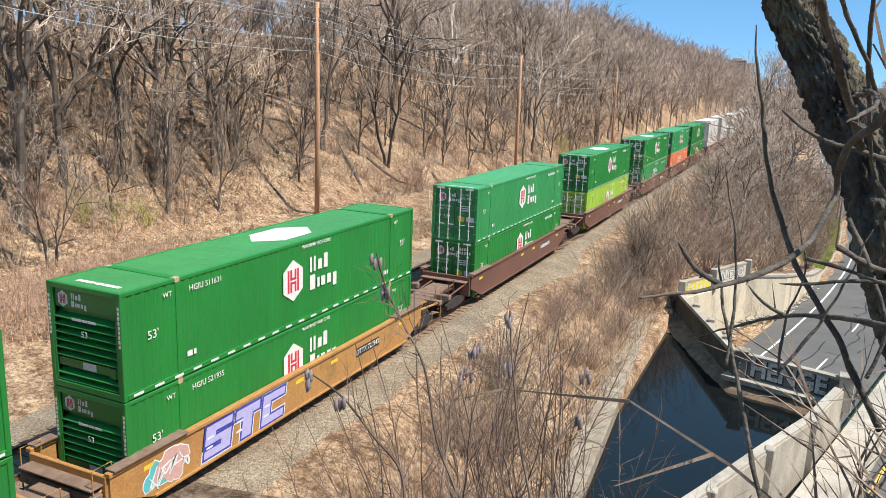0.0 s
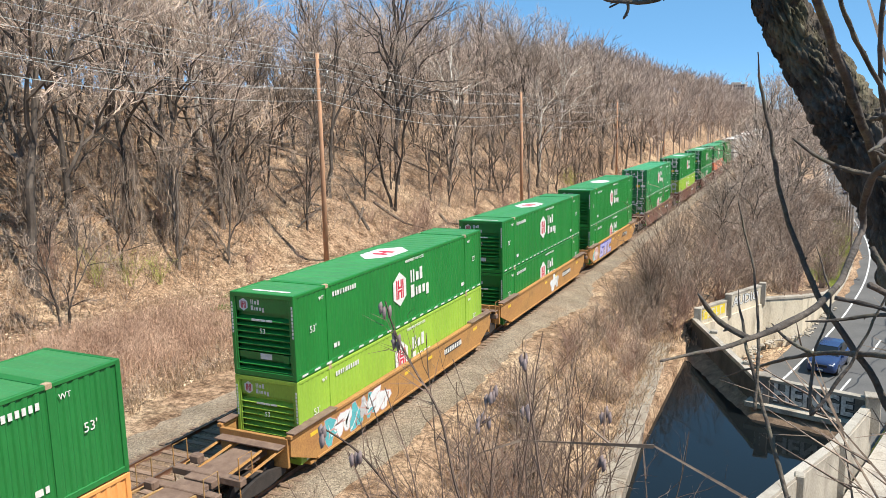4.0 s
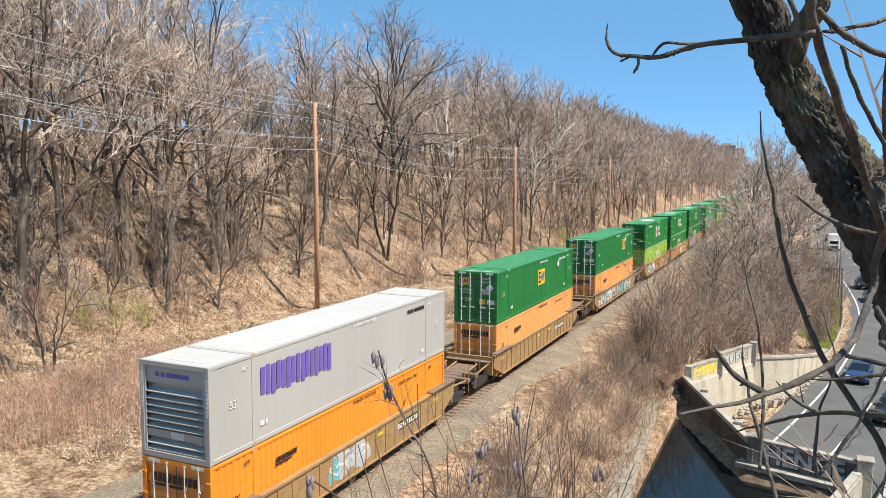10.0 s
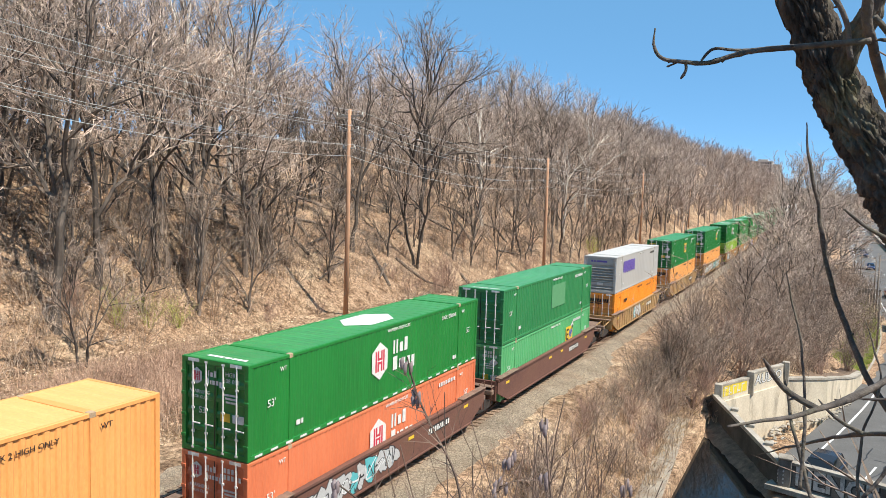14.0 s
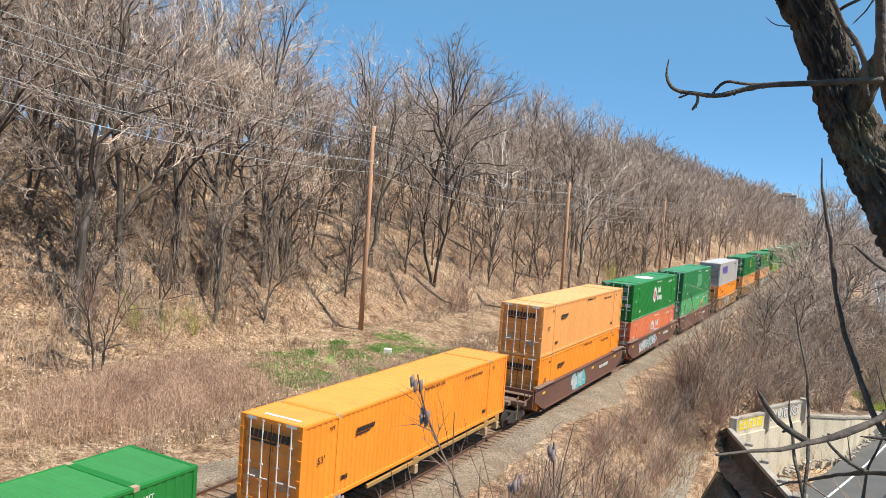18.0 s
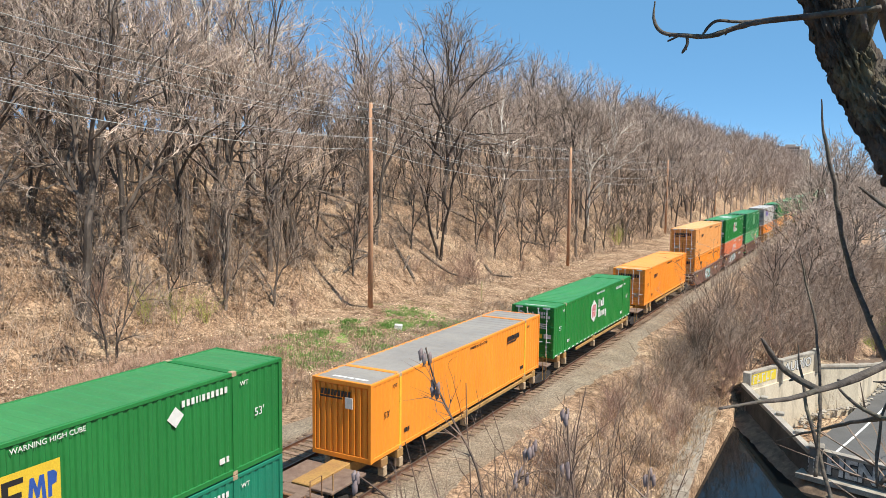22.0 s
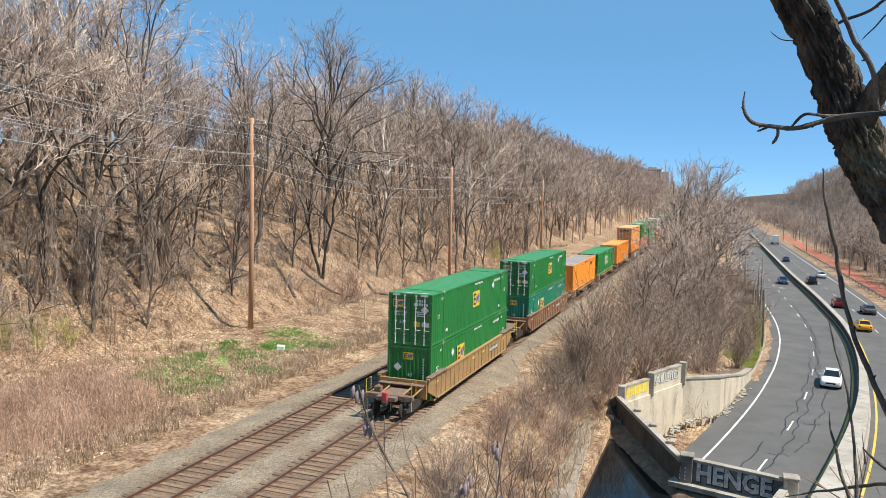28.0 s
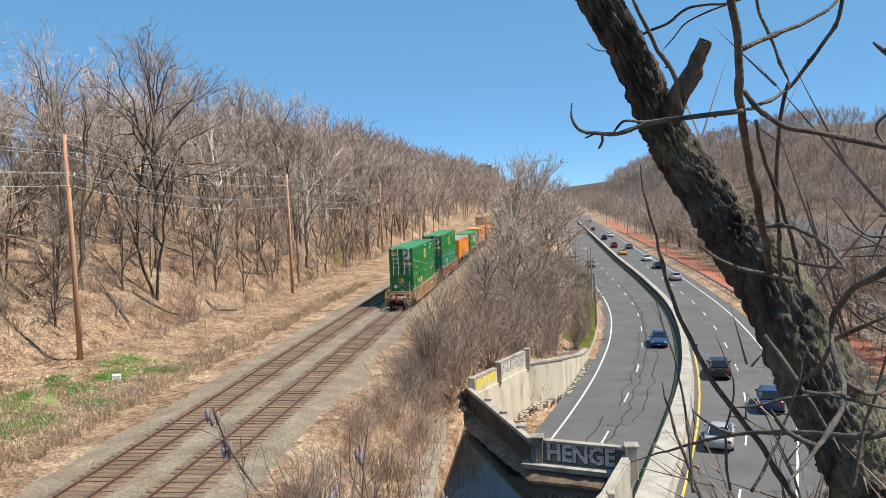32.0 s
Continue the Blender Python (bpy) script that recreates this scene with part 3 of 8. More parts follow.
YEL, AUD, HENL, HENR = (10.0, 54.4), (13.7, 62.8), (14.75, 42.6), (19.7, 41.2)
RET = [HENR, (18.2, 36.0), (16.56, 32.0), (14.8, 27.4), (12.6, 22.0)]
M_PAINT_W = plain("spray_white", (0.62, 0.62, 0.60), 0.7)
M_PAINT_K = plain("spray_black", (0.03, 0.03, 0.032), 0.7)
M_PAINT_Y = plain("spray_yellow", (0.75, 0.58, 0.05), 0.7)
M_PAINT_G = mat("spray_grey", (0.66, 0.66, 0.65), (0.26, 0.26, 0.255), 3.5, 30, 0.8, 0, 0.1)


def facing(a, b, s, z, off, lean=0):
    """A pose on the right-hand face of the wall from a to b, at the fraction s, to lay letters on."""
    a, b = Vector((*a, 0)), Vector((*b, 0))
    d = (b - a).normalized()
    n = Vector((d.y, -d.x, 0))
    p = a.lerp(b, s) + n * off
    m = Matrix((d, Vector((0, 0, 1)), n)).transposed().to_4x4()
    m.translation = (p.x, p.y, z)
    return m @ pose(0, 0, 0, 0, 0, lean)


M_COPING = mat("littered_concrete", (0.34, 0.295, 0.235), (0.20, 0.165, 0.125), 1.6, 22, 0.95, 0, 0.5, dirt=(0.21, 0.14, 0.09), dirt_scale=1.7, dirt_amount=0.9)
M_EARTH = mat("brown_earth", (0.24, 0.165, 0.11), (0.085, 0.058, 0.04), 2.2, 14, 0.95, 0, 0.6)


def build_canal():
    # water, with a slow ripple
    m = bpy.data.materials.new("still_canal_water")
    m.use_nodes = True
    N, L = m.node_tree.nodes, m.node_tree.links
    p = N["Principled BSDF"]
    p.inputs["Base Color"].default_value = (0.006, 0.008, 0.009, 1)
    p.inputs["Roughness"].default_value = 0.04
    p.inputs["IOR"].default_value = 1.33
    tc, n1, b = N.new("ShaderNodeTexCoord"), N.new("ShaderNodeTexNoise"), N.new("ShaderNodeBump")
    n1.inputs["Scale"].default_value, n1.inputs["Detail"].default_value = 2.2, 3
    b.inputs["Strength"].default_value, b.inputs["Distance"].default_value = 0.10, 0.03
    L.new(tc.outputs["Object"], n1.inputs["Vector"])
    L.new(n1.outputs["Fac"], b.inputs["Height"])
    L.new(b.outputs[0], p.inputs["Normal"])
    MATS["water"] = m
    m2 = m.copy()
    m2.name = "river_water"
    q = m2.node_tree.nodes["Principled BSDF"]
    q.inputs["Base Color"].default_value = (0.10, 0.105, 0.10, 1)
    q.inputs["Roughness"].default_value = 0.3
    MATS["river"] = m2
    poly = [(9.6, 18), (11.2, 18), (14.0, 25.6), (16.5, 32.2), (18.1, 36.2), (19.6, 41.3), (14.7, 42.5), (10.05, 54.2), (8.6, 54.2), (8.0, 47.0)]
    g = Geo().add([(x, y, WATER_Z) for x, y in poly], [tuple(range(len(poly)))])
    solid("water", g, m, "dark still canal water reflecting the sky", "water", kind="structure")
    # earth shelf between the water and the walls, with a ragged edge
    g = Geo()
    shelf = [((10.1, 54.3), (8.6, 52.0)), ((11.2, 51.4), (10.0, 50.3)), ((12.4, 48.4), (11.3, 47.5)), ((13.6, 45.4), (12.6, 44.7)), ((14.8, 42.5), (14.2, 41.7)), ((17.2, 41.9), (17.0, 41.0)), ((19.6, 41.2), (19.2, 40.2))]
    for (p0, q0), (p1, q1) in zip(shelf, shelf[1:]):
        for i in range(8):
            t = i / 8
            a, b = Vector(p0).lerp(Vector(p1), t), Vector(q0).lerp(Vector(q1), t)
            w = 0.5 * noise.noise((b.x * 1.1, b.y * 1.1, 6)) + 0.25 * noise.noise((b.x * 4, b.y * 4, 2))
            for f, z in ((0, -3.42), (0.45, -3.62), (0.85, -3.92), (1.08 + w * 0.4, -4.14)):
                c = a.lerp(b, f)
                g.v.append((c.x, c.y, z + 0.12 * noise.noise((c.x * 2, c.y * 2, 8))))
    n = len(g.v) // 4
    g.f = [(i * 4 + k, i * 4 + k + 1, i * 4 + k + 5, i * 4 + k + 4) for i in range(n - 1) for k in range(3)]
    solid("canal_bank", g, M_EARTH, "brown littered earth bank at the foot of the canal wall", "bank", kind="structure", smooth=True)
    # towpath wall
    cb = thing("canal_wall", "pale weathered concrete canal edge beside the bank", "canal wall", kind="structure")
    y = 16.0
    while y < 51.5:
        a, b = (9.06 + 0.067 * (45.2 - q) + 0.05 * noise.noise((q, 0, 4)) for q in (y, y + 2.97))
        top = -3.3 + 0.03 * noise.noise((y, 3, 1))
        vs = [(x, q, z) for z, i in ((-5.5, 0), (top - 0.05, 0), (top, 0.05)) for x, q in ((a - 1.2 + i, y + 0.015 + i), (a - i, y + 0.015 + i), (b - i, y + 2.985 - i), (b - 1.2 + i, y + 2.985 - i))]
        fs = [(8, 9, 10, 11)] + [(k + r, (k + 1) % 4 + r, (k + 1) % 4 + r + 4, k + r + 4) for r in (0, 4) for k in range(4)]
        part("coping", Geo().add(vs, fs), M_COPING, cb)
        y += 3.0
    # wing wall between the canal and the road, its shade put into the slab's colour
    ww = thing("wing_wall", "concrete wing wall beside the canal, darkened to show shade", "wall", kind="structure")
    part("wall_slab", wall_between(HENL, YEL, -6.2, -2.25, 0.35), mat("shade_black_concrete", (0.10, 0.088, 0.075), (0.045, 0.04, 0.034), 0.9, 20, 0.95, 0, 0.4), ww)
    d = (Vector((*YEL, 0)) - Vector((*HENL, 0))).normalized()
    g = wall_between(Vector(HENL) - Vector((d.y, -d.x)) * 0.06, Vector(YEL) - Vector((d.y, -d.x)) * 0.06, -2.25, -2.03, 0.34)
    part("coping", g, M_CONCRETE, ww, "pale concrete coping")
    for s in (0.2, 0.45, 0.7):
        c = Vector((*HENL, 0)).lerp(Vector((*YEL, 0)), s)
        part("pilaster", Geo().box(c.x - 0.22, c.x + 0.22, c.y - 0.22, c.y + 0.22, -2.03, -1.85, 0.03), M_CONCRETE, ww)
    # parapet that carries the word, with ledge and end posts
    hp = thing("parapet", "concrete parapet with grey graffiti lettering above the canal", "parapet", kind="structure")
    # darker concrete puts the canal-side shade into slab, footing and left post
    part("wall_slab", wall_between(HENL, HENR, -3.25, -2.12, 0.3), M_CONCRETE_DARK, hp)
    part("coping", wall_between((HENL[0] - 0.02, HENL[1] - 0.06), (HENR[0] + 0.02, HENR[1] - 0.06), -2.12, -1.98, 0.42), M_CONCRETE, hp, "pale concrete coping")
    part("ledge", wall_between((HENL[0] - 0.9, HENL[1] - 0.35), (HENR[0] - 0.3, HENR[1] - 0.55), -3.5, -3.25, 0.9), M_CONCRETE, hp, "broken pale ledge under the parapet")
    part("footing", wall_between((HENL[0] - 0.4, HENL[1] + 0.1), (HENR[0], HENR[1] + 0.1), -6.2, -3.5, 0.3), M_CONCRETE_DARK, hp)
    for (x, y), s in ((HENL, 0.3), (HENR, 0.33)):
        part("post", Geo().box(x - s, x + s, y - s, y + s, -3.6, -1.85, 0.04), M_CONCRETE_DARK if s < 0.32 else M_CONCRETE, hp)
        part("post_cap", Geo().box(x - s - 0.06, x + s + 0.06, y - s - 0.06, y + s + 0.06, -1.85, -1.74, 0.03), M_CONCRETE, hp)
    back = letters("HENGE", 1.3, M_PAINT_K, 0.003, 0.10)
    front = letters("HENGE", 1.3, M_PAINT_G, 0.003, 0.05)
    part("graffiti", back, None, hp, "black outlined graffiti word", at=facing(HENL, HENR, 0.47, -2.68, 0.012) @ Matrix.Diagonal((0.9, 1, 1, 1)))
    part("graffiti", front, None, hp, "grey graffiti word", at=facing(HENL, HENR, 0.465, -2.66, 0.020) @ Matrix.Diagonal((0.9, 1, 1, 1)))
    g = Geo()
    for k in range(4):
        g.box(-0.16, 0.16, 0.2 * k - 0.4, 0.2 * k - 0.3, 0, 0.004)
        g.box(-0.15 + 0.1 * (k % 2), -0.05 + 0.1 * (k % 2), 0.2 * k - 0.3, 0.2 * k - 0.22, 0, 0.004)
    part("graffiti_tag", g, M_PAINT_G, hp, "small grey spray marks", at=facing(HENL, HENR, -0.02, -2.7, 0.31))
    # return parapet in panels between pilasters
    rp = thing("parapet", "long pale concrete parapet in panels beside the canal", "parapet", kind="structure")
    for a, b in zip(RET, RET[1:]):
        part("panel", wall_between(b, a, -6.2, -2.5, 0.28), M_CONCRETE, rp)
        part("coping", wall_between((b[0] - 0.05, b[1]), (a[0] - 0.05, a[1]), -2.5, -2.36, 0.38), M_BARRIER, rp, "pale coping")
    for (x, y) in RET[1:]:
        part("pilaster", Geo().box(x - 0.2, x + 0.2, y - 0.24, y + 0.24, -6.2, -2.3, 0.05), M_CONCRETE, rp)
    # far parapet above the bank
    fp = thing("parapet", "pale concrete parapet with yellow and black graffiti above the bank", "parapet", kind="structure")
    mid = (Vector(YEL) * 0.55 + Vector(AUD) * 0.45)
    part("panel", wall_between(YEL, mid, -2.6, -1.55, 0.3), M_CONCRETE_LIGHT, fp)
    part("panel", wall_between(mid, AUD, -2.6, -1.25, 0.3), M_CONCRETE_LIGHT, fp)
    part("coping", wall_between((YEL[0] + 0.05, YEL[1]), (mid[0] + 0.05, mid[1]), -1.55, -1.42, 0.4), M_CONCRETE, fp)
    part("coping", wall_between((mid[0] + 0.05, mid[1]), (AUD[0] + 0.05, AUD[1]), -1.25, -1.12, 0.4), M_CONCRETE, fp)
    for x, y, z in ((*YEL, -1.3), (*mid, -1.0), (*AUD, -0.95)):
        part("post", Geo().box(x - 0.25, x + 0.25, y - 0.25, y + 0.25, -2.7, z, 0.04), M_CONCRETE, fp)
    g = Geo().box(-1.55, 1.55, -0.35, 0.35, 0, 0.004)
    part("graffiti_ground", g, M_PAINT_Y, fp, "yellow spray-painted panel", at=facing(YEL, mid, 0.5, -1.95, 0.012))
    g = Geo()
    for k in range(5):
        g.box(-1.35 + k * 0.55, -1.25 + k * 0.55, -0.3, 0.3, 0, 0.004)
        g.box(-1.25 + k * 0.55, -1.0 + k * 0.55, 0.18 - 0.4 * (k % 2), 0.28 - 0.4 * (k % 2), 0, 0.004)
    part("graffiti", g, M_PAINT_W, fp, "white spray lettering", at=facing(YEL, mid, 0.5, -1.97, 0.018))
    part("graffiti", letters("AUDIO", 0.95, M_PAINT_K, 0.003, 0.05), None, fp, "black outlined graffiti word", at=facing(mid, AUD, 0.5, -1.78, 0.012) @ Matrix.Diagonal((1.25, 1, 1, 1)))
    part("graffiti", letters("AUDIO", 0.95, M_PAINT_W, 0.003, 0.012), None, fp, "white graffiti word", at=facing(mid, AUD, 0.5, -1.78, 0.020) @ Matrix.Diagonal((1.25, 1, 1, 1)))
    # abutment and retaining wall down to the road
    rw = thing("retaining_wall", "tall pale streaked concrete retaining wall beside the road", "retaining wall", kind="structure")
    part("abutment", wall_between((YEL[0] + 0.2, YEL[1] + 0.1), (AUD[0] + 0.12, AUD[1]), -6.3, -2.6, 0.5), M_CONCRETE_LIGHT, rw)
    pts = [(AUD[0], AUD[1])] + [(wall_x(y), y) for y in (66, 69.5, 73, 76.5, 80)]
    for a, b in zip(pts, pts[1:]):
        part("wall_panel", wall_between(a, b, -6.3, wall_top(a[1]) - 0.12, 0.4, wall_top(b[1]) - 0.12), M_CONCRETE_LIGHT, rw)
        part("coping", Geo().add(*_cap(a, b)), M_CONCRETE, rw)
    back = [Vector(YEL), Vector(AUD)] + [Vector(q) for q in pts[1:]]
    for a, b in zip(back, back[1:]):
        d = (b - a).normalized()
        n = Vector((-d.y, d.x)) * 0.42
        top = -2.62 if b.y < 63 else None
        part("backfill", wall_between(a + n, b + n + d * 0.4, -6.3, top or wall_top(a.y) - 0.03, 1.5, top or wall_top(b.y) - 0.03), M_EARTH, rw, "brown earth behind the wall")
    g = Geo()
    for i in range(140):
        y = rnd(57, 76)
        x = max(wall_x(y), 13.0) + abs(random.gauss(0.25, 0.3)) + 0.1
        s = rnd(0.05, 0.16)
        g.box(x - s, x + s, y - s, y + s, ROAD_Z, ROAD_Z + s, s * 0.4)
    solid("rubble", g, M_CONCRETE, "crumbled concrete rubble at the wall foot", "rubble", kind="stuff")


def _cap(a, b):
    a, b = Vector((*a, 0)), Vector((*b, 0))
    d = (b - a).normalized()
    n = Vector((-d.y, d.x, 0))
    vs = []
    for p, z in ((a, wall_top(a.y)), (b, wall_top(b.y))):
        for off, dz in ((-0.08, -0.12), (0.5, -0.12), (0.5, 0.03), (-0.08, 0.03)):
            q = p + n * off
            vs.append((q.x, q.y, z + dz))
    return vs, [(3, 2, 1, 0), (4, 5, 6, 7), (0, 1, 5, 4), (1, 2, 6, 5), (2, 3, 7, 6), (3, 0, 4, 7)]


build_canal()

# ---------------------------------------------------------------- the train
LEN, WID, HGT = 16.15, 2.59, 2.896
HW = WID / 2
COL = dict(
    hub=((0.016, 0.215, 0.037), (0.012, 0.165, 0.028)), hub2=((0.035, 0.27, 0.085), (0.025, 0.21, 0.062)), emp=((0.02, 0.20, 0.045), (0.013, 0.155, 0.033)), emp_faded=((0.035, 0.235, 0.075), (0.024, 0.18, 0.058)),
    mint=((0.11, 0.42, 0.17), (0.085, 0.34, 0.13)), teal=((0.012, 0.215, 0.125), (0.01, 0.165, 0.10)), lime=((0.33, 0.52, 0.06), (0.25, 0.42, 0.05)),
    door_orange=((0.90, 0.36, 0.08), (0.80, 0.29, 0.06)), salmon=((0.72, 0.21, 0.095), (0.60, 0.16, 0.07)), orange=((0.90, 0.305, 0.03), (0.80, 0.255, 0.025)), amber=((0.83, 0.39, 0.125), (0.74, 0.33, 0.10)), white=((0.66, 0.645, 0.61), (0.56, 0.545, 0.51)), pale=((0.46, 0.445, 0.41), (0.40, 0.385, 0.36)), grey_roof=((0.34, 0.31, 0.27), (0.27, 0.245, 0.22)))
COLOUR_WORD = dict(hub="green", hub2="faded green", emp="dark green", emp_faded="faded green", mint="pale green", teal="teal green", lime="lime green", salmon="salmon orange", orange="orange", amber="amber yellow", pale="pale grey", white="dull white")
M_CW = mat("container_marking", (0.74, 0.74, 0.70), (0.6, 0.6, 0.57), 6, 40, 0.6, 0, 0.02)
M_CR = plain("emblem_red", (0.55, 0.03, 0.06), 0.5)
M_CY = plain("emblem_yellow", (0.75, 0.50, 0.04), 0.5)
M_CB = plain("emblem_blue", (0.03, 0.09, 0.36), 0.5)
M_CK = plain("emblem_black", (0.02, 0.02, 0.022), 0.5)
M_CP = plain("emblem_purple", (0.16, 0.11, 0.42), 0.5)
M_GALV = mat("dull_steel", (0.80, 0.80, 0.77), (0.62, 0.62, 0.59), 8, 40, 0.5, 0.0, 0.05)
M_CAST = mat("corner_casting_tan", (0.50, 0.38, 0.24), (0.36, 0.25, 0.16), 8, 40, 0.7, 0.1, 0.1)


def steel(key):
    a, b = COL[key]
    if key == "pale":
        return mat("container_pale", a, b, 0.25, 30, 0.45, 0, 0.0, stretch=(1, 1, 0.3), grain=0.06)
    return mat("container_" + key, a, b, 0.55, 18, 0.42, 0, 0.05, dirt=tuple(v * 0.55 + 0.02 for v in a), dirt_scale=1.3, dirt_amount=0.22, stretch=(1, 1, 0.35), grain=0.22)


def corrugated(y0, y1, z0, z1, x, side, pitch=0.278, depth=0.036):
    g = Geo()
    n = max(1, round((y1 - y0) / pitch))
    p = (y1 - y0) / n
    row = []
    for i in range(n):
        b = y0 + i * p
        row += [(b, 0), (b + p * 0.36, 0), (b + p * 0.5, depth), (b + p * 0.86, depth)]
    row.append((y1, 0))
    for y, d in row:
        g.v += [(x - side * d, y, z0), (x - side * d, y, z1)]
    for i in range(len(row) - 1):
        q = (2 * i, 2 * i + 2, 2 * i + 3, 2 * i + 1)
        g.f.append(q if side > 0 else q[::-1])
    return g


def bars(rows, h, gap, material_depth=0.004):
    """Marks too small to read: rows of short bars, centred, in the x-y plane."""
    g = Geo()
    y = (len(rows) - 1) * (h + gap) / 2
    for words in rows:
        total = sum(words) + 0.35 * h * (len(words) - 1)
        x = -total / 2
        for w in words:
            g.box(x, x + w, y - h / 2, y + h / 2, 0, material_depth)
            x += w + 0.35 * h
        y -= h + gap
    return g


def side_pose(side, y, z, off=0.006):
    """Lays a mark on the outer face of one long side."""
    if side > 0:
        return Matrix(((0, 0, 1, HW + off), (1, 0, 0, y), (0, 1, 0, z), (0, 0, 0, 1)))
    return Matrix(((0, 0, -1, -HW - off), (-1, 0, 0, y), (0, 1, 0, z), (0, 0, 0, 1)))


def end_pose(x, z, off=0.006):
    return Matrix(((1, 0, 0, x), (0, 0, -1, -off), (0, 1, 0, z), (0, 0, 0, 1)))


def hexagon(r, squash=0.62):
    g = Geo()
    pts = [(r * squash * math.cos(a), r * math.sin(a)) for a in (radians(d) for d in (90, 30, -30, -90, -150, 150))]
    return g.prism(pts, 0, 0.004)


def emblem(ob, kind, m, size=1.0):
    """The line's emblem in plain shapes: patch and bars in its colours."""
    if kind == "hub":
        part("emblem", hexagon(0.62 * size, 0.9), M_CW, ob, "white hexagonal emblem", at=m)
        g = Geo()
        for u0, u1, v0, v1 in ((-0.28, -0.19, -0.34, 0.34), (-0.15, -0.06, -0.34, -0.02), (-0.15, -0.06, 0.02, 0.34), (0.06, 0.15, -0.34, -0.02), (0.06, 0.15, 0.02, 0.34), (0.19, 0.28, -0.34, 0.34), (-0.06, 0.06, 0.03, 0.10), (-0.06, 0.06, -0.10, -0.03)):
            g.box(u0 * size, u1 * size, v0 * size, v1 * size, 0, 0.003)
        tagged(part("emblem_bar", g, M_CR, ob, "red device of bars on the emblem", at=m @ pose(0, 0, 0.005)), kind="stuff")
        g = Geo()
        for x, w, h, y in ((0.85, 0.13, 0.46, 0.3), (1.05, 0.13, 0.46, 0.3), (1.28, 0.26, 0.32, 0.24), (1.6, 0.26, 0.46, 0.3), (0.85, 0.34, 0.46, -0.26), (1.25, 0.15, 0.3, -0.32), (1.46, 0.27, 0.3, -0.32), (1.8, 0.26, 0.3, -0.32), (2.12, 0.26, 0.42, -0.4)):
            poly = [(x, y - h / 2), (x + w * 0.82, y - h / 2), (x + w * 0.82, y + h / 2), (x, y + h / 2)]
            g.prism([(u * size, v * size) for u, v in poly], 0, 0.004)
        tagged(part("lettering", g, M_CW, ob, "white lettering in plain bars", at=m), kind="stuff")
    elif kind == "emp":
        part("emblem", Geo().box(-0.72 * size, 0.72 * size, -0.5 * size, 0.5 * size, 0, 0.004), M_CY, ob, "yellow emblem panel", at=m)
        black = [(-0.58, -0.36), (-0.12, -0.36), (-0.12, -0.24), (-0.44, -0.24), (-0.44, -0.06), (-0.16, -0.06), (-0.16, 0.06), (-0.44, 0.06), (-0.44, 0.24), (-0.12, 0.24), (-0.12, 0.36), (-0.58, 0.36)]
        part("emblem_bar", Geo().prism([(u * size, v * size) for u, v in black], 0, 0.003), M_CK, ob, "black device on the emblem", at=m @ pose(0, 0, 0.005))
        for blue in ([(-0.04, -0.28), (0.06, -0.28), (0.09, 0.05), (0.15, -0.2), (0.22, -0.2), (0.27, 0.05), (0.29, -0.28), (0.38, -0.28), (0.34, 0.26), (0.24, 0.26), (0.18, 0.02), (0.11, 0.26), (0.02, 0.26)], [(0.42, -0.28), (0.51, -0.28), (0.51, -0.04), (0.62, 0.0), (0.64, 0.2), (0.56, 0.28), (0.42, 0.28)]):
            part("emblem_bar", Geo().prism([(u * size, v * size) for u, v in blue], 0, 0.003), M_CB, ob, "blue device on the emblem", at=m @ pose(0, 0, 0.005))
    elif kind == "sch":
        g = Geo()
        for i in range(9):
            x, h = (-0.9 + i * 0.205) * size, 0.30 * size
            g.prism([(x, 0), (x + 0.155 * size, 0), (x + 0.195 * size, h), (x + 0.04 * size, h)], 0, 0.004)
        g.box(-0.95 * size, 0.45 * size, -0.14 * size, -0.05 * size, 0, 0.004)
        tagged(part("lettering", g, M_CK, ob, "black lettering in plain bars", at=m @ pose(0, 0, 0.003)), kind="stuff")
    elif kind == "purple":
        for i in range(15):
            part("emblem_bar", Geo().box(-2.2 * size + i * 0.27, -1.95 * size + i * 0.27, -(0.5 + 0.06 * (i % 3)) * size, (0.5 + 0.05 * (i % 2)) * size, 0, 0.004), M_CP, ob, "torn purple strip", at=m)


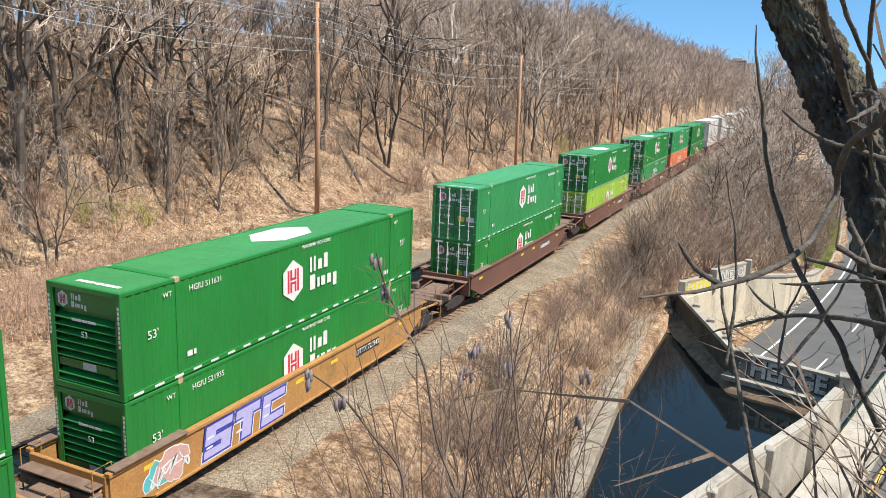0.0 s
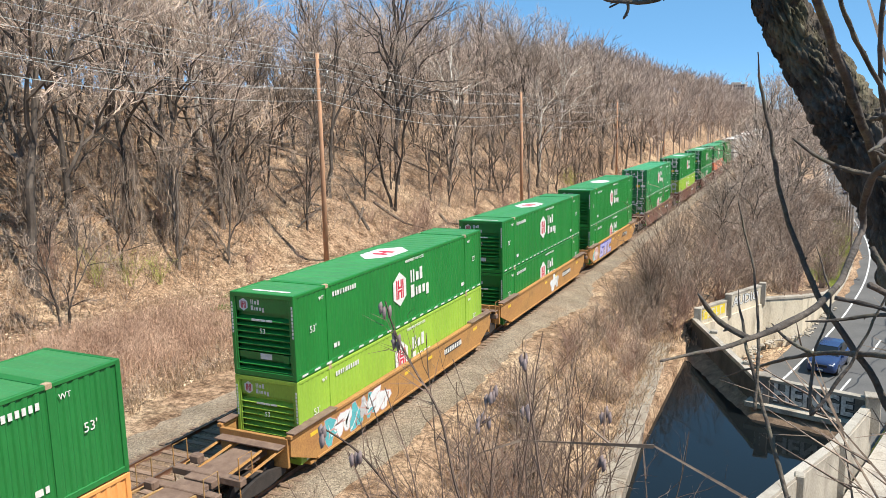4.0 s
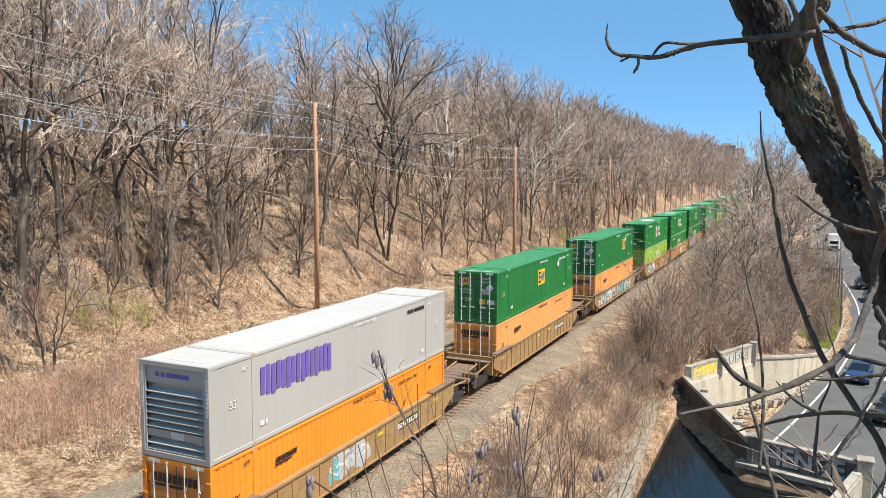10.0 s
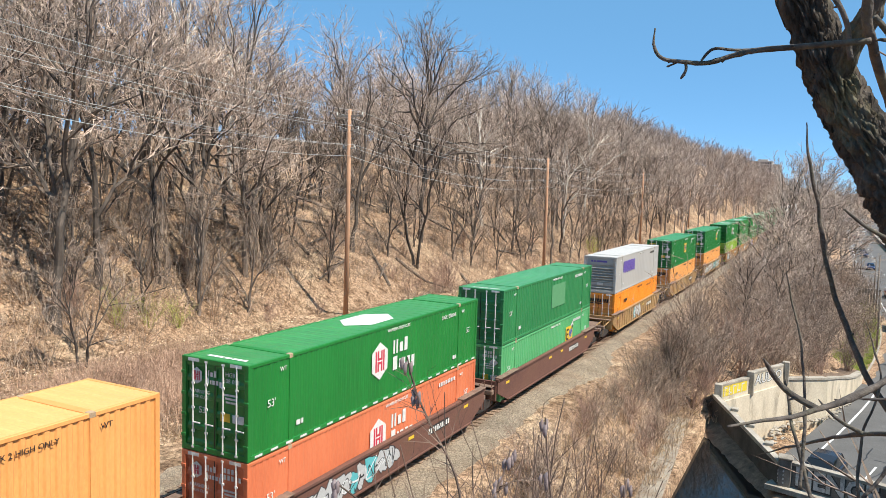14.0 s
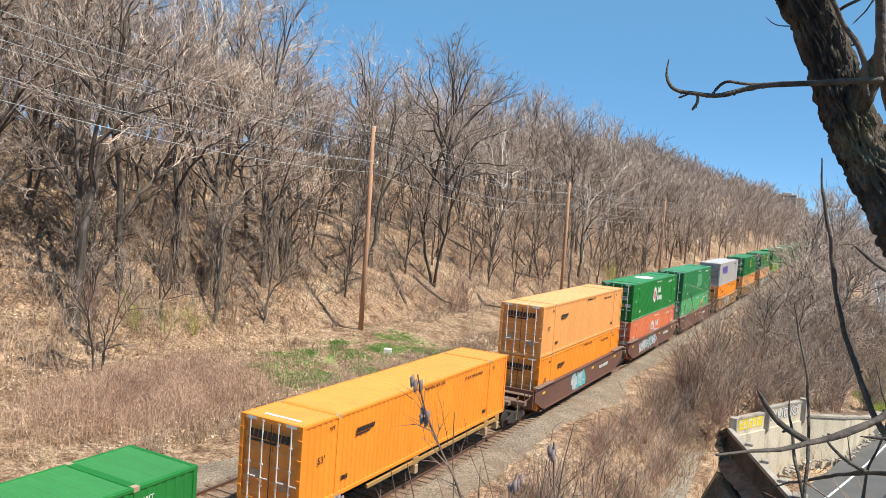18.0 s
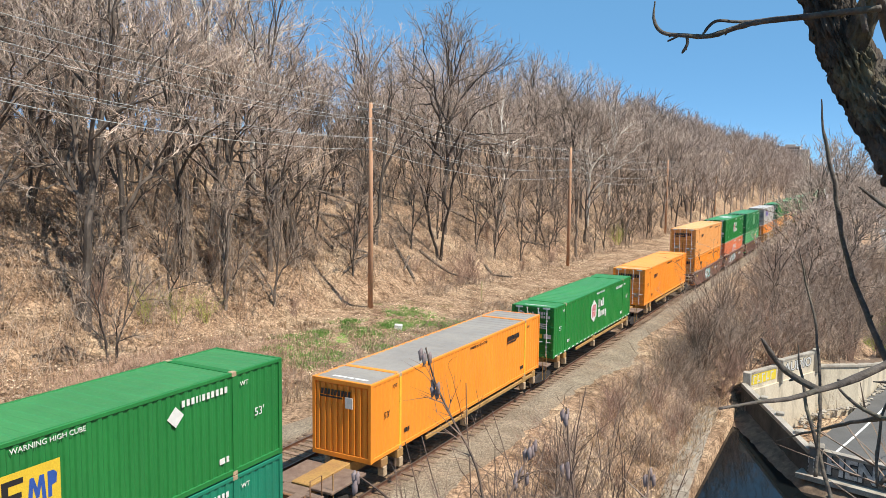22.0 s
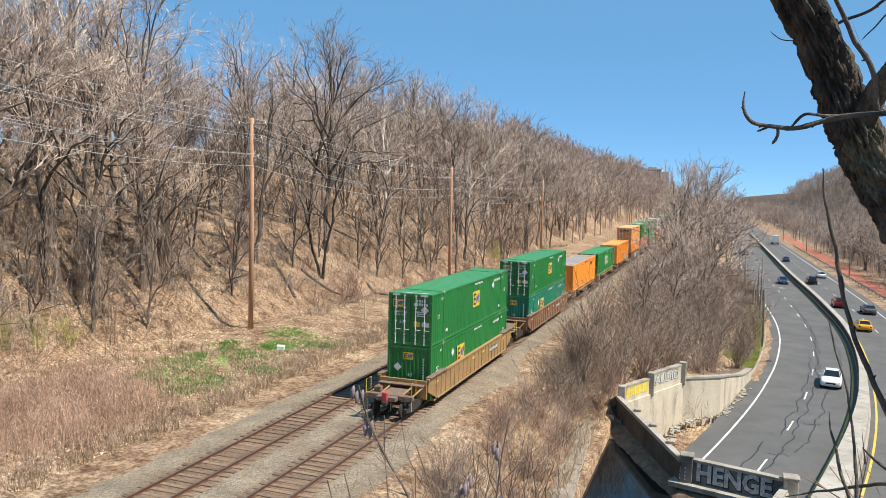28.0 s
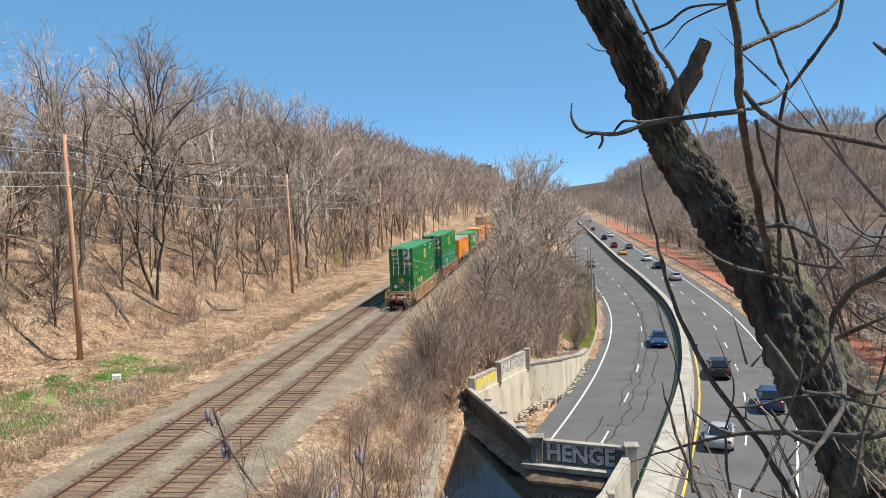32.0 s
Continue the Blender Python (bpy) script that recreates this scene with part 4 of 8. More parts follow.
def make_container(colour, end="door", logo="hub", roof_patch=False, flat=False, roof_colour=None, logo_at=None, name_label=None):
    """A 53-foot high-cube container standing on its base, rear end at y = 0."""
    ms = steel(colour)
    word = COLOUR_WORD[colour]
    endword = dict(door="with closed bar-locked doors", louver="with ribbed end wall", ribs="with upright ribbed end wall", plate="with plain end wall and grey roof")[end]
    ob = thing("shipping_container", name_label or f"{word} 53-foot steel shipping container {endword}", "container", "containers on the train")
    P1, P2 = 1.98, LEN - 1.98
    for s in (1, -1):
        x = s * (HW - 0.016)
        for a, b in ((0.11, P1 - 0.06), (P1 + 0.06, P2 - 0.06), (P2 + 0.06, LEN - 0.11)):
            g = corrugated(a, b, 0.17, HGT - 0.11, x, s, (0.3 if logo == "sch" else 0.6) if flat else 0.28, (0.014 if logo == "sch" else 0.005) if flat else 0.034 if logo in ("emp", "", "sch") else 0.02)
            part("side_panel", g, ms, ob)
        x0, x1 = sorted((s * HW, s * (HW - 0.11)))
        part("top_rail", Geo().box(x0, x1, 0.1, LEN - 0.1, HGT - 0.12, HGT - 0.006, 0.015), ms, ob)
        part("bottom_rail", Geo().box(x0, x1, 0.1, LEN - 0.1, 0.02, 0.175, 0.015), ms, ob)
        for y in (P1, P2):
            part("side_post", Geo().box(s * HW - (0.06 if s > 0 else -0.001), s * HW + (0.004 if s > 0 else 0.06) - (0 if s > 0 else 0.0), y - 0.07, y + 0.07, 0.02, HGT - 0.01, 0.006), M_CY if end == "plate" and logo == "sch" else ms, ob)
            part("lift_casting", Geo().box(min(s * (HW + 0.008), s * (HW - 0.16)), max(s * (HW + 0.008), s * (HW - 0.16)), y - 0.09, y + 0.09, HGT - 0.13, HGT + 0.004, 0.01), M_CAST, ob, "tan steel lifting casting")
            part("lift_casting", Geo().box(min(s * (HW + 0.008), s * (HW - 0.16)), max(s * (HW + 0.008), s * (HW - 0.16)), y - 0.09, y + 0.09, 0.0, 0.12, 0.01), M_CAST, ob, "tan steel lifting casting")
        for y in (0.07, LEN - 0.07):
            part("corner_post", Geo().box(s * (HW - 0.07) - 0.07, s * (HW - 0.07) + 0.07, y - 0.07, y + 0.07, 0, HGT - 0.002, 0.012), ms, ob)
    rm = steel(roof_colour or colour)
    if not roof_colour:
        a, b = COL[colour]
        # roof paint lightened for fading and for sky sheen put into its colour
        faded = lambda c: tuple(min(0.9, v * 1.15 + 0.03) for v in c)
        rm = mat("faded_sheen_roof_" + colour, faded(a), faded(b), 0.5, 14, 0.38, 0, 0.05, dirt=faded(b), dirt_scale=0.6, dirt_amount=0.5, grain=0.2)
    g = Geo()
    n = 29
    ys = []
    for i in range(n):
        b = 0.1 + (LEN - 0.2) * i / n
        p = (LEN - 0.2) / n
        ys += [(b, 0), (b + p * 0.4, 0), (b + p * 0.5, 0.014), (b + p * 0.9, 0.014)]
    ys.append((LEN - 0.1, 0))
    for y, d in ys:
        g.v += [(-HW + 0.1, y, HGT - 0.024 + d), (HW - 0.1, y, HGT - 0.024 + d)]
    g.f = [(2 * i, 2 * i + 1, 2 * i + 3, 2 * i + 2) for i in range(len(ys) - 1)]
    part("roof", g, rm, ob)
    for y in (P1, P2):
        part("roof_bow", Geo().box(-HW + 0.15, HW - 0.15, y - 0.12, y + 0.12, HGT - 0.03, HGT - 0.001, 0.006), ms, ob)
    for y0, y1 in ((0.0, 0.12), (LEN - 0.12, LEN)):
        part("header", Geo().box(-HW + 0.1, HW - 0.1, y0, y1, HGT - 0.16, HGT - 0.003, 0.012), ms, ob)
        part("sill", Geo().box(-HW + 0.1, HW - 0.1, y0, y1, 0.005, 0.19, 0.012), ms, ob)
    part("floor", Geo().box(-HW + 0.1, HW - 0.1, 0.1, LEN - 0.1, 0.03, 0.16), M_GALV, ob)
    part("front_wall", Geo().box(-HW + 0.12, HW - 0.12, LEN - 0.07, LEN - 0.03, 0.15, HGT - 0.12), ms, ob)
    # rear end
    if end == "door":
        md = steel("door_orange") if colour in ("amber", "orange") else ms
        for s in (-1, 1):
            g = Geo()
            x0, x1 = (0.012, HW - 0.15) if s > 0 else (-HW + 0.15, -0.012)
            # pressed sheet: ledges that stand out between recessed fields
            prof = [(0.2, 0.035), (0.30, 0.035)]
            for k in range(5):
                z = 0.30 + k * 0.49
                prof += [(z + 0.09, 0.072), (z + 0.35, 0.072), (z + 0.37, 0.035), (z + 0.49, 0.035)]
            prof[-1] = (HGT - 0.17, 0.035)
            g.v = [(x, y, z) for z, y in prof for x in (x0, x1)]
            g.f = [(2 * k, 2 * k + 1, 2 * k + 3, 2 * k + 2) for k in range(len(prof) - 1)]
            g.box(x0, x1, 0.088, 0.10, 0.2, HGT - 0.17)
            for xe in (x0, x1 - 0.05):
                g.box(xe, xe + 0.05, 0.03, 0.088, 0.2, HGT - 0.17)
            d = part("door", g, md, ob)
            for xr in (0.28, 0.72) if s > 0 else (-0.72, -0.28):
                g = Geo().tube([(xr * 1.18, 0.004, 0.1), (xr * 1.18, 0.004, HGT - 0.08)], [0.024, 0.024], 6)
                for z in (0.12, 0.62, 1.35, 2.1, HGT - 0.1):
                    g.box(xr * 1.18 - 0.055, xr * 1.18 + 0.055, -0.01, 0.035, z - 0.03, z + 0.03)
                part("lock_rod", g, M_GALV, d, "dull steel lock rod")
                part("rod_handle", Geo().box(xr * 1.18 - 0.02, xr * 1.18 + 0.3, -0.026, 0.004, 0.88, 0.92, 0.006), M_GALV, d)
            # black strips stand in for the shadowed gaps beside and between the doors
            xo = s * (HW - 0.145)
            part("door_gasket", Geo().box(xo - 0.02, xo + 0.02, 0.03, 0.06, 0.2, HGT - 0.17), M_CK, ob, "black strip that shows the shaded door gap")
        part("door_gasket", Geo().box(-0.025, 0.025, 0.03, 0.06, 0.2, HGT - 0.17), M_CK, ob, "black strip that shows the shaded door gap")
        for sx in (-1, 1):
            part("header_plate", Geo().box(sx * 0.8 - 0.22, sx * 0.8 + 0.22, -0.05, 0.05, 0, 0.004), M_CW, ob, "small white plate on the header", at=end_pose(sx * 0.02, HGT - 0.08, 0.001))
            g = Geo().tube([(sx * (HW - 0.15), 0.02, 0.2), (sx * (HW - 0.15), 0.02, HGT - 0.17)], [0.018, 0.018], 6)
            for z in (0.45, 1.1, 1.75, 2.4):
                g.box(sx * (HW - 0.08) - 0.09, sx * (HW - 0.08) + 0.09, -0.02, 0.03, z - 0.05, z + 0.05, 0.01)
            part("hinge", g, ms, ob)
        if logo in ("hub", "emp", "hubs"):
            part("stencil_mark", bars([[0.2, 0.3], [0.45], [0.16, 0.22]], 0.06, 0.05), M_CW, ob, "small white stencil rows", at=end_pose(0.62, 1.80, -0.031))
            part("placard", Geo().box(-0.18, 0.18, -0.13, 0.13, 0, 0.004), M_CY, ob, "yellow placard", at=end_pose(0.40, 1.22, -0.031))
            part("placard", Geo().box(-0.22, 0.22, -0.12, 0.12, 0, 0.004), M_CW, ob, "white placard", at=end_pose(0.9, 1.22, -0.031))
            part("size_mark", letters("53", 0.28, M_CW), None, ob, "white painted size mark", at=end_pose(-0.5, 1.30, -0.031))
            part("warning_mark", letters("WARNING", 0.16, M_CW, 0.003), None, ob, "white painted warning", at=end_pose(-0.60, 1.86, -0.031))
            part("warning_mark", letters("HIGH CUBE", 0.13, M_CW, 0.003), None, ob, "white painted warning", at=end_pose(-0.60, 1.70, -0.031))
            if logo == "emp":
                part("diamond", Geo().prism([(0, -0.24), (0.24, 0), (0, 0.24), (-0.24, 0)], 0, 0.004), M_CW, ob, "white diamond placard", at=end_pose(0.85, 2.02, -0.031))
            emblem(ob, logo if logo != "hubs" else "hub", end_pose(-0.72, 2.34, -0.031), 0.42)
        elif logo == "sch":
            emblem(ob, "sch", end_pose(-0.05, 2.2, 0.0), 0.92)
            part("placard", Geo().box(-0.2, 0.2, -0.15, 0.15, 0, 0.004), M_CAST, ob, "worn placard", at=end_pose(-0.6, 1.0, -0.02))
            part("placard", Geo().box(-0.16, 0.16, -0.16, 0.16, 0, 0.004), M_CAST, ob, "worn placard", at=end_pose(0.6, 0.8, -0.02))
    elif end == "louver":
        part("end_wall", Geo().box(-HW + 0.12, HW - 0.12, 0.2, 0.23, 0.15, HGT - 0.12).box(-HW + 0.12, HW - 0.12, 0.06, 0.2, HGT - 0.66, HGT - 0.13).box(-HW + 0.12, HW - 0.12, 0.06, 0.2, 0.62, 0.84), ms, ob)
        for z in (0.24, 0.42, 0.92, 1.13, 1.34, 1.55, 1.76, 1.97):
            part("louver", Geo().add([(-HW + 0.2, 0.03, z - 0.03), (HW - 0.2, 0.03, z - 0.03), (HW - 0.2, 0.02, z), (-HW + 0.2, 0.02, z), (-HW + 0.2, 0.2, z + 0.10), (HW - 0.2, 0.2, z + 0.10)], [(0, 1, 2, 3), (3, 2, 5, 4)]), ms, ob)
        for s in (-1, 1):
            part("end_frame", Geo().box(s * (HW - 0.17) - 0.05, s * (HW - 0.17) + 0.05, 0.015, 0.07, 0.18, HGT - 0.15, 0.012), ms, ob)
            part("number_mark", bars([[0.06]] * 9, 0.09, 0.035), M_CW, ob, "white marks down the post", at=end_pose(s * (HW - 0.07), 2.0, 0.003))
        part("placard", Geo().box(-0.24, 0.24, -0.1, 0.1, 0, 0.004), M_CW, ob, "white placard", at=end_pose(0.05, 0.72, -0.062))
        part("hatch", Geo().box(0.78, 1.0, 0.035, 0.07, 0.56, 0.84, 0.015), ms, ob, "small inspection hatch")
        if logo == "hub":
            emblem(ob, "hub", end_pose(-0.78, 2.46, -0.062), 0.36)
            part("size_mark", letters("53", 0.24, M_CW), None, ob, "white painted size mark", at=end_pose(0.0, 1.6, 0.0))
            part("stencil_mark", bars([[0.34, 0.2, 0.26]], 0.07, 0.05), M_CW, ob, "small white stencil row", at=end_pose(0.0, 1.98, 0.0))
        else:
            part("stencil_mark", bars([[0.16, 0.16, 0.85]], 0.14, 0.05), M_CP, ob, "purple lettering bars", at=end_pose(-0.1, 2.5, -0.062))
    elif end == "ribs":
        g = Geo()
        n = 10
        w = (WID - 0.26) / n
        for i in range(n):
            x = -HW + 0.13 + i * w
            g.v += [(x + q * w, d, z) for z in (0.18, HGT - 0.15) for q, d in ((0, 0.02), (0.35, 0.02), (0.5, 0.06), (0.85, 0.06))]
            o = i * 8
            for j in range(3):
                g.f.append((o + j, o + j + 1, o + j + 5, o + j + 4))
            if i:
                g.f.append((o - 5, o, o + 4, o - 1))
        part("end_wall", g, ms, ob)
        emblem(ob, "emp", end_pose(-0.05, 2.35, -0.012), 0.4)
        part("diamond", Geo().prism([(0, -0.24), (0.24, 0), (0, 0.24), (-0.24, 0)], 0, 0.004), M_CW, ob, "white diamond placard", at=end_pose(-0.68, 1.7, -0.012))
        part("size_mark", letters("53", 0.28, M_CW), None, ob, "white painted size mark", at=end_pose(0.05, 1.3, -0.012))
        part("stencil_mark", bars([[0.07]] * 8, 0.1, 0.05), M_CW, ob, "white marks in a column", at=end_pose(0.85, 1.7, -0.012))
    else:
        part("end_wall", Geo().box(-HW + 0.12, HW - 0.12, 0.06, 0.10, 0.15, HGT - 0.12), ms, ob)
        for k in range(9):
            x = -1.04 + k * 0.26
            part("end_rib", Geo().box(x - 0.07, x + 0.07, 0.015, 0.06, 0.2, HGT - 0.2, 0.025), ms, ob)
        if logo == "sch":
            emblem(ob, "sch", end_pose(-0.25, 2.3, 0.0), 0.72)
            part("placard", Geo().box(-0.16, 0.16, -0.2, 0.2, 0, 0.02), M_CW, ob, "white label box", at=end_pose(0.35, 2.1, 0.0))
    # marks along the sides
    for s in (1, -1):
        f = (lambda y: y) if s > 0 else (lambda y: LEN - y)
        if s < 0:
            continue
        if logo in ("hub", "hubs"):
            emblem(ob, "hub", side_pose(s, f(7.3), 1.62), 1.15)
        elif logo == "emp":
            emblem(ob, "emp", side_pose(s, f(logo_at or 10.3), 1.72), 1.0)
        elif logo == "sch":
            if not flat:
                emblem(ob, "sch", side_pose(s, f(3.6), 2.0), 0.62)
            else:
                emblem(ob, "sch", side_pose(s, f(12.6), 2.2), 0.8)
        elif logo == "purple":
            emblem(ob, "purple", side_pose(s, f(4.2), 1.95), 0.85)
        m = M_CW if logo != "sch" else M_CK
        part("size_mark", letters("53'", 0.34, m), None, ob, "painted size mark", at=side_pose(s, f(1.05), 1.55))
        if logo != "sch":
            part("size_mark", letters("53'", 0.34, m), None, ob, "painted size mark", at=side_pose(s, f(LEN - 1.0), 1.55))
        part("weight_mark", letters("WT", 0.2, m), None, ob, "painted mark", at=side_pose(s, f(1.6), 2.5))
        part("weight_mark", letters("WT", 0.2, m), None, ob, "painted mark", at=side_pose(s, f(LEN - 1.6), 2.5))
        part("size_mark", letters("WARNING HIGH CUBE", 0.17, m), None, ob, "painted warning", at=side_pose(s, f(8.7), 2.66))
        part("stencil_mark", bars([[0.2, 0.1]], 0.16, 0.03), m, ob, at=side_pose(s, f(2.45), 0.62))
        part("stencil_mark", bars([[0.2, 0.1]], 0.16, 0.03), m, ob, at=side_pose(s, f(13.75), 0.55))
        if logo == "emp":
            part("diamond", Geo().prism([(0, -0.27), (0.27, 0), (0, 0.27), (-0.27, 0)], 0, 0.004), M_CW, ob, "white diamond placard", at=side_pose(s, f(3.7 if end == "ribs" else 12.1), 2.0 if end == "ribs" else 2.2))
        if logo in ("hub", "hubs"):
            g = Geo()
            for i in range(22):
                y = 0.3 + i * 0.73
                g.box(y, y + 0.34, -0.035, 0.035, 0, 0.004)
            tagged(part("reflective_tape", g, M_CW, ob, "white reflective tape dashes", at=side_pose(s, 0 if s > 0 else LEN, 0.1)), kind="stuff")
    if colour == "emp_faded":
        part("rubbed_patch", Geo().box(-1.3, 1.3, -0.75, 0.65, 0, 0.003), plain("rubbed_green", (0.10, 0.30, 0.13), 0.7), ob, "pale rubbed-out patch", at=side_pose(1, 9.0, 1.7))
    part("stencil_mark", bars([[0.6, 0.25, 0.55]], 0.16, 0.03), M_CW, ob, "white marks on the roof", at=pose(0.1, 0.45, HGT - 0.004))
    if roof_patch:
        part("roof_emblem", hexagon(1.0, 0.9), M_CW, ob, "white roof emblem", at=pose(0.0, 8.4, HGT - 0.006) @ Matrix.Diagonal((0.95, 1.6, 1, 1)))
        if roof_patch == "red":
            part("emblem_bar", Geo().box(-0.35, 0.35, 7.9, 8.2, 0, 0.004).box(-0.35, 0.35, 8.5, 8.8, 0, 0.004).box(-0.08, 0.08, 8.2, 8.5, 0, 0.004), M_CR, ob, "faded red bars", at=pose(0, 0, HGT))
    return ob


CAR_COL = dict(ochre=((0.46, 0.245, 0.07), (0.34, 0.165, 0.055)), rust=((0.17, 0.075, 0.05), (0.115, 0.052, 0.038)), brown=((0.27, 0.14, 0.065), (0.17, 0.085, 0.05)), tan=((0.42, 0.27, 0.10), (0.27, 0.15, 0.07)))
M_TRUCK = mat("sooty_iron", (0.055, 0.045, 0.04), (0.03, 0.026, 0.024), 4, 30, 0.8, 0.2, 0.2)
M_GRATE = mat("rusty_grating", (0.24, 0.165, 0.12), (0.15, 0.095, 0.07), 3, 60, 0.85, 0.1, 0.6)


SHAPES = (
    [(0, 0), (1, 0), (1, 0.25), (0.35, 0.25), (0.35, 0.75), (1, 0.75), (1, 1), (0, 1)],
    [(0.3, 0), (0.7, 0), (0.7, 0.72), (1, 0.72), (1, 1), (0, 1), (0, 0.72), (0.3, 0.72)],
    [(0, 0), (1, 0), (1, 0.6), (0.38, 0.6), (0.38, 0.76), (1, 0.76), (1, 1), (0, 1), (0, 0.4), (0.62, 0.4), (0.62, 0.24), (0, 0.24)],
    [(0, 0), (0.35, 0), (0.35, 0.4), (0.65, 0.4), (0.65, 0), (1, 0), (1, 1), (0.65, 1), (0.65, 0.65), (0.35, 0.65), (0.35, 1), (0, 1)],
    [(0, 0), (1, 0), (1, 0.26), (0.36, 0.26), (0.36, 1), (0, 1)])


SILL = Matrix(((0, 0, 1, 1.465), (1, 0, 0, 0), (0, 1, 0, 0), (0, 0, 0, 1)))


def grown(poly, d):
    """The outline d outside a polygon that runs round to the left."""
    out, n = [], len(poly)
    for i in range(n):
        p, q, k = Vector(poly[i - 1]), Vector(poly[i]), Vector(poly[(i + 1) % n])
        a, b = (q - p).normalized(), (k - q).normalized()
        na, nb = Vector((a.y, -a.x)), Vector((b.y, -b.x))
        h = na + nb
        out.append(tuple(q + h * (d / max(0.35, 0.5 * h.length_squared))))
    return out


def stroke(pts, w):
    """The outline of a brush line of width w through points in a plane, thinner at its ends."""
    line = [q.xy for q in smooth_line([(x, y, 0) for x, y in pts], 5)]
    left, right = [], []
    n = len(line)
    for i, p in enumerate(line):
        d = (line[min(i + 1, n - 1)] - line[max(i - 1, 0)]).normalized()
        h = w * (0.35 + 0.65 * math.sin(math.pi * (i + 0.5) / n)) / 2
        left.append((p.x - d.y * h, p.y + d.x * h))
        right.append((p.x + d.y * h, p.y - d.x * h))
    return right + left[::-1]


def spray(ob, seed, y0, y1, z0, z1, fill, line, order=None):
    """Sprayed work on a sill: block letters with an outline, or a mural of swollen shapes under looping lines."""
    r = random.Random(seed)
    if order:
        w = (y1 - y0) / len(order)
        for i, k in enumerate(order):
            sl, lo, hi = 0.18, z0 + r.uniform(0, 0.08), z1 - r.uniform(0, 0.06)
            at = lambda u, v: (y0 + i * w + u * w * 0.86 + sl * v * (hi - lo), lo + v * (hi - lo))
            poly = [at(u, v) for u, v in SHAPES[k]]
            part("graffiti_outline", Geo().prism(grown(poly, 0.11), 0, 0.003), P_WHT, ob, "chalk-white halo of a sprayed letter", at=SILL)
            part("graffiti_outline", Geo().prism(grown(poly, 0.07), 0, 0.006), line, ob, "dark outline of a sprayed letter", at=SILL)
            part("graffiti_letter", Geo().prism(poly, 0, 0.010), fill, ob, "sprayed graffiti letter", at=SILL)
            for q in (0.28, 0.6):
                part("graffiti_shine", Geo().prism([at(0.06, q), at(0.3, q), at(0.3, q + 0.06), at(0.06, q + 0.06)], 0, 0.013), P_WHT, ob, at=SILL)
        return
    tones = [fill, P_GRY, P_TEAL, fill, P_WHT]
    n = max(3, round((y1 - y0) / 0.55))
    edge, loops = Geo(), [Geo(), Geo()]
    for i in range(n):
        cy, cz = y0 + (i + 0.5) * (y1 - y0) / n + r.uniform(-0.1, 0.1), (z0 + z1) / 2 + r.uniform(-0.12, 0.12)
        ry, rz, ph = r.uniform(0.36, 0.6), r.uniform(0.32, 0.5) * (z1 - z0), r.uniform(0, 6)
        poly = []
        for k in range(16):
            a = 2 * math.pi * k / 16
            q = 1 + 0.28 * math.sin(3 * a + ph) + 0.12 * math.sin(5 * a + 2 * ph)
            poly.append((cy + ry * q * math.cos(a) * 0.8, min(z1, max(z0, cz + rz * q * math.sin(a)))))
        edge.prism(grown(poly, 0.035), 0, 0.003 + 0.0006 * (i % 5))
        part("graffiti_fill", Geo().prism(poly, 0, 0.007 + 0.0006 * (i % 5)), tones[r.randrange(5)], ob, "sprayed patch of colour", at=SILL)
        for k in range(2):
            pts = [(cy + r.uniform(-0.4, 0.4), cz + r.uniform(-0.36, 0.36)) for _ in range(4)]
            loops[k].prism(stroke(pts, r.uniform(0.04, 0.07)), 0, 0.0115 + 0.001 * k)
    part("graffiti_outline", edge, line, ob, "dark edges of sprayed shapes", at=SILL)
    part("graffiti_line", loops[0], line, ob, "looping sprayed lines", at=SILL)
    part("graffiti_line", loops[1], P_WHT, ob, "looping white sprayed lines", at=SILL)


def make_truck(ob, y):
    t = part("truck", Geo().box(-1.0, 1.0, y - 0.2, y + 0.2, 0.45, 0.72, 0.04), M_TRUCK, ob, "sooty iron truck")
    for s in (-1, 1):
        g = Geo().add([(s * 1.0 - 0.08, y + a, z) for a, z in ((-1.15, 0.35), (-1.15, 0.55), (-0.3, 0.75), (0.3, 0.75), (1.15, 0.55), (1.15, 0.35), (0.35, 0.25), (-0.35, 0.25))] + [(s * 1.0 + 0.08, y + a, z) for a, z in ((-1.15, 0.35), (-1.15, 0.55), (-0.3, 0.75), (0.3, 0.75), (1.15, 0.55), (1.15, 0.35), (0.35, 0.25), (-0.35, 0.25))], [tuple(range(7, -1, -1)), tuple(range(8, 16))] + [(i, (i + 1) % 8, (i + 1) % 8 + 8, i + 8) for i in range(8)])
        part("side_frame", g, M_TRUCK, t)
        for a in (-0.88, 0.88):
            part("wheel", Geo().disc((s * 0.75, y + a, 0.42), (1, 0, 0), 0.42, 0.12, 20), M_TRUCK, t)


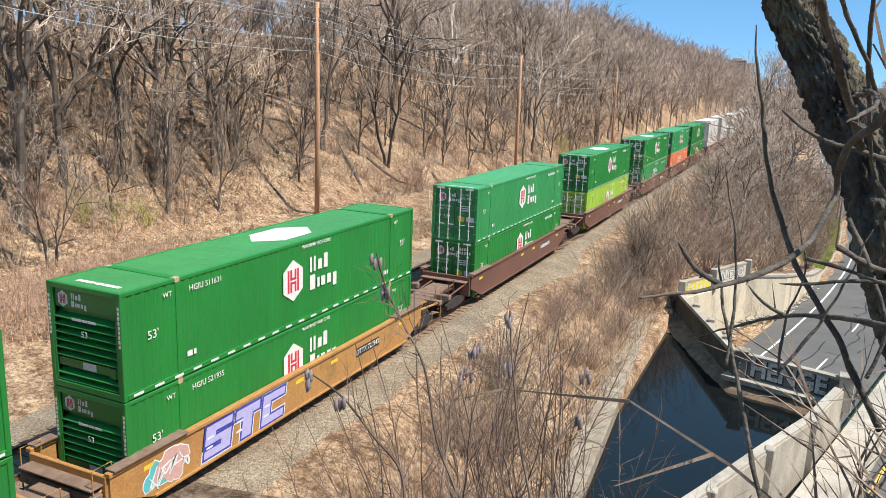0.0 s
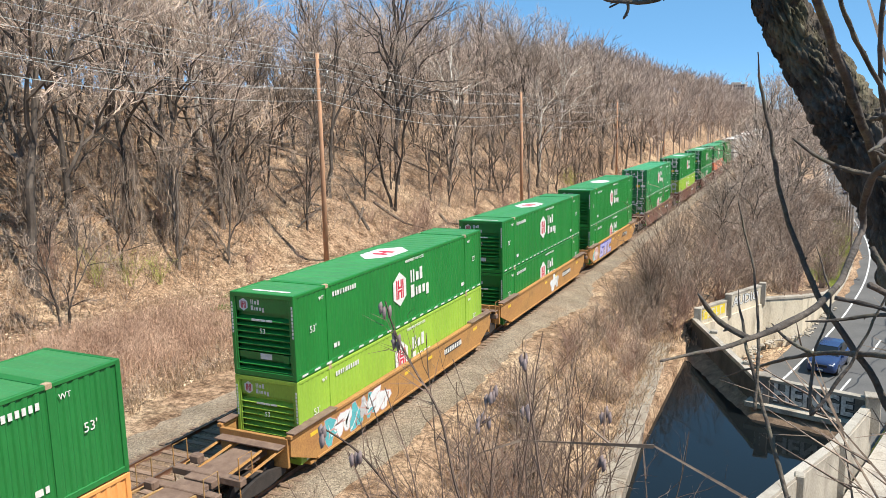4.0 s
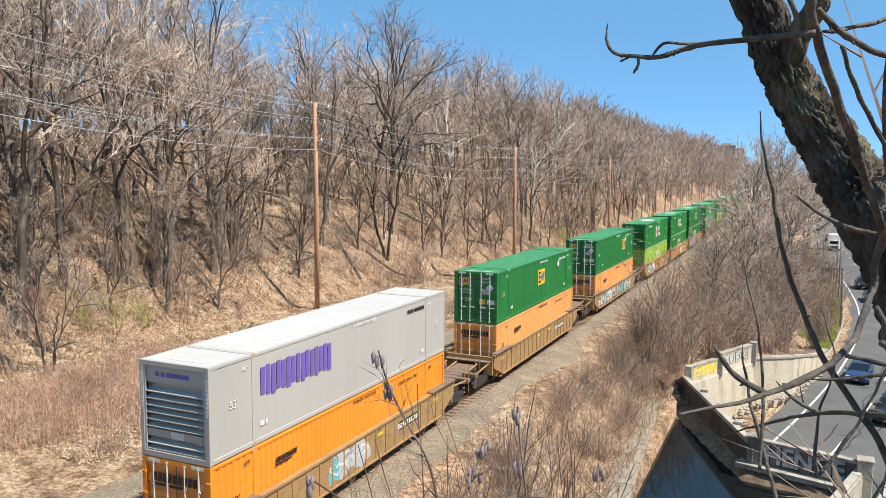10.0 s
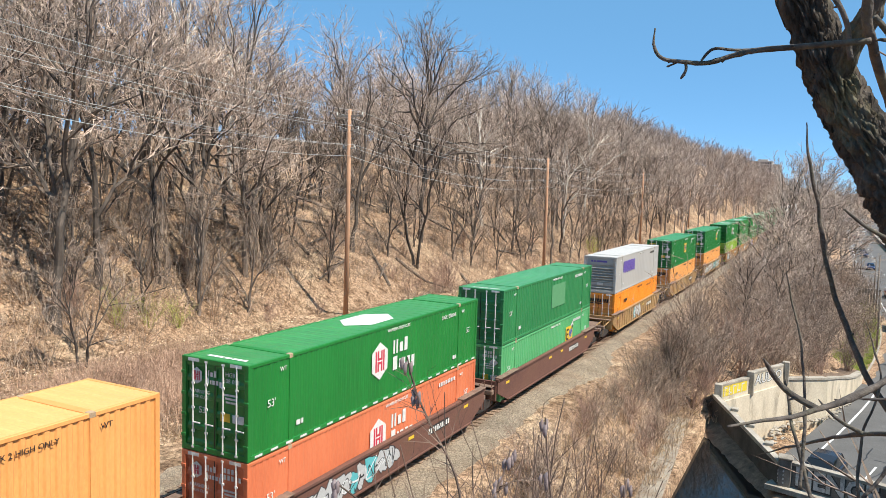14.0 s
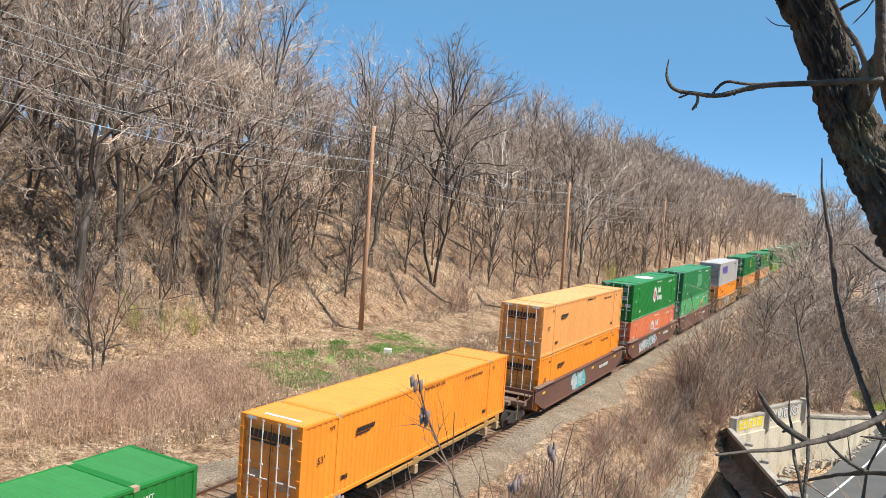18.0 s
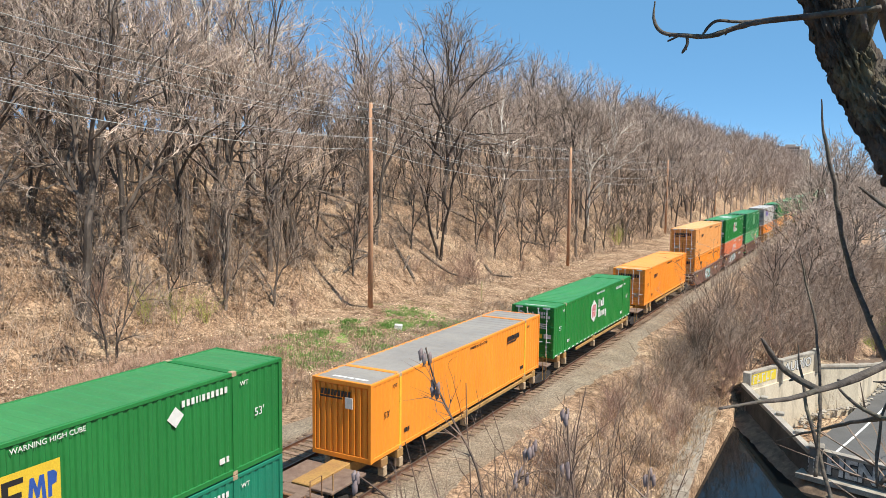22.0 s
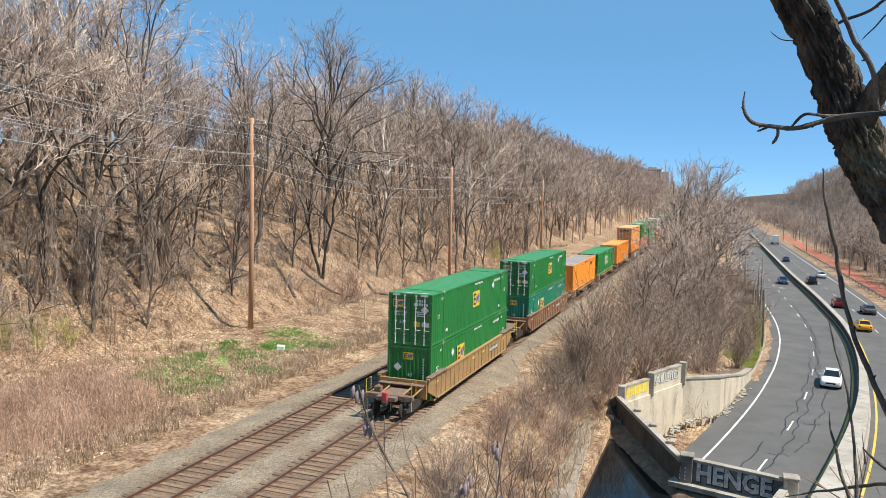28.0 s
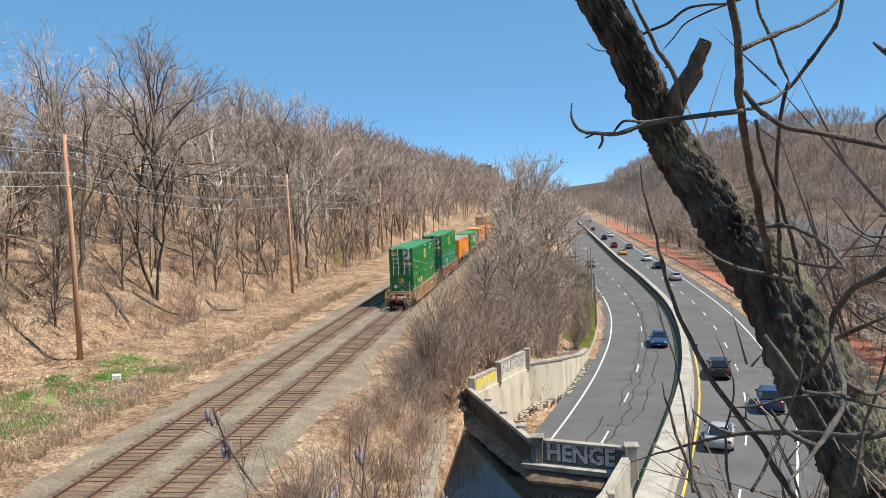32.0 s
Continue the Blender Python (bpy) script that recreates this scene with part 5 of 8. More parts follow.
def make_well_car(colour, back, front, ribs=False, paint=None, truck_back=True, truck_front=True, tail=False, plate=""):
    """A well car under containers whose rear end is at y = 0; it reaches back and front metres past them."""
    a, b = CAR_COL[colour]
    ms = mat("wagon_" + colour, a, b, 0.9, 16, 0.8, 0, 0.25, dirt=(0.10, 0.055, 0.035), dirt_scale=0.9, dirt_amount=0.75)
    word = dict(ochre="ochre-yellow", rust="rust-brown", brown="rusty brown", tan="dirty yellow-brown")[colour]
    ob = thing("well_car", f"{word} weathered double-stack well car carrying containers", "rail wagon", "well cars of the train")
    for s in (1, -1):
        x = s * 1.42
        prof = [(-0.75, 1.0), (-0.75, 1.62), (LEN + 0.75, 1.62), (LEN + 0.75, 1.0), (LEN - 0.7, 0.36), (0.7, 0.36)]
        g = Geo()
        vs = [(x - 0.04, y, z) for y, z in prof] + [(x + 0.04, y, z) for y, z in prof]
        g.add(vs, [tuple(range(5, -1, -1)), tuple(range(6, 12))] + [(i, (i + 1) % 6, (i + 1) % 6 + 6, i + 6) for i in range(6)])
        sill = part("side_sill", g, ms, ob)
        part("top_chord", Geo().box(x - 0.10, x + 0.10, -0.8, LEN + 0.8, 1.60, 1.72, 0.015), ms, sill)
        part("bottom_chord", Geo().box(x - 0.09, x + 0.09, 0.7, LEN - 0.7, 0.33, 0.42, 0.015), ms, sill)
        if ribs:
            for k in range(20):
                y = 0.5 + k * (LEN - 1.0) / 19
                part("rib", Geo().box(x + s * 0.04 - 0.035, x + s * 0.04 + 0.035, y - 0.04, y + 0.04, 0.4, 1.6, 0.006), ms, sill)
        for y0, y1 in ((-0.7, 1.9), (LEN - 1.9, LEN + 0.7)):
            part("walkway", Geo().box(x - 0.17, x + 0.17, y0, y1, 1.73, 1.78, 0.008), M_GRATE, sill, "rusty grating walkway")
        part("stencil_plate", Geo().box(x + s * 0.045 - 0.003, x + s * 0.045 + 0.003, 11.2, 13.0, 0.95, 1.3), M_CK, sill, "black plate with white marks")
        if s > 0:
            geo = letters(plate, 0.3, M_CW) if plate else bars([[0.12] * 4 + [0.13] * 6], 0.22, 0.02)
            part("number_mark", geo, None if plate else M_CW, sill, "white marks", at=Matrix(((0, 0, 1, x + 0.052), (1, 0, 0, 12.1), (0, 1, 0, 1.12), (0, 0, 0, 1))))
            for y in (0.35, 7.2, 9.4, 14.6):
                part("reflector", Geo().box(x + 0.043, x + 0.05, y, y + 0.45, 1.25, 1.38), M_CY, sill, "yellow reflector strip")
    for k in range(5):
        y = 0.6 + k * (LEN - 1.2) / 4
        part("floor_beam", Geo().box(-1.4, 1.4, y - 0.2, y + 0.2, 0.22, 0.35, 0.02), ms, ob)
    for sgn, y_in, y_out in ((-1, -0.7, -back), (1, LEN + 0.7, LEN + front)):
        y0, y1 = sorted((y_in, y_out))
        if y1 - y0 < 0.3:
            continue
        part("end_bulkhead", Geo().box(-1.38, 1.38, min(y_in, y_in + sgn * 0.12), max(y_in, y_in + sgn * 0.12), 0.6, 1.62, 0.02), ms, ob)
        e = part("end_deck", Geo().box(-0.55, 0.55, y0, y1, 0.95, 1.18, 0.02), M_GRATE, ob, "rusty end deck")
        part("cross_beam", Geo().box(-1.35, 1.35, y_out + (0.35 if sgn < 0 else -0.65), y_out + (0.65 if sgn < 0 else -0.35), 0.98, 1.22, 0.03), M_GRATE, e)
        part("grating", Geo().box(-1.3, 1.3, y_in + sgn * 0.2 - 0.32, y_in + sgn * 0.2 + 0.32, 1.36, 1.41, 0.01), M_GRATE, e, "rusty grating platform")
        for x in (-1.2, -0.62, 0.62, 1.2):
            part("slope_bar", Geo().tube([(x, y_in, 1.3), (x, y_out + (-sgn) * 0.5, 1.1)], [0.05, 0.05], 5), ms, e)
        for x in (-1.28, 1.28):
            part("ladder", Geo().tube([(x, y_out - sgn * 0.4, 0.45), (x, y_out - sgn * 0.4, 1.9), (x, y_out - sgn * 1.0, 1.9), (x, y_out - sgn * 1.0, 1.2)], [0.02] * 4, 5), M_CY if tail else ms, e, "bent grab iron")
        part("brake_gear", Geo().box(-1.0, -0.6, y_out - sgn * 0.9 - 0.15, y_out - sgn * 0.9 + 0.15, 1.2, 1.5, 0.05), M_GRATE, e, "rusty brake cylinder")
        part("coupler", Geo().box(-0.16, 0.16, min(y_out - sgn * 0.3, y_out + sgn * 0.25), max(y_out - sgn * 0.3, y_out + sgn * 0.25), 0.75, 1.0, 0.05), M_TRUCK, e, "iron coupler")
    if truck_back:
        make_truck(ob, -back if back < 2.5 else -1.75)
    if truck_front:
        make_truck(ob, LEN + (front if front < 2.5 else 1.75))
    if paint:
        for i, (y0, y1, f, l, *order) in enumerate(paint):
            spray(ob, int(y0 * 10) + i, y0, y1, 0.48, 1.5, f, l, order)
    if tail:
        part("tail_device", Geo().box(-0.14, 0.14, -back - 0.18, -back + 0.02, 1.0, 1.45, 0.03), plain("marker_red", (0.5, 0.06, 0.07), 0.5), ob, "red end-of-train marker")
        part("air_hose", Geo().tube([(0.3, -back, 0.9), (0.35, -back - 0.15, 0.55), (0.15, -back - 0.1, 0.4)], [0.03] * 3, 6), M_TRUCK, ob)
    return ob


def make_spine_car(back, front):
    ms = mat("wagon_spine", (0.46, 0.27, 0.07), (0.28, 0.15, 0.06), 0.9, 16, 0.8, 0, 0.25, dirt=(0.08, 0.05, 0.035), dirt_scale=0.9, dirt_amount=0.75)
    ob = thing("spine_car", "yellow-brown skeleton spine car carrying one container", "rail wagon", "spine cars of the train")
    part("centre_beam", Geo().box(-0.4, 0.4, -back, LEN + front, 0.75, 1.2, 0.03), ms, ob)
    for s in (1, -1):
        part("side_beam", Geo().box(s * 1.24 - 0.05, s * 1.24 + 0.05, 4.0, LEN - 0.6, 1.0, 1.16, 0.02), ms, ob, "yellow side beam")
    for y in (0.9, 2.0, 7.5, LEN - 2.0, LEN - 0.7):
        part("cross_arm", Geo().box(-1.3, 1.3, y - 0.22, y + 0.22, 0.95, 1.28, 0.03), ms, ob)
        for s in (1, -1):
            part("container_foot", Geo().box(s * 1.2 - 0.14, s * 1.2 + 0.14, y - 0.12, y + 0.12, 0.6, 0.96, 0.02), M_CAST, ob)
    part("end_platform", Geo().box(-1.3, 1.3, -back, -0.3, 1.02, 1.12, 0.02), M_GRATE, ob, "rusty grating platform")
    make_truck(ob, -back + 0.1)
    for y in (-back + 0.2, LEN + front - 0.2):
        for x in (-1.2, 1.2):
            part("ladder", Geo().tube([(x, y, 0.4), (x, y, 1.7)], [0.02] * 2, 5), ms, ob)
    return ob


P_LAV, P_BLUE, P_PINK, P_WHT, P_TEAL, P_BLK, P_GRY = (plain("spray_" + n, c, 0.6) for n, c in (("lavender", (0.42, 0.40, 0.68)), ("deep_blue", (0.05, 0.06, 0.35)), ("rose", (0.55, 0.33, 0.30)), ("chalk", (0.68, 0.70, 0.70)), ("aqua", (0.10, 0.42, 0.45)), ("soot", (0.03, 0.03, 0.035)), ("silver", (0.45, 0.46, 0.46))))

RUN = [(0, 0.00), (3.5, 39.72), (5.5, 62.01), (7.5, 84.20), (10.4, 116.07), (12, 133.24), (14, 154.80), (16.5, 181.33), (17.5, 191.88), (20, 218.36), (21.5, 233.93), (24, 259.63), (25.5, 274.78), (28, 300.20), (29.5, 315.74), (32, 342.45)]


MOVERS = []
PROTO = {}
NUMBERED = []


def place_container(key, args, off, z):
    if key not in PROTO:
        PROTO[key] = make_container(**args)
        ob = PROTO[key]
        ob.matrix_basis = pose(0, off, z)
    else:
        ob = copy_thing(PROTO[key], pose(0, off, z))
    MOVERS.append((ob, off, z))
    NUMBERED.append((ob, args, *READ.get((off, z > 2), ("", ""))))
    return ob


# owner's code and number where they can be read: wagon, upper or lower, door, side
READ = {(13.67, True): ("", "HGIU 511631"), (13.67, False): ("", "HGIU 521935"), (37.27, True): ("HGIU\n502 486", ""), (-71.60, True): ("EMHU\n250 025", ""), (-137.38, True): ("HGIU\n508 098", "HGIU 508098"), (-117.95, True): ("EMHU\n246 934", ""), (-237.47, True): ("EMHU\n260 124", "")}


def paint_number(ob, args, door, side):
    logo = args["logo"]
    m = M_CK if logo in ("sch", "purple") else M_CW
    if args["end"] == "door" and logo in ("hub", "emp"):
        geo = letters(door, 0.19, m, 0.003) if door else bars([[0.09] * 4, [0.09] * 6], 0.15, 0.05)
        part("number_mark", geo, None if door else m, ob, "white painted number on the door", at=end_pose(0.62, 2.42, -0.031))
    y = 3.1 if args["end"] == "louver" and logo == "hub" else 13.1
    if args["end"] == "plate":
        return
    if logo == "sch":
        side, y = "STACK 2 HIGH ONLY", 12.4
    geo = letters(side, 0.24 if logo != "sch" else 0.19, m) if side else bars([[0.1, 0.1, 0.1, 0.06, 0.03, 0.1, 0.1, 0.1, 0.1, 0.1, 0.1]], 0.17, 0.03)
    part("number_mark", geo, None if side else m, ob, "painted number", at=side_pose(1, y, 2.48))


K = dict(
    hub_l=dict(colour="hub", end="louver", logo="hub", roof_patch="white"), hub_lr=dict(colour="hub", end="louver", logo="hub", roof_patch="red"), hub_lo=dict(colour="hub", end="louver", logo="hub"),
    hub_d=dict(colour="hub", end="door", logo="hub", roof_patch="white"), hub_d2=dict(colour="hub2", end="door", logo="hub"), hub_dp=dict(colour="hub", end="door", logo="hub"),
    lime_d=dict(colour="lime", end="door", logo="hub"), lime_l=dict(colour="lime", end="louver", logo="hub"), salmon=dict(colour="salmon", end="door", logo="hub"),
    emp=dict(colour="emp", end="door", logo="emp", logo_at=11.2), emp_m=dict(colour="emp", end="door", logo="emp", logo_at=8.2), emp_n=dict(colour="emp_faded", end="door", logo="", name_label="faded green shipping container with a pale rubbed-out patch"), mint=dict(colour="mint", end="door", logo="emp", logo_at=11.5),
    teal=dict(colour="teal", end="ribs", logo="emp", logo_at=5.2), emp_r=dict(colour="emp", end="ribs", logo="emp", logo_at=5.2), amber=dict(colour="amber", end="door", logo="sch"), orange=dict(colour="orange", end="door", logo="sch"),
    sch_p=dict(colour="orange", end="plate", logo="sch", flat=True, roof_colour="grey_roof"), pale=dict(colour="pale", end="louver", logo="purple", flat=True), pale_d=dict(colour="white", end="plate", logo="", name_label="dull white steel shipping container with a plain ribbed end wall"))

# offset, upper, lower, wagon colour, back, front, ribs, sprayed work
TRAIN = [
    (262.16, "pale_d", "pale_d", "rust", 3.50, 3.50, False, None),
    (238.96, "pale_d", "pale_d", "rust", 3.50, 3.50, False, None),
    (215.76, "pale_d", "pale_d", "rust", 3.50, 3.50, False, None),
    (192.56, "pale_d", "pale_d", "rust", 3.50, 3.50, False, None),
    (169.36, "pale_d", "pale_d", "rust", 3.50, 3.50, False, None),
    (146.16, "pale_d", "pale_d", "rust", 3.50, 3.50, False, None),
    (122.96, "hub_dp", "hub_dp", "rust", 1.58, 3.45, False, None),
    (103.56, "hub_d2", "salmon", "rust", 1.58, 1.58, False, None),
    (84.16, "hub_d", "hub_d2", "rust", 3.58, 1.58, False, None),
    (60.76, "hub_d", "lime_d", "rust", 3.62, 3.58, False, None),
    (37.27, "hub_d2", "hub_dp", "rust", 3.68, 3.62, False, None),
    (13.67, "hub_l", "hub_lo", "ochre", 1.52, 3.68, False, [(2.6, 6.6, P_LAV, P_BLUE, 2, 1, 0), (0.6, 1.7, P_PINK, P_WHT)]),
    (-5.62, "hub_lr", "hub_lo", "ochre", 1.54, 1.52, False, [(8.6, 10.0, P_WHT, P_WHT)]),
    (-24.95, "hub_lr", "lime_l", "ochre", 3.48, 1.54, False, [(1.4, 5.6, P_WHT, P_PINK)]),
    (-48.16, "emp", "amber", "tan", 3.59, 3.48, True, [(0.4, 7.4, P_WHT, P_BLK), (7.8, 8.6, P_PINK, P_PINK), (8.8, 14.6, P_TEAL, P_BLK)]),
    (-71.60, "emp_m", "amber", "tan", 3.49, 3.59, True, None),
    (-94.82, "pale", "orange", "tan", 3.44, 3.49, True, [(6.0, 8.5, P_GRY, P_GRY)]),
    (-117.95, "emp_n", "mint", "rust", 1.59, 3.44, False, None),
    (-137.38, "hub_d", "salmon", "rust", 1.60, 1.59, False, [(2.6, 8.4, P_GRY, P_BLK)]),
    (-156.83, "amber", "orange", "rust", 2.28, 1.60, False, [(5.5, 8.0, P_GRY, P_TEAL)]),
    (-177.65, "orange", None, "spine", 2.16, 2.28, False, None),
    (-198.21, "hub_dp", None, "spine", 1.06, 2.16, False, None),
    (-216.59, "sch_p", None, "spine", 2.31, 1.06, False, None),
    (-237.47, "emp_m", "teal", "brown", 3.54, 2.31, True, None),
    (-260.80, "emp_m", "emp_r", "tan", 3.15, 3.54, True, None),
]


def build_train():
    for off, up, low, car, back, front, ribs, paint in TRAIN:
        if car == "spine":
            c = make_spine_car(back, front)
            MOVERS.append((c, off, 0.0))
            place_container(up, K[up], off, 1.29)
            continue
        c = make_well_car(car, back, front, ribs, paint, True, front > 2.5, tail=(up == "emp_m" and low == "emp_r"), plate="DTTX 727943" if off == 13.67 else "")
        MOVERS.append((c, off, 0.0))
        place_container(low, K[low], off, 0.355)
        place_container(up, K[up], off, 0.355 + HGT + 0.02)
    for row in NUMBERED:
        paint_number(*row)


build_train()

# ---------------------------------------------------------------- bare woods
M_BARK = mat("grey_bark", (0.20, 0.16, 0.128), (0.055, 0.043, 0.035), 1.5, 14, 0.95, 0, 0.5, vary=0.45, stretch=(1, 1, 0.25))
M_TWIG = mat("bare_twigs", (0.66, 0.53, 0.43), (0.28, 0.21, 0.165), 0.8, 14, 0.95, 0, 0.0, vary=0.3)
M_TWIG_FAR = mat("far_bare_twigs", (0.48, 0.385, 0.32), (0.26, 0.195, 0.155), 0.05, 2, 0.95, 0, 0.0, island=0.35)
M_BRUSH = mat("dry_brush", (0.53, 0.405, 0.30), (0.21, 0.145, 0.105), 0.25, 6, 0.95, 0, 0.0, island=0.45)
M_SYC = mat("pale_sycamore_bark", (0.82, 0.78, 0.69), (0.55, 0.49, 0.41), 2.5, 12, 0.9, 0, 0.3, stretch=(1, 1, 0.4))
M_DARK = mat("dark_oak_bark", (0.10, 0.08, 0.066), (0.06, 0.048, 0.04), 1.5, 14, 0.95, 0, 0.5, stretch=(1, 1, 0.25))
# second tone darkened to put the thicket's inner shade into the stems
M_SHRUB = mat("shrub_stems", (0.50, 0.385, 0.295), (0.15, 0.105, 0.08), 1.0, 14, 0.95, 0, 0.0, vary=0.3)
M_SHRUB_RED = mat("reddish_shrub_stems", (0.50, 0.335, 0.255), (0.22, 0.135, 0.10), 1.0, 14, 0.95, 0, 0.0, vary=0.25)
M_BUD = mat("yellow_green_buds", (0.46, 0.46, 0.12), (0.30, 0.32, 0.08), 1.0, 14, 0.9, 0, 0.0, vary=0.2)
M_STRAW = mat("dead_grass", (0.62, 0.47, 0.31), (0.42, 0.29, 0.18), 0.4, 10, 0.95, 0, 0.0, island=0.4)
M_WEED = mat("green_weeds", (0.24, 0.42, 0.10), (0.15, 0.30, 0.06), 0.6, 10, 0.8, 0, 0.0, island=0.3)
M_LEAF = mat("dry_leaves", (0.66, 0.51, 0.36), (0.27, 0.165, 0.10), 0.9, 10, 0.9, 0, 0.0, island=0.6)
M_TWIG_DARK = mat("brown_twigs", (0.46, 0.36, 0.28), (0.20, 0.15, 0.115), 0.8, 14, 0.95, 0, 0.0, vary=0.35)
M_PINE = mat("pine_needles", (0.05, 0.10, 0.045), (0.03, 0.06, 0.03), 0.3, 5, 0.9, 0, 0.0, island=0.3)


def bend(r, p, d, length, n, wob, up):
    """A wandering line of n steps."""
    pts, d = [Vector(p)], Vector(d).normalized()
    for _ in range(n):
        d = (d + Vector((r.uniform(-wob, wob), r.uniform(-wob, wob), r.uniform(-wob, wob) + up))).normalized()
        pts.append(pts[-1] + d * length / n)
    return pts


def side_way(r, d, spread):
    """A direction that leaves d by the given angle, at random round it."""
    d = Vector(d).normalized()
    u = d.cross(Vector((r.uniform(-1, 1), r.uniform(-1, 1), r.uniform(-1, 1)))).normalized()
    return (d * math.cos(spread) + u * math.sin(spread)).normalized()


def sliver(g, r, a, b, w):
    """The thinnest twigs: one narrow triangle each."""
    u = (b - a).cross(Vector((r.uniform(-1, 1), r.uniform(-1, 1), r.uniform(-1, 1)))).normalized() * w
    g.add([tuple(a - u), tuple(a + u), tuple(b)], [(0, 1, 2)])


def arc(r, p0, p2, lift, n, wob):
    """A limb from p0 to p2 that first climbs, then leans out, wandering a little."""
    d = p2 - p0
    p1 = p0 + Vector((d.x * (0.5 - lift), d.y * (0.5 - lift), d.z * (0.5 + lift)))
    w = d.length * wob
    out = []
    for i in range(n + 1):
        t = i / n
        q = p0 * (1 - t) ** 2 + p1 * 2 * t * (1 - t) + p2 * t * t
        s = 0 if i == 0 else w * (1 if i < n else 0.5)
        out.append(q + Vector((r.uniform(-s, s), r.uniform(-s, s), r.uniform(-s, s))))
    return out


def tree_geo(seed, h, limbs=5, dense=1.0, lean=0.1, low=0.3, multi=1, wide=0.36):
    """A bare tree: trunk, limbs that reach for a rounded crown, their forks, branches, twigs and the thinnest twigs."""
    r = random.Random(seed)
    trunk, crown = Geo(), Geo()
    for s in range(multi):
        rad = 0.0125 * h * (1.0 if multi == 1 else 0.72)
        base = Vector((r.uniform(-0.5, 0.5) * (multi > 1), r.uniform(-0.5, 0.5) * (multi > 1), -0.5))
        tip = Vector((r.uniform(-lean, lean) * h, r.uniform(-lean, lean) * h, h * 0.72))
        if multi > 1:
            a = 3.14 * s + r.uniform(-0.5, 0.5)
            tip += Vector((math.cos(a), math.sin(a), 0)) * h * 0.14
        stem = arc(r, base, tip, 0.12, 9, 0.012)
        trunk.tube(stem, [rad * (1.4 if i == 0 else 1.08 - 0.09 * i) for i in range(10)], 7)
        mid = Vector((tip.x * 0.9, tip.y * 0.9, h * (0.32 + 0.45 * low)))
        rh = h * 0.985 - mid.z

        def dome(az, el):
            k = r.uniform(0.86, 1.05)
            return mid + Vector((math.cos(az) * math.cos(el) * wide * h * k, math.sin(az) * math.cos(el) * wide * h * k, math.sin(el) * rh * k))

        ways = []
        az = r.uniform(0, 6.28)
        for k in range(limbs):
            az += 2.4 + r.uniform(-0.3, 0.3)
            el = radians(-6 + 86 * (k + 0.5) / limbs + r.uniform(-8, 8))
            q = low + (0.66 - low) * k / limbs
            i = min(8, int(q / 0.72 * 9))
            p0 = stem[i].lerp(stem[i + 1], q / 0.72 * 9 - i)
            main = arc(r, p0, dome(az, el), 0.2, 7, 0.03)
            r0 = rad * (0.62 - 0.3 * k / limbs)
            ways.append((main, r0))
            for j, side in ((2, 1), (3, -1)):
                ways.append((arc(r, main[j], dome(az + side * r.uniform(0.35, 0.8), el + r.uniform(-0.35, 0.4)), 0.12, 6, 0.035), r0 * 0.6))
        ways.append((arc(r, stem[-1], dome(az, 1.45), 0.05, 6, 0.04), rad * 0.3))
        for way, r0 in ways:
            m = len(way) - 1
            trunk.tube(way, [r0 * (1 - 0.82 * j / m) + 0.014 for j in range(m + 1)], 4, cap=False)
            span = (way[-1] - way[0]).length
            nb = max(4, round(span * 1.25 * dense * 15 / h))
            for j in range(nb):
                t = 0.3 + 0.7 * ((j + r.random()) / nb) ** 0.8
                i = min(m - 1, int(t * m))
                p2 = way[i].lerp(way[i + 1], t * m - i)
                d2 = side_way(r, way[i + 1] - way[i], r.uniform(0.4, 0.85))
                d2.z += 0.25
                L2 = h * r.uniform(0.07, 0.15)
                br = bend(r, p2, d2, L2, 3, 0.2, 0.06)
                rb = r0 * 0.3 * (1 - 0.5 * t) + 0.014
                crown.tube(br, [rb, rb * 0.8, rb * 0.6, rb * 0.4], 3, cap=False)
                nt = 5
                for e in range(nt):
                    u = 0.15 + 0.85 * (e + r.random()) / nt
                    mm = min(2, int(u * 3))
                    p3 = br[mm].lerp(br[mm + 1], u * 3 - mm)
                    d3 = side_way(r, br[mm + 1] - br[mm], r.uniform(0.35, 0.8))
                    d3.z += 0.2
                    L3 = h * r.uniform(0.035, 0.075)
                    p4 = p3 + d3.normalized() * L3
                    sliver(crown, r, p3, p4, 0.028)
                    for _ in range(3):
                        p5 = p3.lerp(p4, r.uniform(0.15, 0.95))
                        d5 = side_way(r, d3, r.uniform(0.35, 0.8))
                        sliver(crown, r, p5, p5 + d5 * L3 * r.uniform(0.45, 0.9), 0.02)
    return trunk, crown


def far_tree_geo(seed, h, n):
    """A tree for the distance: a few limbs and a crown of single twigs."""
    r = random.Random(seed)
    g = Geo()
    g.spike((0, 0, -1), (r.uniform(-0.5, 0.5), r.uniform(-0.5, 0.5), h * 0.8), 0.22)
    for _ in range(9):
        a, e = r.uniform(0, 6.28), r.uniform(0.25, 0.85)
        p = Vector((0, 0, h * r.uniform(0.2, 0.5)))
        d = Vector((math.cos(a) * e, math.sin(a) * e, 1)).normalized()
        q = p + d * (h * r.uniform(0.38, 0.55))
        g.spike(p, q, 0.11)
        for _ in range(n):
            s = p.lerp(q, r.uniform(0.15, 1.0))
            w = side_way(r, d, r.uniform(0.35, 1.0))
            sliver(g, r, s, s + w * h * r.uniform(0.07, 0.2), r.uniform(0.04, 0.085))
    return g


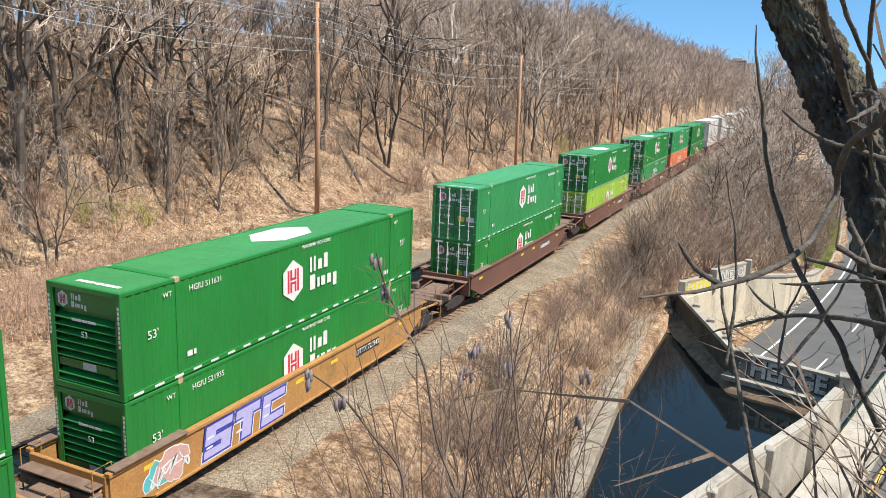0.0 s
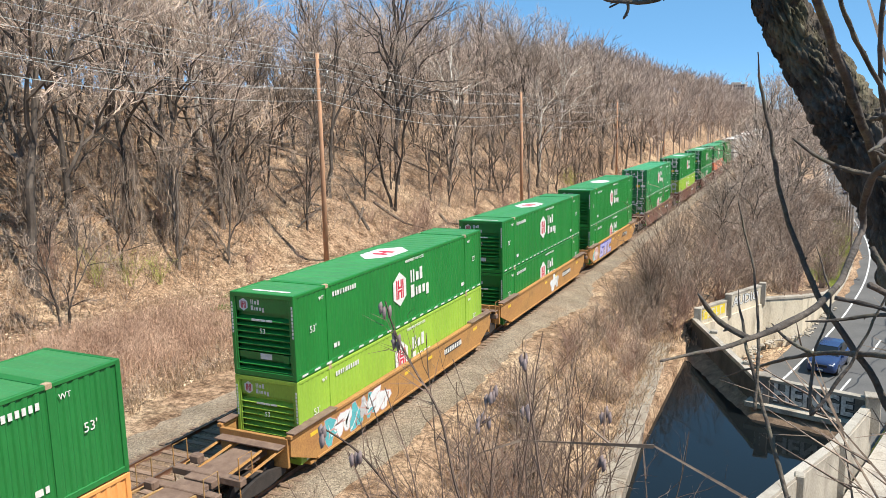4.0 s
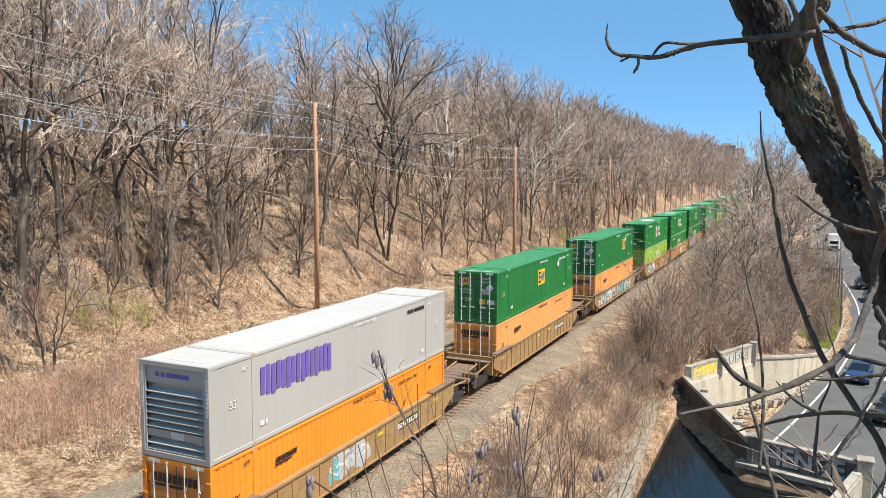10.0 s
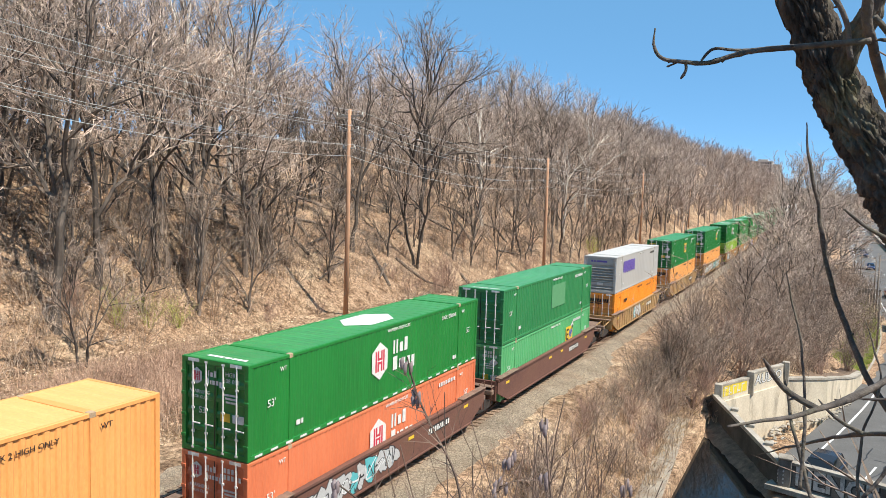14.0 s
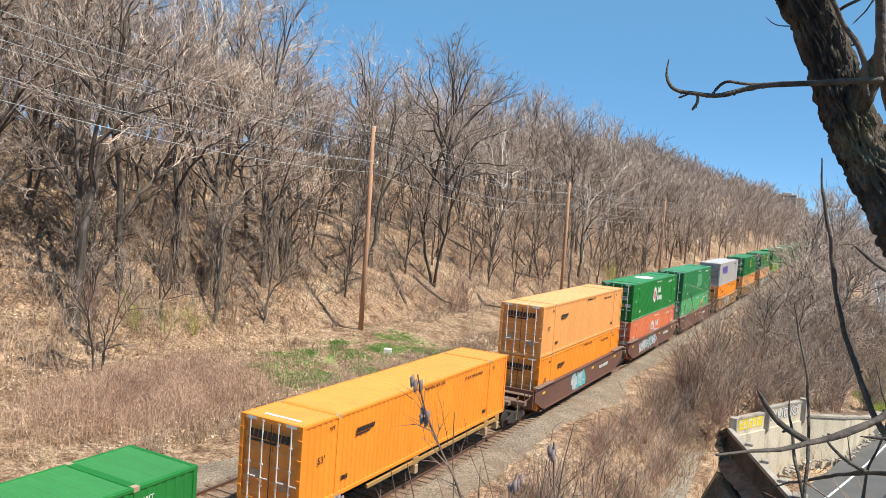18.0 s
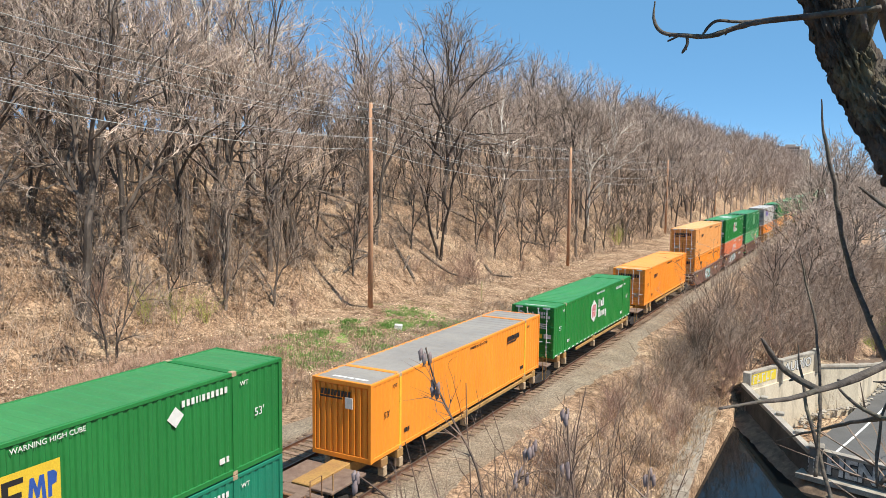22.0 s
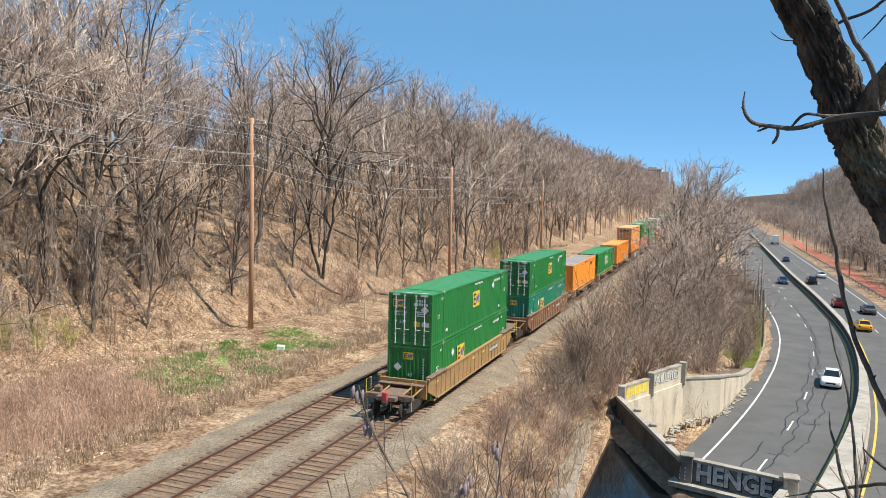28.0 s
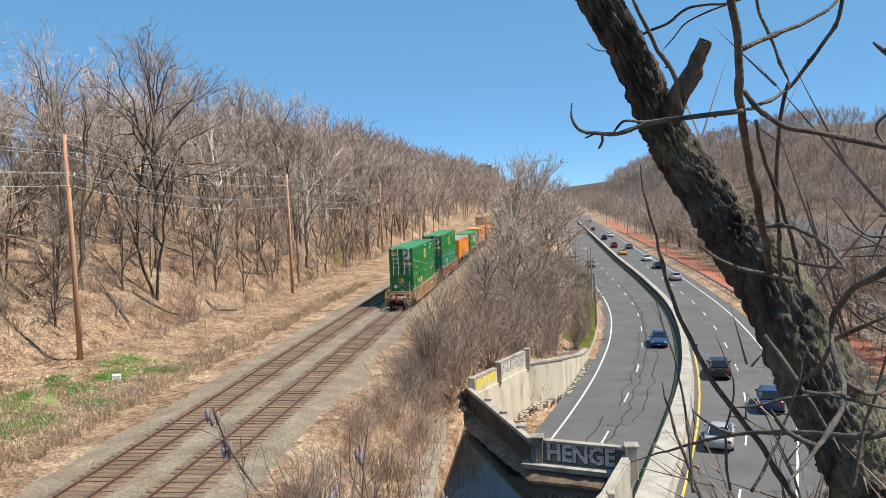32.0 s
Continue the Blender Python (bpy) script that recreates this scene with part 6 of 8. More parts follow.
def make_tree(seed, h, bark=None, twig=None, label="", name="bare_tree", **kw):
    t, c = tree_geo(seed, h, **kw)
    ob = thing(name, label or "leafless grey-brown deciduous tree on a leaf-littered slope", "tree", "bare trees of the woods")
    part("trunk", t, bark or M_BARK, ob)
    part("crown", c, twig or M_TWIG, ob)
    return ob


def shrub_geo(seed, h, stems=16, spread=0.5, dense=1.0, thick=1.0):
    r = random.Random(seed)
    g = Geo()
    for _ in range(stems):
        a, e = r.uniform(0, 6.28), r.uniform(0.05, spread)
        p = (r.uniform(-0.35, 0.35), r.uniform(-0.35, 0.35), -0.15)
        L1 = h * r.uniform(0.6, 1.1)
        st = bend(r, p, (math.cos(a) * e, math.sin(a) * e, 1), L1, 5, 0.24, 0.0)
        r0 = (0.0055 * h + 0.006 * r.random()) * thick
        g.tube(st, [r0 * (1 - 0.8 * j / 5) for j in range(6)], 3, cap=False)
        n = round(7 * dense)
        for j in range(n):
            t = 0.2 + 0.8 * (j + r.random()) / n
            m = min(4, int(t * 5))
            p2 = st[m].lerp(st[m + 1], t * 5 - m)
            d2 = side_way(r, st[m + 1] - st[m], r.uniform(0.4, 0.9))
            L2 = L1 * r.uniform(0.15, 0.35)
            p3 = p2 + d2 * L2
            g.spike(p2, p3, r0 * 0.5)
            for _ in range(2):
                p4 = p2.lerp(p3, r.uniform(0.25, 0.9))
                g.spike(p4, p4 + side_way(r, d2, r.uniform(0.4, 0.9)) * L2 * r.uniform(0.3, 0.6), r0 * 0.32)
    return g


def spin(x, y, z, s=1.0, tilt=3):
    return pose(x, y, z, rnd(-tilt, tilt), rnd(-tilt, tilt), rnd(0, 360)) @ Matrix.Diagonal((s, s, s, 1))


def put_copy(ob, x, y, s):
    c = copy_thing(ob, spin(x, y, ground_z(x, y) - 0.05))
    c.scale = (s, s, s)
    return c


def build_woods():
    random.seed(11)
    kinds = [make_tree(100 + i, h, limbs=l, low=lo, dense=d, wide=w) for i, (h, l, lo, d, w) in enumerate(((20, 5, 0.2, 0.9, 0.36), (23, 5, 0.28, 0.9, 0.32), (17, 5, 0.14, 0.9, 0.4), (21, 4, 0.26, 1.0, 0.3), (14, 4, 0.12, 0.9, 0.38)))]
    kinds.append(make_tree(120, 17, limbs=3, low=0.28, multi=2, wide=0.26, dense=0.8))
    spots = [(-26.8, 35.3), (-24.7, 30.6), (-24.9, 47.5), (-30.5, 53.5), (-33.0, 61.0), (-22.9, 71.3), (-29.5, 46.0), (-33.5, 38.0), (-31.0, 70.0), (-25.5, 63.5), (-24.0, 88.0)]
    tries = 0
    while len(spots) < 185 and tries < 30000:
        tries += 1
        y = 10 + 215 * random.random() ** 1.1
        depth = 60 * random.random() ** 1.05
        x = -22.5 - 2.5 * smoothstep(60, 30, y) - depth
        if y > 75:
            x += 4.0 * smoothstep(75, 110, y)
        if math.degrees(math.atan2(16 - x, y)) > 62:
            continue
        gap = 4.6 if depth < 14 else 4.2
        if -31 < x and 50 < y < 92:
            continue
        if any((x - a) ** 2 + (y - b) ** 2 < gap * gap for a, b in spots):
            continue
        spots.append((x, y))
    r = random.Random(14)
    while len(spots) < 214:
        x, y = -28 - 30 * r.random(), 14 + 44 * r.random()
        if all((x - a) ** 2 + (y - b) ** 2 > 7 for a, b in spots):
            spots.append((x, y))
    for i, (x, y) in enumerate(spots):
        k = kinds[i % len(kinds)] if random.random() < 0.75 else random.choice(kinds)
        s = rnd(0.8, 1.08) * (1 + 0.3 * noise.noise((x * 0.035, y * 0.035, 7))) * (1.0 - 0.19 * smoothstep(48, 60, y) + 0.2 * smoothstep(95, 130, y))
        if i < len(kinds):
            kinds[i].matrix_basis = spin(x, y, ground_z(x, y) - 0.05)
        else:
            put_copy(k, x, y, s)
    # thin young trees under and before them
    young = [make_tree(170 + i, h, M_DARK if i == 1 else None, M_TWIG_DARK, label="thin young leafless tree in the undergrowth", name="young_tree", limbs=l, low=0.08, dense=0.75, wide=w, multi=m) for i, (h, l, w, m) in enumerate(((8, 4, 0.34, 1), (7, 3, 0.24, 2), (10, 4, 0.26, 1)))]
    near = [(-22.5, 45.0), (-20.5, 29.0), (-23.5, 41.0), (-24.5, 37.0), (-25.5, 52.0), (-24.6, 59.0)]
    while len(near) < 96:
        y = 26 + 150 * random.random() ** 1.2
        near.append((-21.5 - 2.5 * smoothstep(60, 30, y) + 3.0 * smoothstep(80, 110, y) - 24 * random.random() ** 1.2, y))
    for i, (x, y) in enumerate(near):
        if i < 3:
            young[i].matrix_basis = spin(x, y, ground_z(x, y) - 0.05)
        else:
            put_copy(random.choice(young), x, y, rnd(0.7, 1.15))
    # the great dark tree, and a dark forked one
    oak = make_tree(131, 24, M_DARK, M_TWIG_DARK, "large dark leafless tree with a wide spreading crown", limbs=10, low=0.26, dense=1.3, wide=0.37, lean=0.03)
    oak.matrix_basis = spin(-26.4, 79, ground_z(-26.4, 79) - 0.2, tilt=0)
    fork = make_tree(133, 12, M_DARK, M_BARK, "dark forked leafless tree on the leaf-littered slope", limbs=3, low=0.2, dense=0.8, multi=2, wide=0.3)
    fork.matrix_basis = spin(-26.4, 55.6, ground_z(-26.4, 55.6))
    vine = make_tree(181, 17, None, None, "leafless tree whose trunk is hung with dry vines", name="vine_covered_tree", limbs=5, low=0.3, dense=0.9, wide=0.3)
    r = random.Random(18)
    g = Geo()
    for _ in range(900):
        a, z = r.uniform(0, 6.28), 8.0 * r.random() ** 1.3
        w = (0.3 + 0.55 * (1 - z / 8)) * r.uniform(0.6, 1.15)
        p = Vector((math.cos(a) * w, math.sin(a) * w, z))
        sliver(g, r, p, p + Vector((r.gauss(0, 0.25), r.gauss(0, 0.25), -r.uniform(0.5, 1.8))), 0.022)
    part("vines", g, M_TWIG_DARK, vine, "shaggy dry brown vines")
    vine.matrix_basis = spin(-25.4, 42.8, ground_z(-25.4, 42.8) - 0.1)
    for x, y, s in ((-26.6, 40.2, 1.05), (-25.3, 48.8, 0.8), (-24.6, 50.0, 0.7), (-27.5, 33.0, 0.9)):
        put_copy(vine, x, y, s)
    beech = make_tree(183, 15, None, None, "young tree that keeps its dry tan leaves", limbs=5, low=0.2, dense=0.8, wide=0.33)
    g = Geo()
    tips = tree_geo(183, 15, limbs=5, low=0.2, dense=0.8, wide=0.33)[1].v
    for p in r.sample(tips, 700):
        c, n = Vector(p), Vector((r.uniform(-1, 1), r.uniform(-1, 1), r.uniform(-1, 1))).normalized()
        u = n.orthogonal().normalized() * 0.07
        g.add([tuple(c - u), tuple(c + u), tuple(c + n * 0.16)], [(0, 1, 2)])
    part("dry_leaves", g, M_LEAF, beech, "clinging dry tan leaves")
    beech.matrix_basis = spin(-28.5, 44.5, ground_z(-28.5, 44.5))
    put_copy(beech, -29.5, 50.5, 1.0)
    put_copy(oak, -27.0, 128, 0.85)
    put_copy(oak, -40.0, 40, 0.95)
    # pale sycamores
    syc = make_tree(140, 18, M_SYC, M_TWIG, "leafless sycamore with pale mottled bark on the slope", limbs=5, low=0.3, lean=0.2, dense=0.7)
    syc.matrix_basis = spin(-27.9, 100, ground_z(-27.9, 100))
    for x, y, s in ((-28.0, 150, 1.15), (-41.5, 57.5, 1.25), (-24.0, 125, 0.9), (-37.0, 59, 1.1)):
        put_copy(syc, x, y, s)
    # strip between the rails and the parkway
    mid = [make_tree(150 + i, h, limbs=6 if m == 1 else 4, low=0.1, dense=1.0, multi=m, wide=0.46, label="leafless round-crowned tree between the railway and the road") for i, (h, m) in enumerate(((13, 1), (10.5, 2), (14.5, 1)))]
    first = [(10.0, 112), (13.5, 92), (15.0, 138)]
    for k, (x, y) in zip(mid, first):
        k.matrix_basis = spin(x, y, ground_z(x, y))
    for x, y, s in ((8.5, 132, 1.1), (13.0, 146, 1.2), (16.5, 118, 0.75), (12.0, 156, 1.1), (18, 156, 0.95), (9.0, 97, 0.65), (15.0, 178, 1.15), (9.5, 192, 1.15), (18.5, 200, 1.05), (13.5, 225, 1.15), (17.5, 255, 1.15), (8, 168, 0.85), (10.5, 250, 1.15), (16, 290, 1.2), (19.5, 330, 1.2), (12, 330, 1.2), (8.0, 215, 1.0), (17.5, 100, 0.5), (15.5, 88, 0.5), (11.5, 84, 0.55), (9.5, 76, 0.5), (13.5, 104, 0.7), (12.5, 126, 0.85)):
        put_copy(random.choice(mid), x, y, s * 1.18)
    # trees along the river side of the parkway
    riv = [make_tree(160 + i, h, limbs=4, low=0.2, dense=0.8, multi=m, wide=0.36, label="leafless brown tree between the road and the river") for i, (h, m) in enumerate(((9, 1), (11, 2)))]
    spots = [(47.5, 92), (48.5, 104)]
    r = random.Random(9)
    while len(spots) < 66:
        y = 58 + 190 * r.random() ** 1.15
        spots.append((R_(y) + 8.5 + 6.5 * r.random() + (3 if y > 90 else 0), y))
    for i, (x, y) in enumerate(spots):
        if i < 2:
            riv[i].matrix_basis = spin(x, y, ground_z(x, y))
        else:
            put_copy(riv[i % 2], x, y, rnd(0.7, 1.2))
    # far woods, beyond picking apart
    g = Geo()
    r = random.Random(5)
    variants = [far_tree_geo(200 + i, 16, 22) for i in range(5)]
    light = [far_tree_geo(210 + i, 16, 14) for i in range(4)]

    def far(x, y, s, kinds):
        v = r.choice(kinds)
        a = r.uniform(0, 6.28)
        ca, sa, z = math.cos(a) * s, math.sin(a) * s, ground_z(x, y) - 0.2
        o = len(g.v)
        g.v.extend([(x + p[0] * ca - p[1] * sa, y + p[0] * sa + p[1] * ca, z + p[2] * s) for p in v.v])
        g.f.extend([tuple(i + o for i in f) for f in v.f])

    for _ in range(760):
        x, y = -18 - 100 * r.random() ** 1.2, 195 + 565 * r.random() ** 1.25
        far(x, y, r.uniform(0.8, 1.3) * (1 + 0.45 * noise.noise((x * 0.03, y * 0.022, 3))), variants)
    for _ in range(150):
        far(-60 - 45 * r.random(), 20 + 190 * r.random(), r.uniform(0.75, 1.15), variants)
    for _ in range(420):
        y = 440 + 480 * r.random()
        far(R_(y) + 18 + 150 * r.random() ** 1.3, y, r.uniform(0.8, 1.15), light)
    for _ in range(190):
        y = 240 + 480 * r.random()
        far(R_(y) + 9 + 22 * r.random() ** 1.5, y, r.uniform(0.5, 0.95), light)
    for _ in range(330):
        y = 75 + 230 * r.random()
        far(R_(y) + 11 + 14 * r.random(), y, r.uniform(0.42, 0.8), light)
    for _ in range(1250):
        y = 130 + 600 * r.random()
        far(RIVER_FAR(y) + 2 + 135 * r.random(), y, r.uniform(0.7, 1.15), light)
    for _ in range(450):
        y = 650 + 700 * r.random()
        far(RIVER_FAR(y) + 230 * r.random() ** 1.2, y, r.uniform(0.8, 1.25), light)
    for _ in range(230):
        far(-16 + 36 * r.random(), 350 + 500 * r.random(), r.uniform(0.55, 0.95), light)
    for _ in range(260):
        far(-100 + 260 * r.random(), 760 + 420 * r.random(), r.uniform(0.9, 1.3), light)
    solid("far_woods", g, M_TWIG_FAR, "distant leafless grey-brown woods on the hills", "woods", kind="stuff")
    # pines on the far hill
    for x, y, top in ((186, 1100, 72), (196, 1090, 75), (206, 1100, 77), (217, 1110, 74), (228, 1100, 73)):
        h = top - ground_z(x, y)
        ob = thing("pine_tree", "dark green pine standing above the bare woods", "tree", "pines on the far hill", at=pose(x, y, ground_z(x, y)))
        part("trunk", Geo().tube([(0, 0, -1), (0, 0, h)], [0.35, 0.08], 6), M_BARK, ob)
        c = Geo()
        for k in range(46):
            z = h * (0.42 + 0.58 * k / 46)
            for _ in range(5):
                a, w = r.uniform(0, 6.28), (h - z) * 0.36 + 1.2
                q = Vector((math.cos(a) * w, math.sin(a) * w, z + r.uniform(-0.3, 0.5)))
                for _ in range(5):
                    s = Vector((0, 0, z)).lerp(q, r.uniform(0.3, 1))
                    sliver(c, r, s, s + Vector((r.uniform(-1, 1), r.uniform(-1, 1), r.uniform(-0.1, 0.7))) * 1.6, 0.5)
        part("crown", c, M_PINE, ob)


build_woods()


def build_shrubs():
    random.seed(21)
    protos = []
    for i, (h, st, sp, m) in enumerate(((3.4, 20, 0.6, M_SHRUB), (4.4, 22, 0.55, M_SHRUB), (2.4, 17, 0.75, M_SHRUB_RED), (3.6, 19, 0.6, M_SHRUB_RED), (5.4, 20, 0.5, M_SHRUB))):
        ob = solid("bare_shrub", shrub_geo(300 + i, h, st, sp, 1.5), m, "tangled leafless brown shrub on the bank", "shrub", "shrubs on the bank")
        protos.append(ob)
    used = []

    def put(x, y, s, kinds=None):
        k = random.choice(kinds or protos)
        if k.name not in used:
            used.append(k.name)
            k.matrix_basis = spin(x, y, ground_z(x, y))
        else:
            put_copy(k, x, y, s)

    # thicket between rails and road
    n = 0
    while n < 215:
        y = 54 + 110 * random.random() ** 1.2
        hi = (wall_x(y) - 0.8) if y < 80 else L_(y) - 2.6
        x = rnd(5.4, hi)
        if y < 60 and x > 9.5:
            continue
        put(x, y, rnd(0.75, 1.25))
        n += 1
    # canal bank
    for _ in range(44):
        y = 20 + 34 * random.random()
        x = rnd(4.6, 7.6)
        put(x, y, rnd(0.4, 0.95), protos[:4])
    # foot of the wooded slope
    for _ in range(66):
        y = 28 + 150 * random.random()
        x = -20 - 3.0 * smoothstep(60, 30, y) - rnd(-1.0, 7)
        put(x, y, rnd(0.35, 0.9), protos[2:4] + protos[:1])
    for x, y in ((-19.0, 69), (-19.8, 71.5), (-18.2, 70.5), (-20.5, 68)):
        put(x, y, rnd(1.0, 1.25), protos[2:4])
    for x, y in ((-23.6, 36.5), (-23.0, 38.8), (-24.2, 34.6)):
        bud = solid("budding_shrub", shrub_geo(330 + int(y), 2.6, 14, 0.6), M_BUD, "shrub with yellow-green spring buds on the slope", "shrub", "budding shrubs", at=spin(x, y, ground_z(x, y)))
    solid("budding_shrub", shrub_geo(341, 4.0, 18, 0.6), M_BUD, "shrub with yellow-green spring buds beside the railway", "shrub", "budding shrubs", at=spin(-19.5, 128, ground_z(-19.5, 128)))
    for x, y in ((21.6, 118), (21.4, 127), (21.2, 109), (20.6, 99), (20.4, 122), (20.2, 113)):
        solid("budding_shrub", shrub_geo(350 + y, 2.6, 18, 0.8, 1.6), M_BUD, "shrub with yellow-green spring buds beside the road", "shrub", "budding shrubs", at=spin(x, y, ground_z(x, y)))
    # brush over the slopes, too fine to pick apart
    r = random.Random(61)
    g = Geo()

    def brush(count, where, lo, hi, n):
        for _ in range(count):
            x, y = where()
            z = ground_z(x, y) - 0.05
            hh = r.uniform(lo, hi)
            for _ in range(n):
                p = Vector((x + r.gauss(0, 0.35), y + r.gauss(0, 0.35), z))
                d = Vector((r.gauss(0, 0.4), r.gauss(0, 0.4), 1))
                q = p + d * hh * r.uniform(0.5, 1.1)
                sliver(g, r, p, q, 0.018)
                for _ in range(3):
                    s = p.lerp(q, r.uniform(0.3, 0.95))
                    sliver(g, r, s, s + side_way(r, d, r.uniform(0.4, 1.0)) * hh * r.uniform(0.15, 0.4), 0.013)

    brush(1200, lambda: (-21 - 40 * r.random() ** 1.2, 24 + 170 * r.random() ** 1.2), 0.5, 2.6, 8)
    brush(450, lambda: (-22 - 22 * r.random() ** 1.2, 18 + 40 * r.random()), 1.2, 4.2, 9)
    brush(520, lambda: (-22 - 32 * r.random() ** 1.3, 20 + 130 * r.random()), 2.0, 5.0, 5)
    brush(260, lambda: (-9.6 - 3.0 * r.random(), 22 + 42 * r.random()), 0.25, 0.8, 12)
    brush(50, lambda: (7.2 + 1.2 * r.random(), 16 + 36 * r.random()), 0.2, 0.8, 7)
    brush(800, lambda: (-21 - 30 * r.random(), 82 + 140 * r.random()), 1.5, 5.0, 7)
    brush(900, lambda: (-17 - 6 * r.random(), 60 + 120 * r.random()), 0.3, 1.4, 7)
    brush(230, lambda: (4.8 + 4.2 * r.random(), 14 + 44 * r.random()), 0.4, 1.6, 8)
    brush(520, lambda: (r.uniform(5.0, 15.0), 62 + 150 * r.random() ** 1.3), 0.8, 3.4, 9)
    brush(130, lambda: (lambda k: (10.2 + 4.4 * k + r.uniform(-1.0, -0.3), 53.5 - 11 * k + r.uniform(-0.5, 0.3)))(r.random()), 0.2, 0.9, 8)
    brush(260, lambda: (R_(100) + 7 + 14 * r.random(), 64 + 150 * r.random()), 0.6, 2.6, 8)
    solid("dry_brush", g, M_BRUSH, "tangle of dry leafless brush over the slopes", "brush", kind="stuff")
    # stand of tall reddish dead weeds beside the ballast
    g = Geo()
    for _ in range(11000):
        x, y = -14.8 + r.gauss(0, 2.0), 28.5 + r.gauss(0, 3.6)
        if x > -10.5:
            continue
        p = Vector((x, y, ground_z(x, y) - 0.05))
        q = p + Vector((r.gauss(0, 0.16), r.gauss(0, 0.16), r.uniform(0.5, 1.35)))
        sliver(g, r, p, q, 0.011)
        for _ in range(2):
            c = p.lerp(q, r.uniform(0.4, 0.95))
            sliver(g, r, c, c + Vector((r.gauss(0, 0.12), r.gauss(0, 0.12), r.uniform(0.08, 0.25))), 0.012)
    solid("dead_weeds", g, mat("reddish_dead_weeds", (0.62, 0.43, 0.31), (0.33, 0.20, 0.135), 0.5, 8, 0.95, 0, 0.0, island=0.35), "dense stand of reddish-brown dead weeds", "weeds", kind="stuff")
    # dead grass in tufts, and green weeds
    r = random.Random(31)

    def tufts(count, where, h, n, spread, g):
        for _ in range(count):
            x, y = where()
            z = ground_z(x, y) - 0.03
            for _ in range(n):
                a, e = r.uniform(0, 6.28), r.uniform(0.1, spread)
                hh = h * r.uniform(0.5, 1.2)
                bx, by = x + r.uniform(-0.25, 0.25), y + r.uniform(-0.25, 0.25)
                dx, dy = math.cos(a) * e * hh, math.sin(a) * e * hh
                w = 0.012 + 0.01 * r.random()
                g.add([(bx - w, by, z), (bx + w, by, z), (bx + dx, by + dy, z + hh)], [(0, 1, 2)])

    g = Geo()
    tufts(700, lambda: (-9.2 - abs(r.gauss(0, 1.3)), 22 + 85 * r.random()), 0.5, 14, 0.7, g)
    tufts(330, lambda: (-12 - 9 * r.random(), 20 + 26 * r.random()), 0.5, 12, 0.6, g)
    tufts(1300, lambda: (-11 - 12 * r.random(), 30 + 70 * r.random()), 0.14, 8, 1.6, g)
    tufts(1300, lambda: (4.6 + 4.4 * r.random(), 18 + 60 * r.random()), 0.45, 9, 1.0, g)
    solid("dead_grass", g, M_STRAW, "tufts of dead brown grass along the railway", "grass", kind="stuff")
    g = Geo()

    def verge():
        y = 84 + 70 * r.random()
        return L_(y) - 2.0 - 2.8 * r.random(), y

    tufts(2300, verge, 0.5, 10, 0.9, g)
    solid("verge_grass", g, mat("spring_grass", (0.40, 0.47, 0.10), (0.24, 0.32, 0.06), 0.6, 10, 0.9, 0, 0.0, island=0.35), "yellow-green spring grass on the road verge", "grass", kind="stuff")
    g = Geo()
    for _ in range(34000):
        x, y = -9.5 - 26 * r.random() ** 1.1, 22 + 85 * r.random() ** 1.2
        z, s, a = ground_z(x, y) + 0.03, r.uniform(0.05, 0.11), r.uniform(0, 6.28)
        g.add([(x + s * math.cos(a + k * 2.09), y + s * math.sin(a + k * 2.09), z + r.uniform(-0.02, 0.08)) for k in range(3)], [(0, 1, 2)])
    solid("fallen_leaves", g, M_LEAF, "dry tan and brown fallen leaves on the slope", "leaves", kind="stuff")
    g = Geo()
    cl = [(r.uniform(-17.5, -11.5), r.uniform(36, 54), r.uniform(0.3, 0.9)) for _ in range(30)]

    def weedy():
        x, y, s = r.choice(cl)
        return x + r.gauss(0, s), y + r.gauss(0, s)

    tufts(1900, weedy, 0.2, 9, 1.6, g)
    solid("green_weeds", g, M_WEED, "patches of low green weeds", "weeds", kind="stuff")


build_shrubs()

# ---------------------------------------------------------------- poles and wires
M_POLE = mat("treated_pole", (0.56, 0.31, 0.18), (0.36, 0.20, 0.12), 1.5, 20, 0.9, 0, 0.3, stretch=(1, 1, 0.1))
M_WIRE = plain("wire_grey", (0.52, 0.55, 0.53), 0.45, 0.2)
M_ARM = mat("grey_crossarm", (0.42, 0.38, 0.33), (0.30, 0.27, 0.23), 3, 20, 0.9, 0, 0.2)
POLES = [(-18.1, 51.5, 1.0, 16.0), (-16.6, 94.5, 0.0, 15.0), (-18.8, 160.0, 0.2, 14.5), (-20.9, 232.0, 0.2, 14.0), (-18.5, 8.0, 1.2, 19.1)]


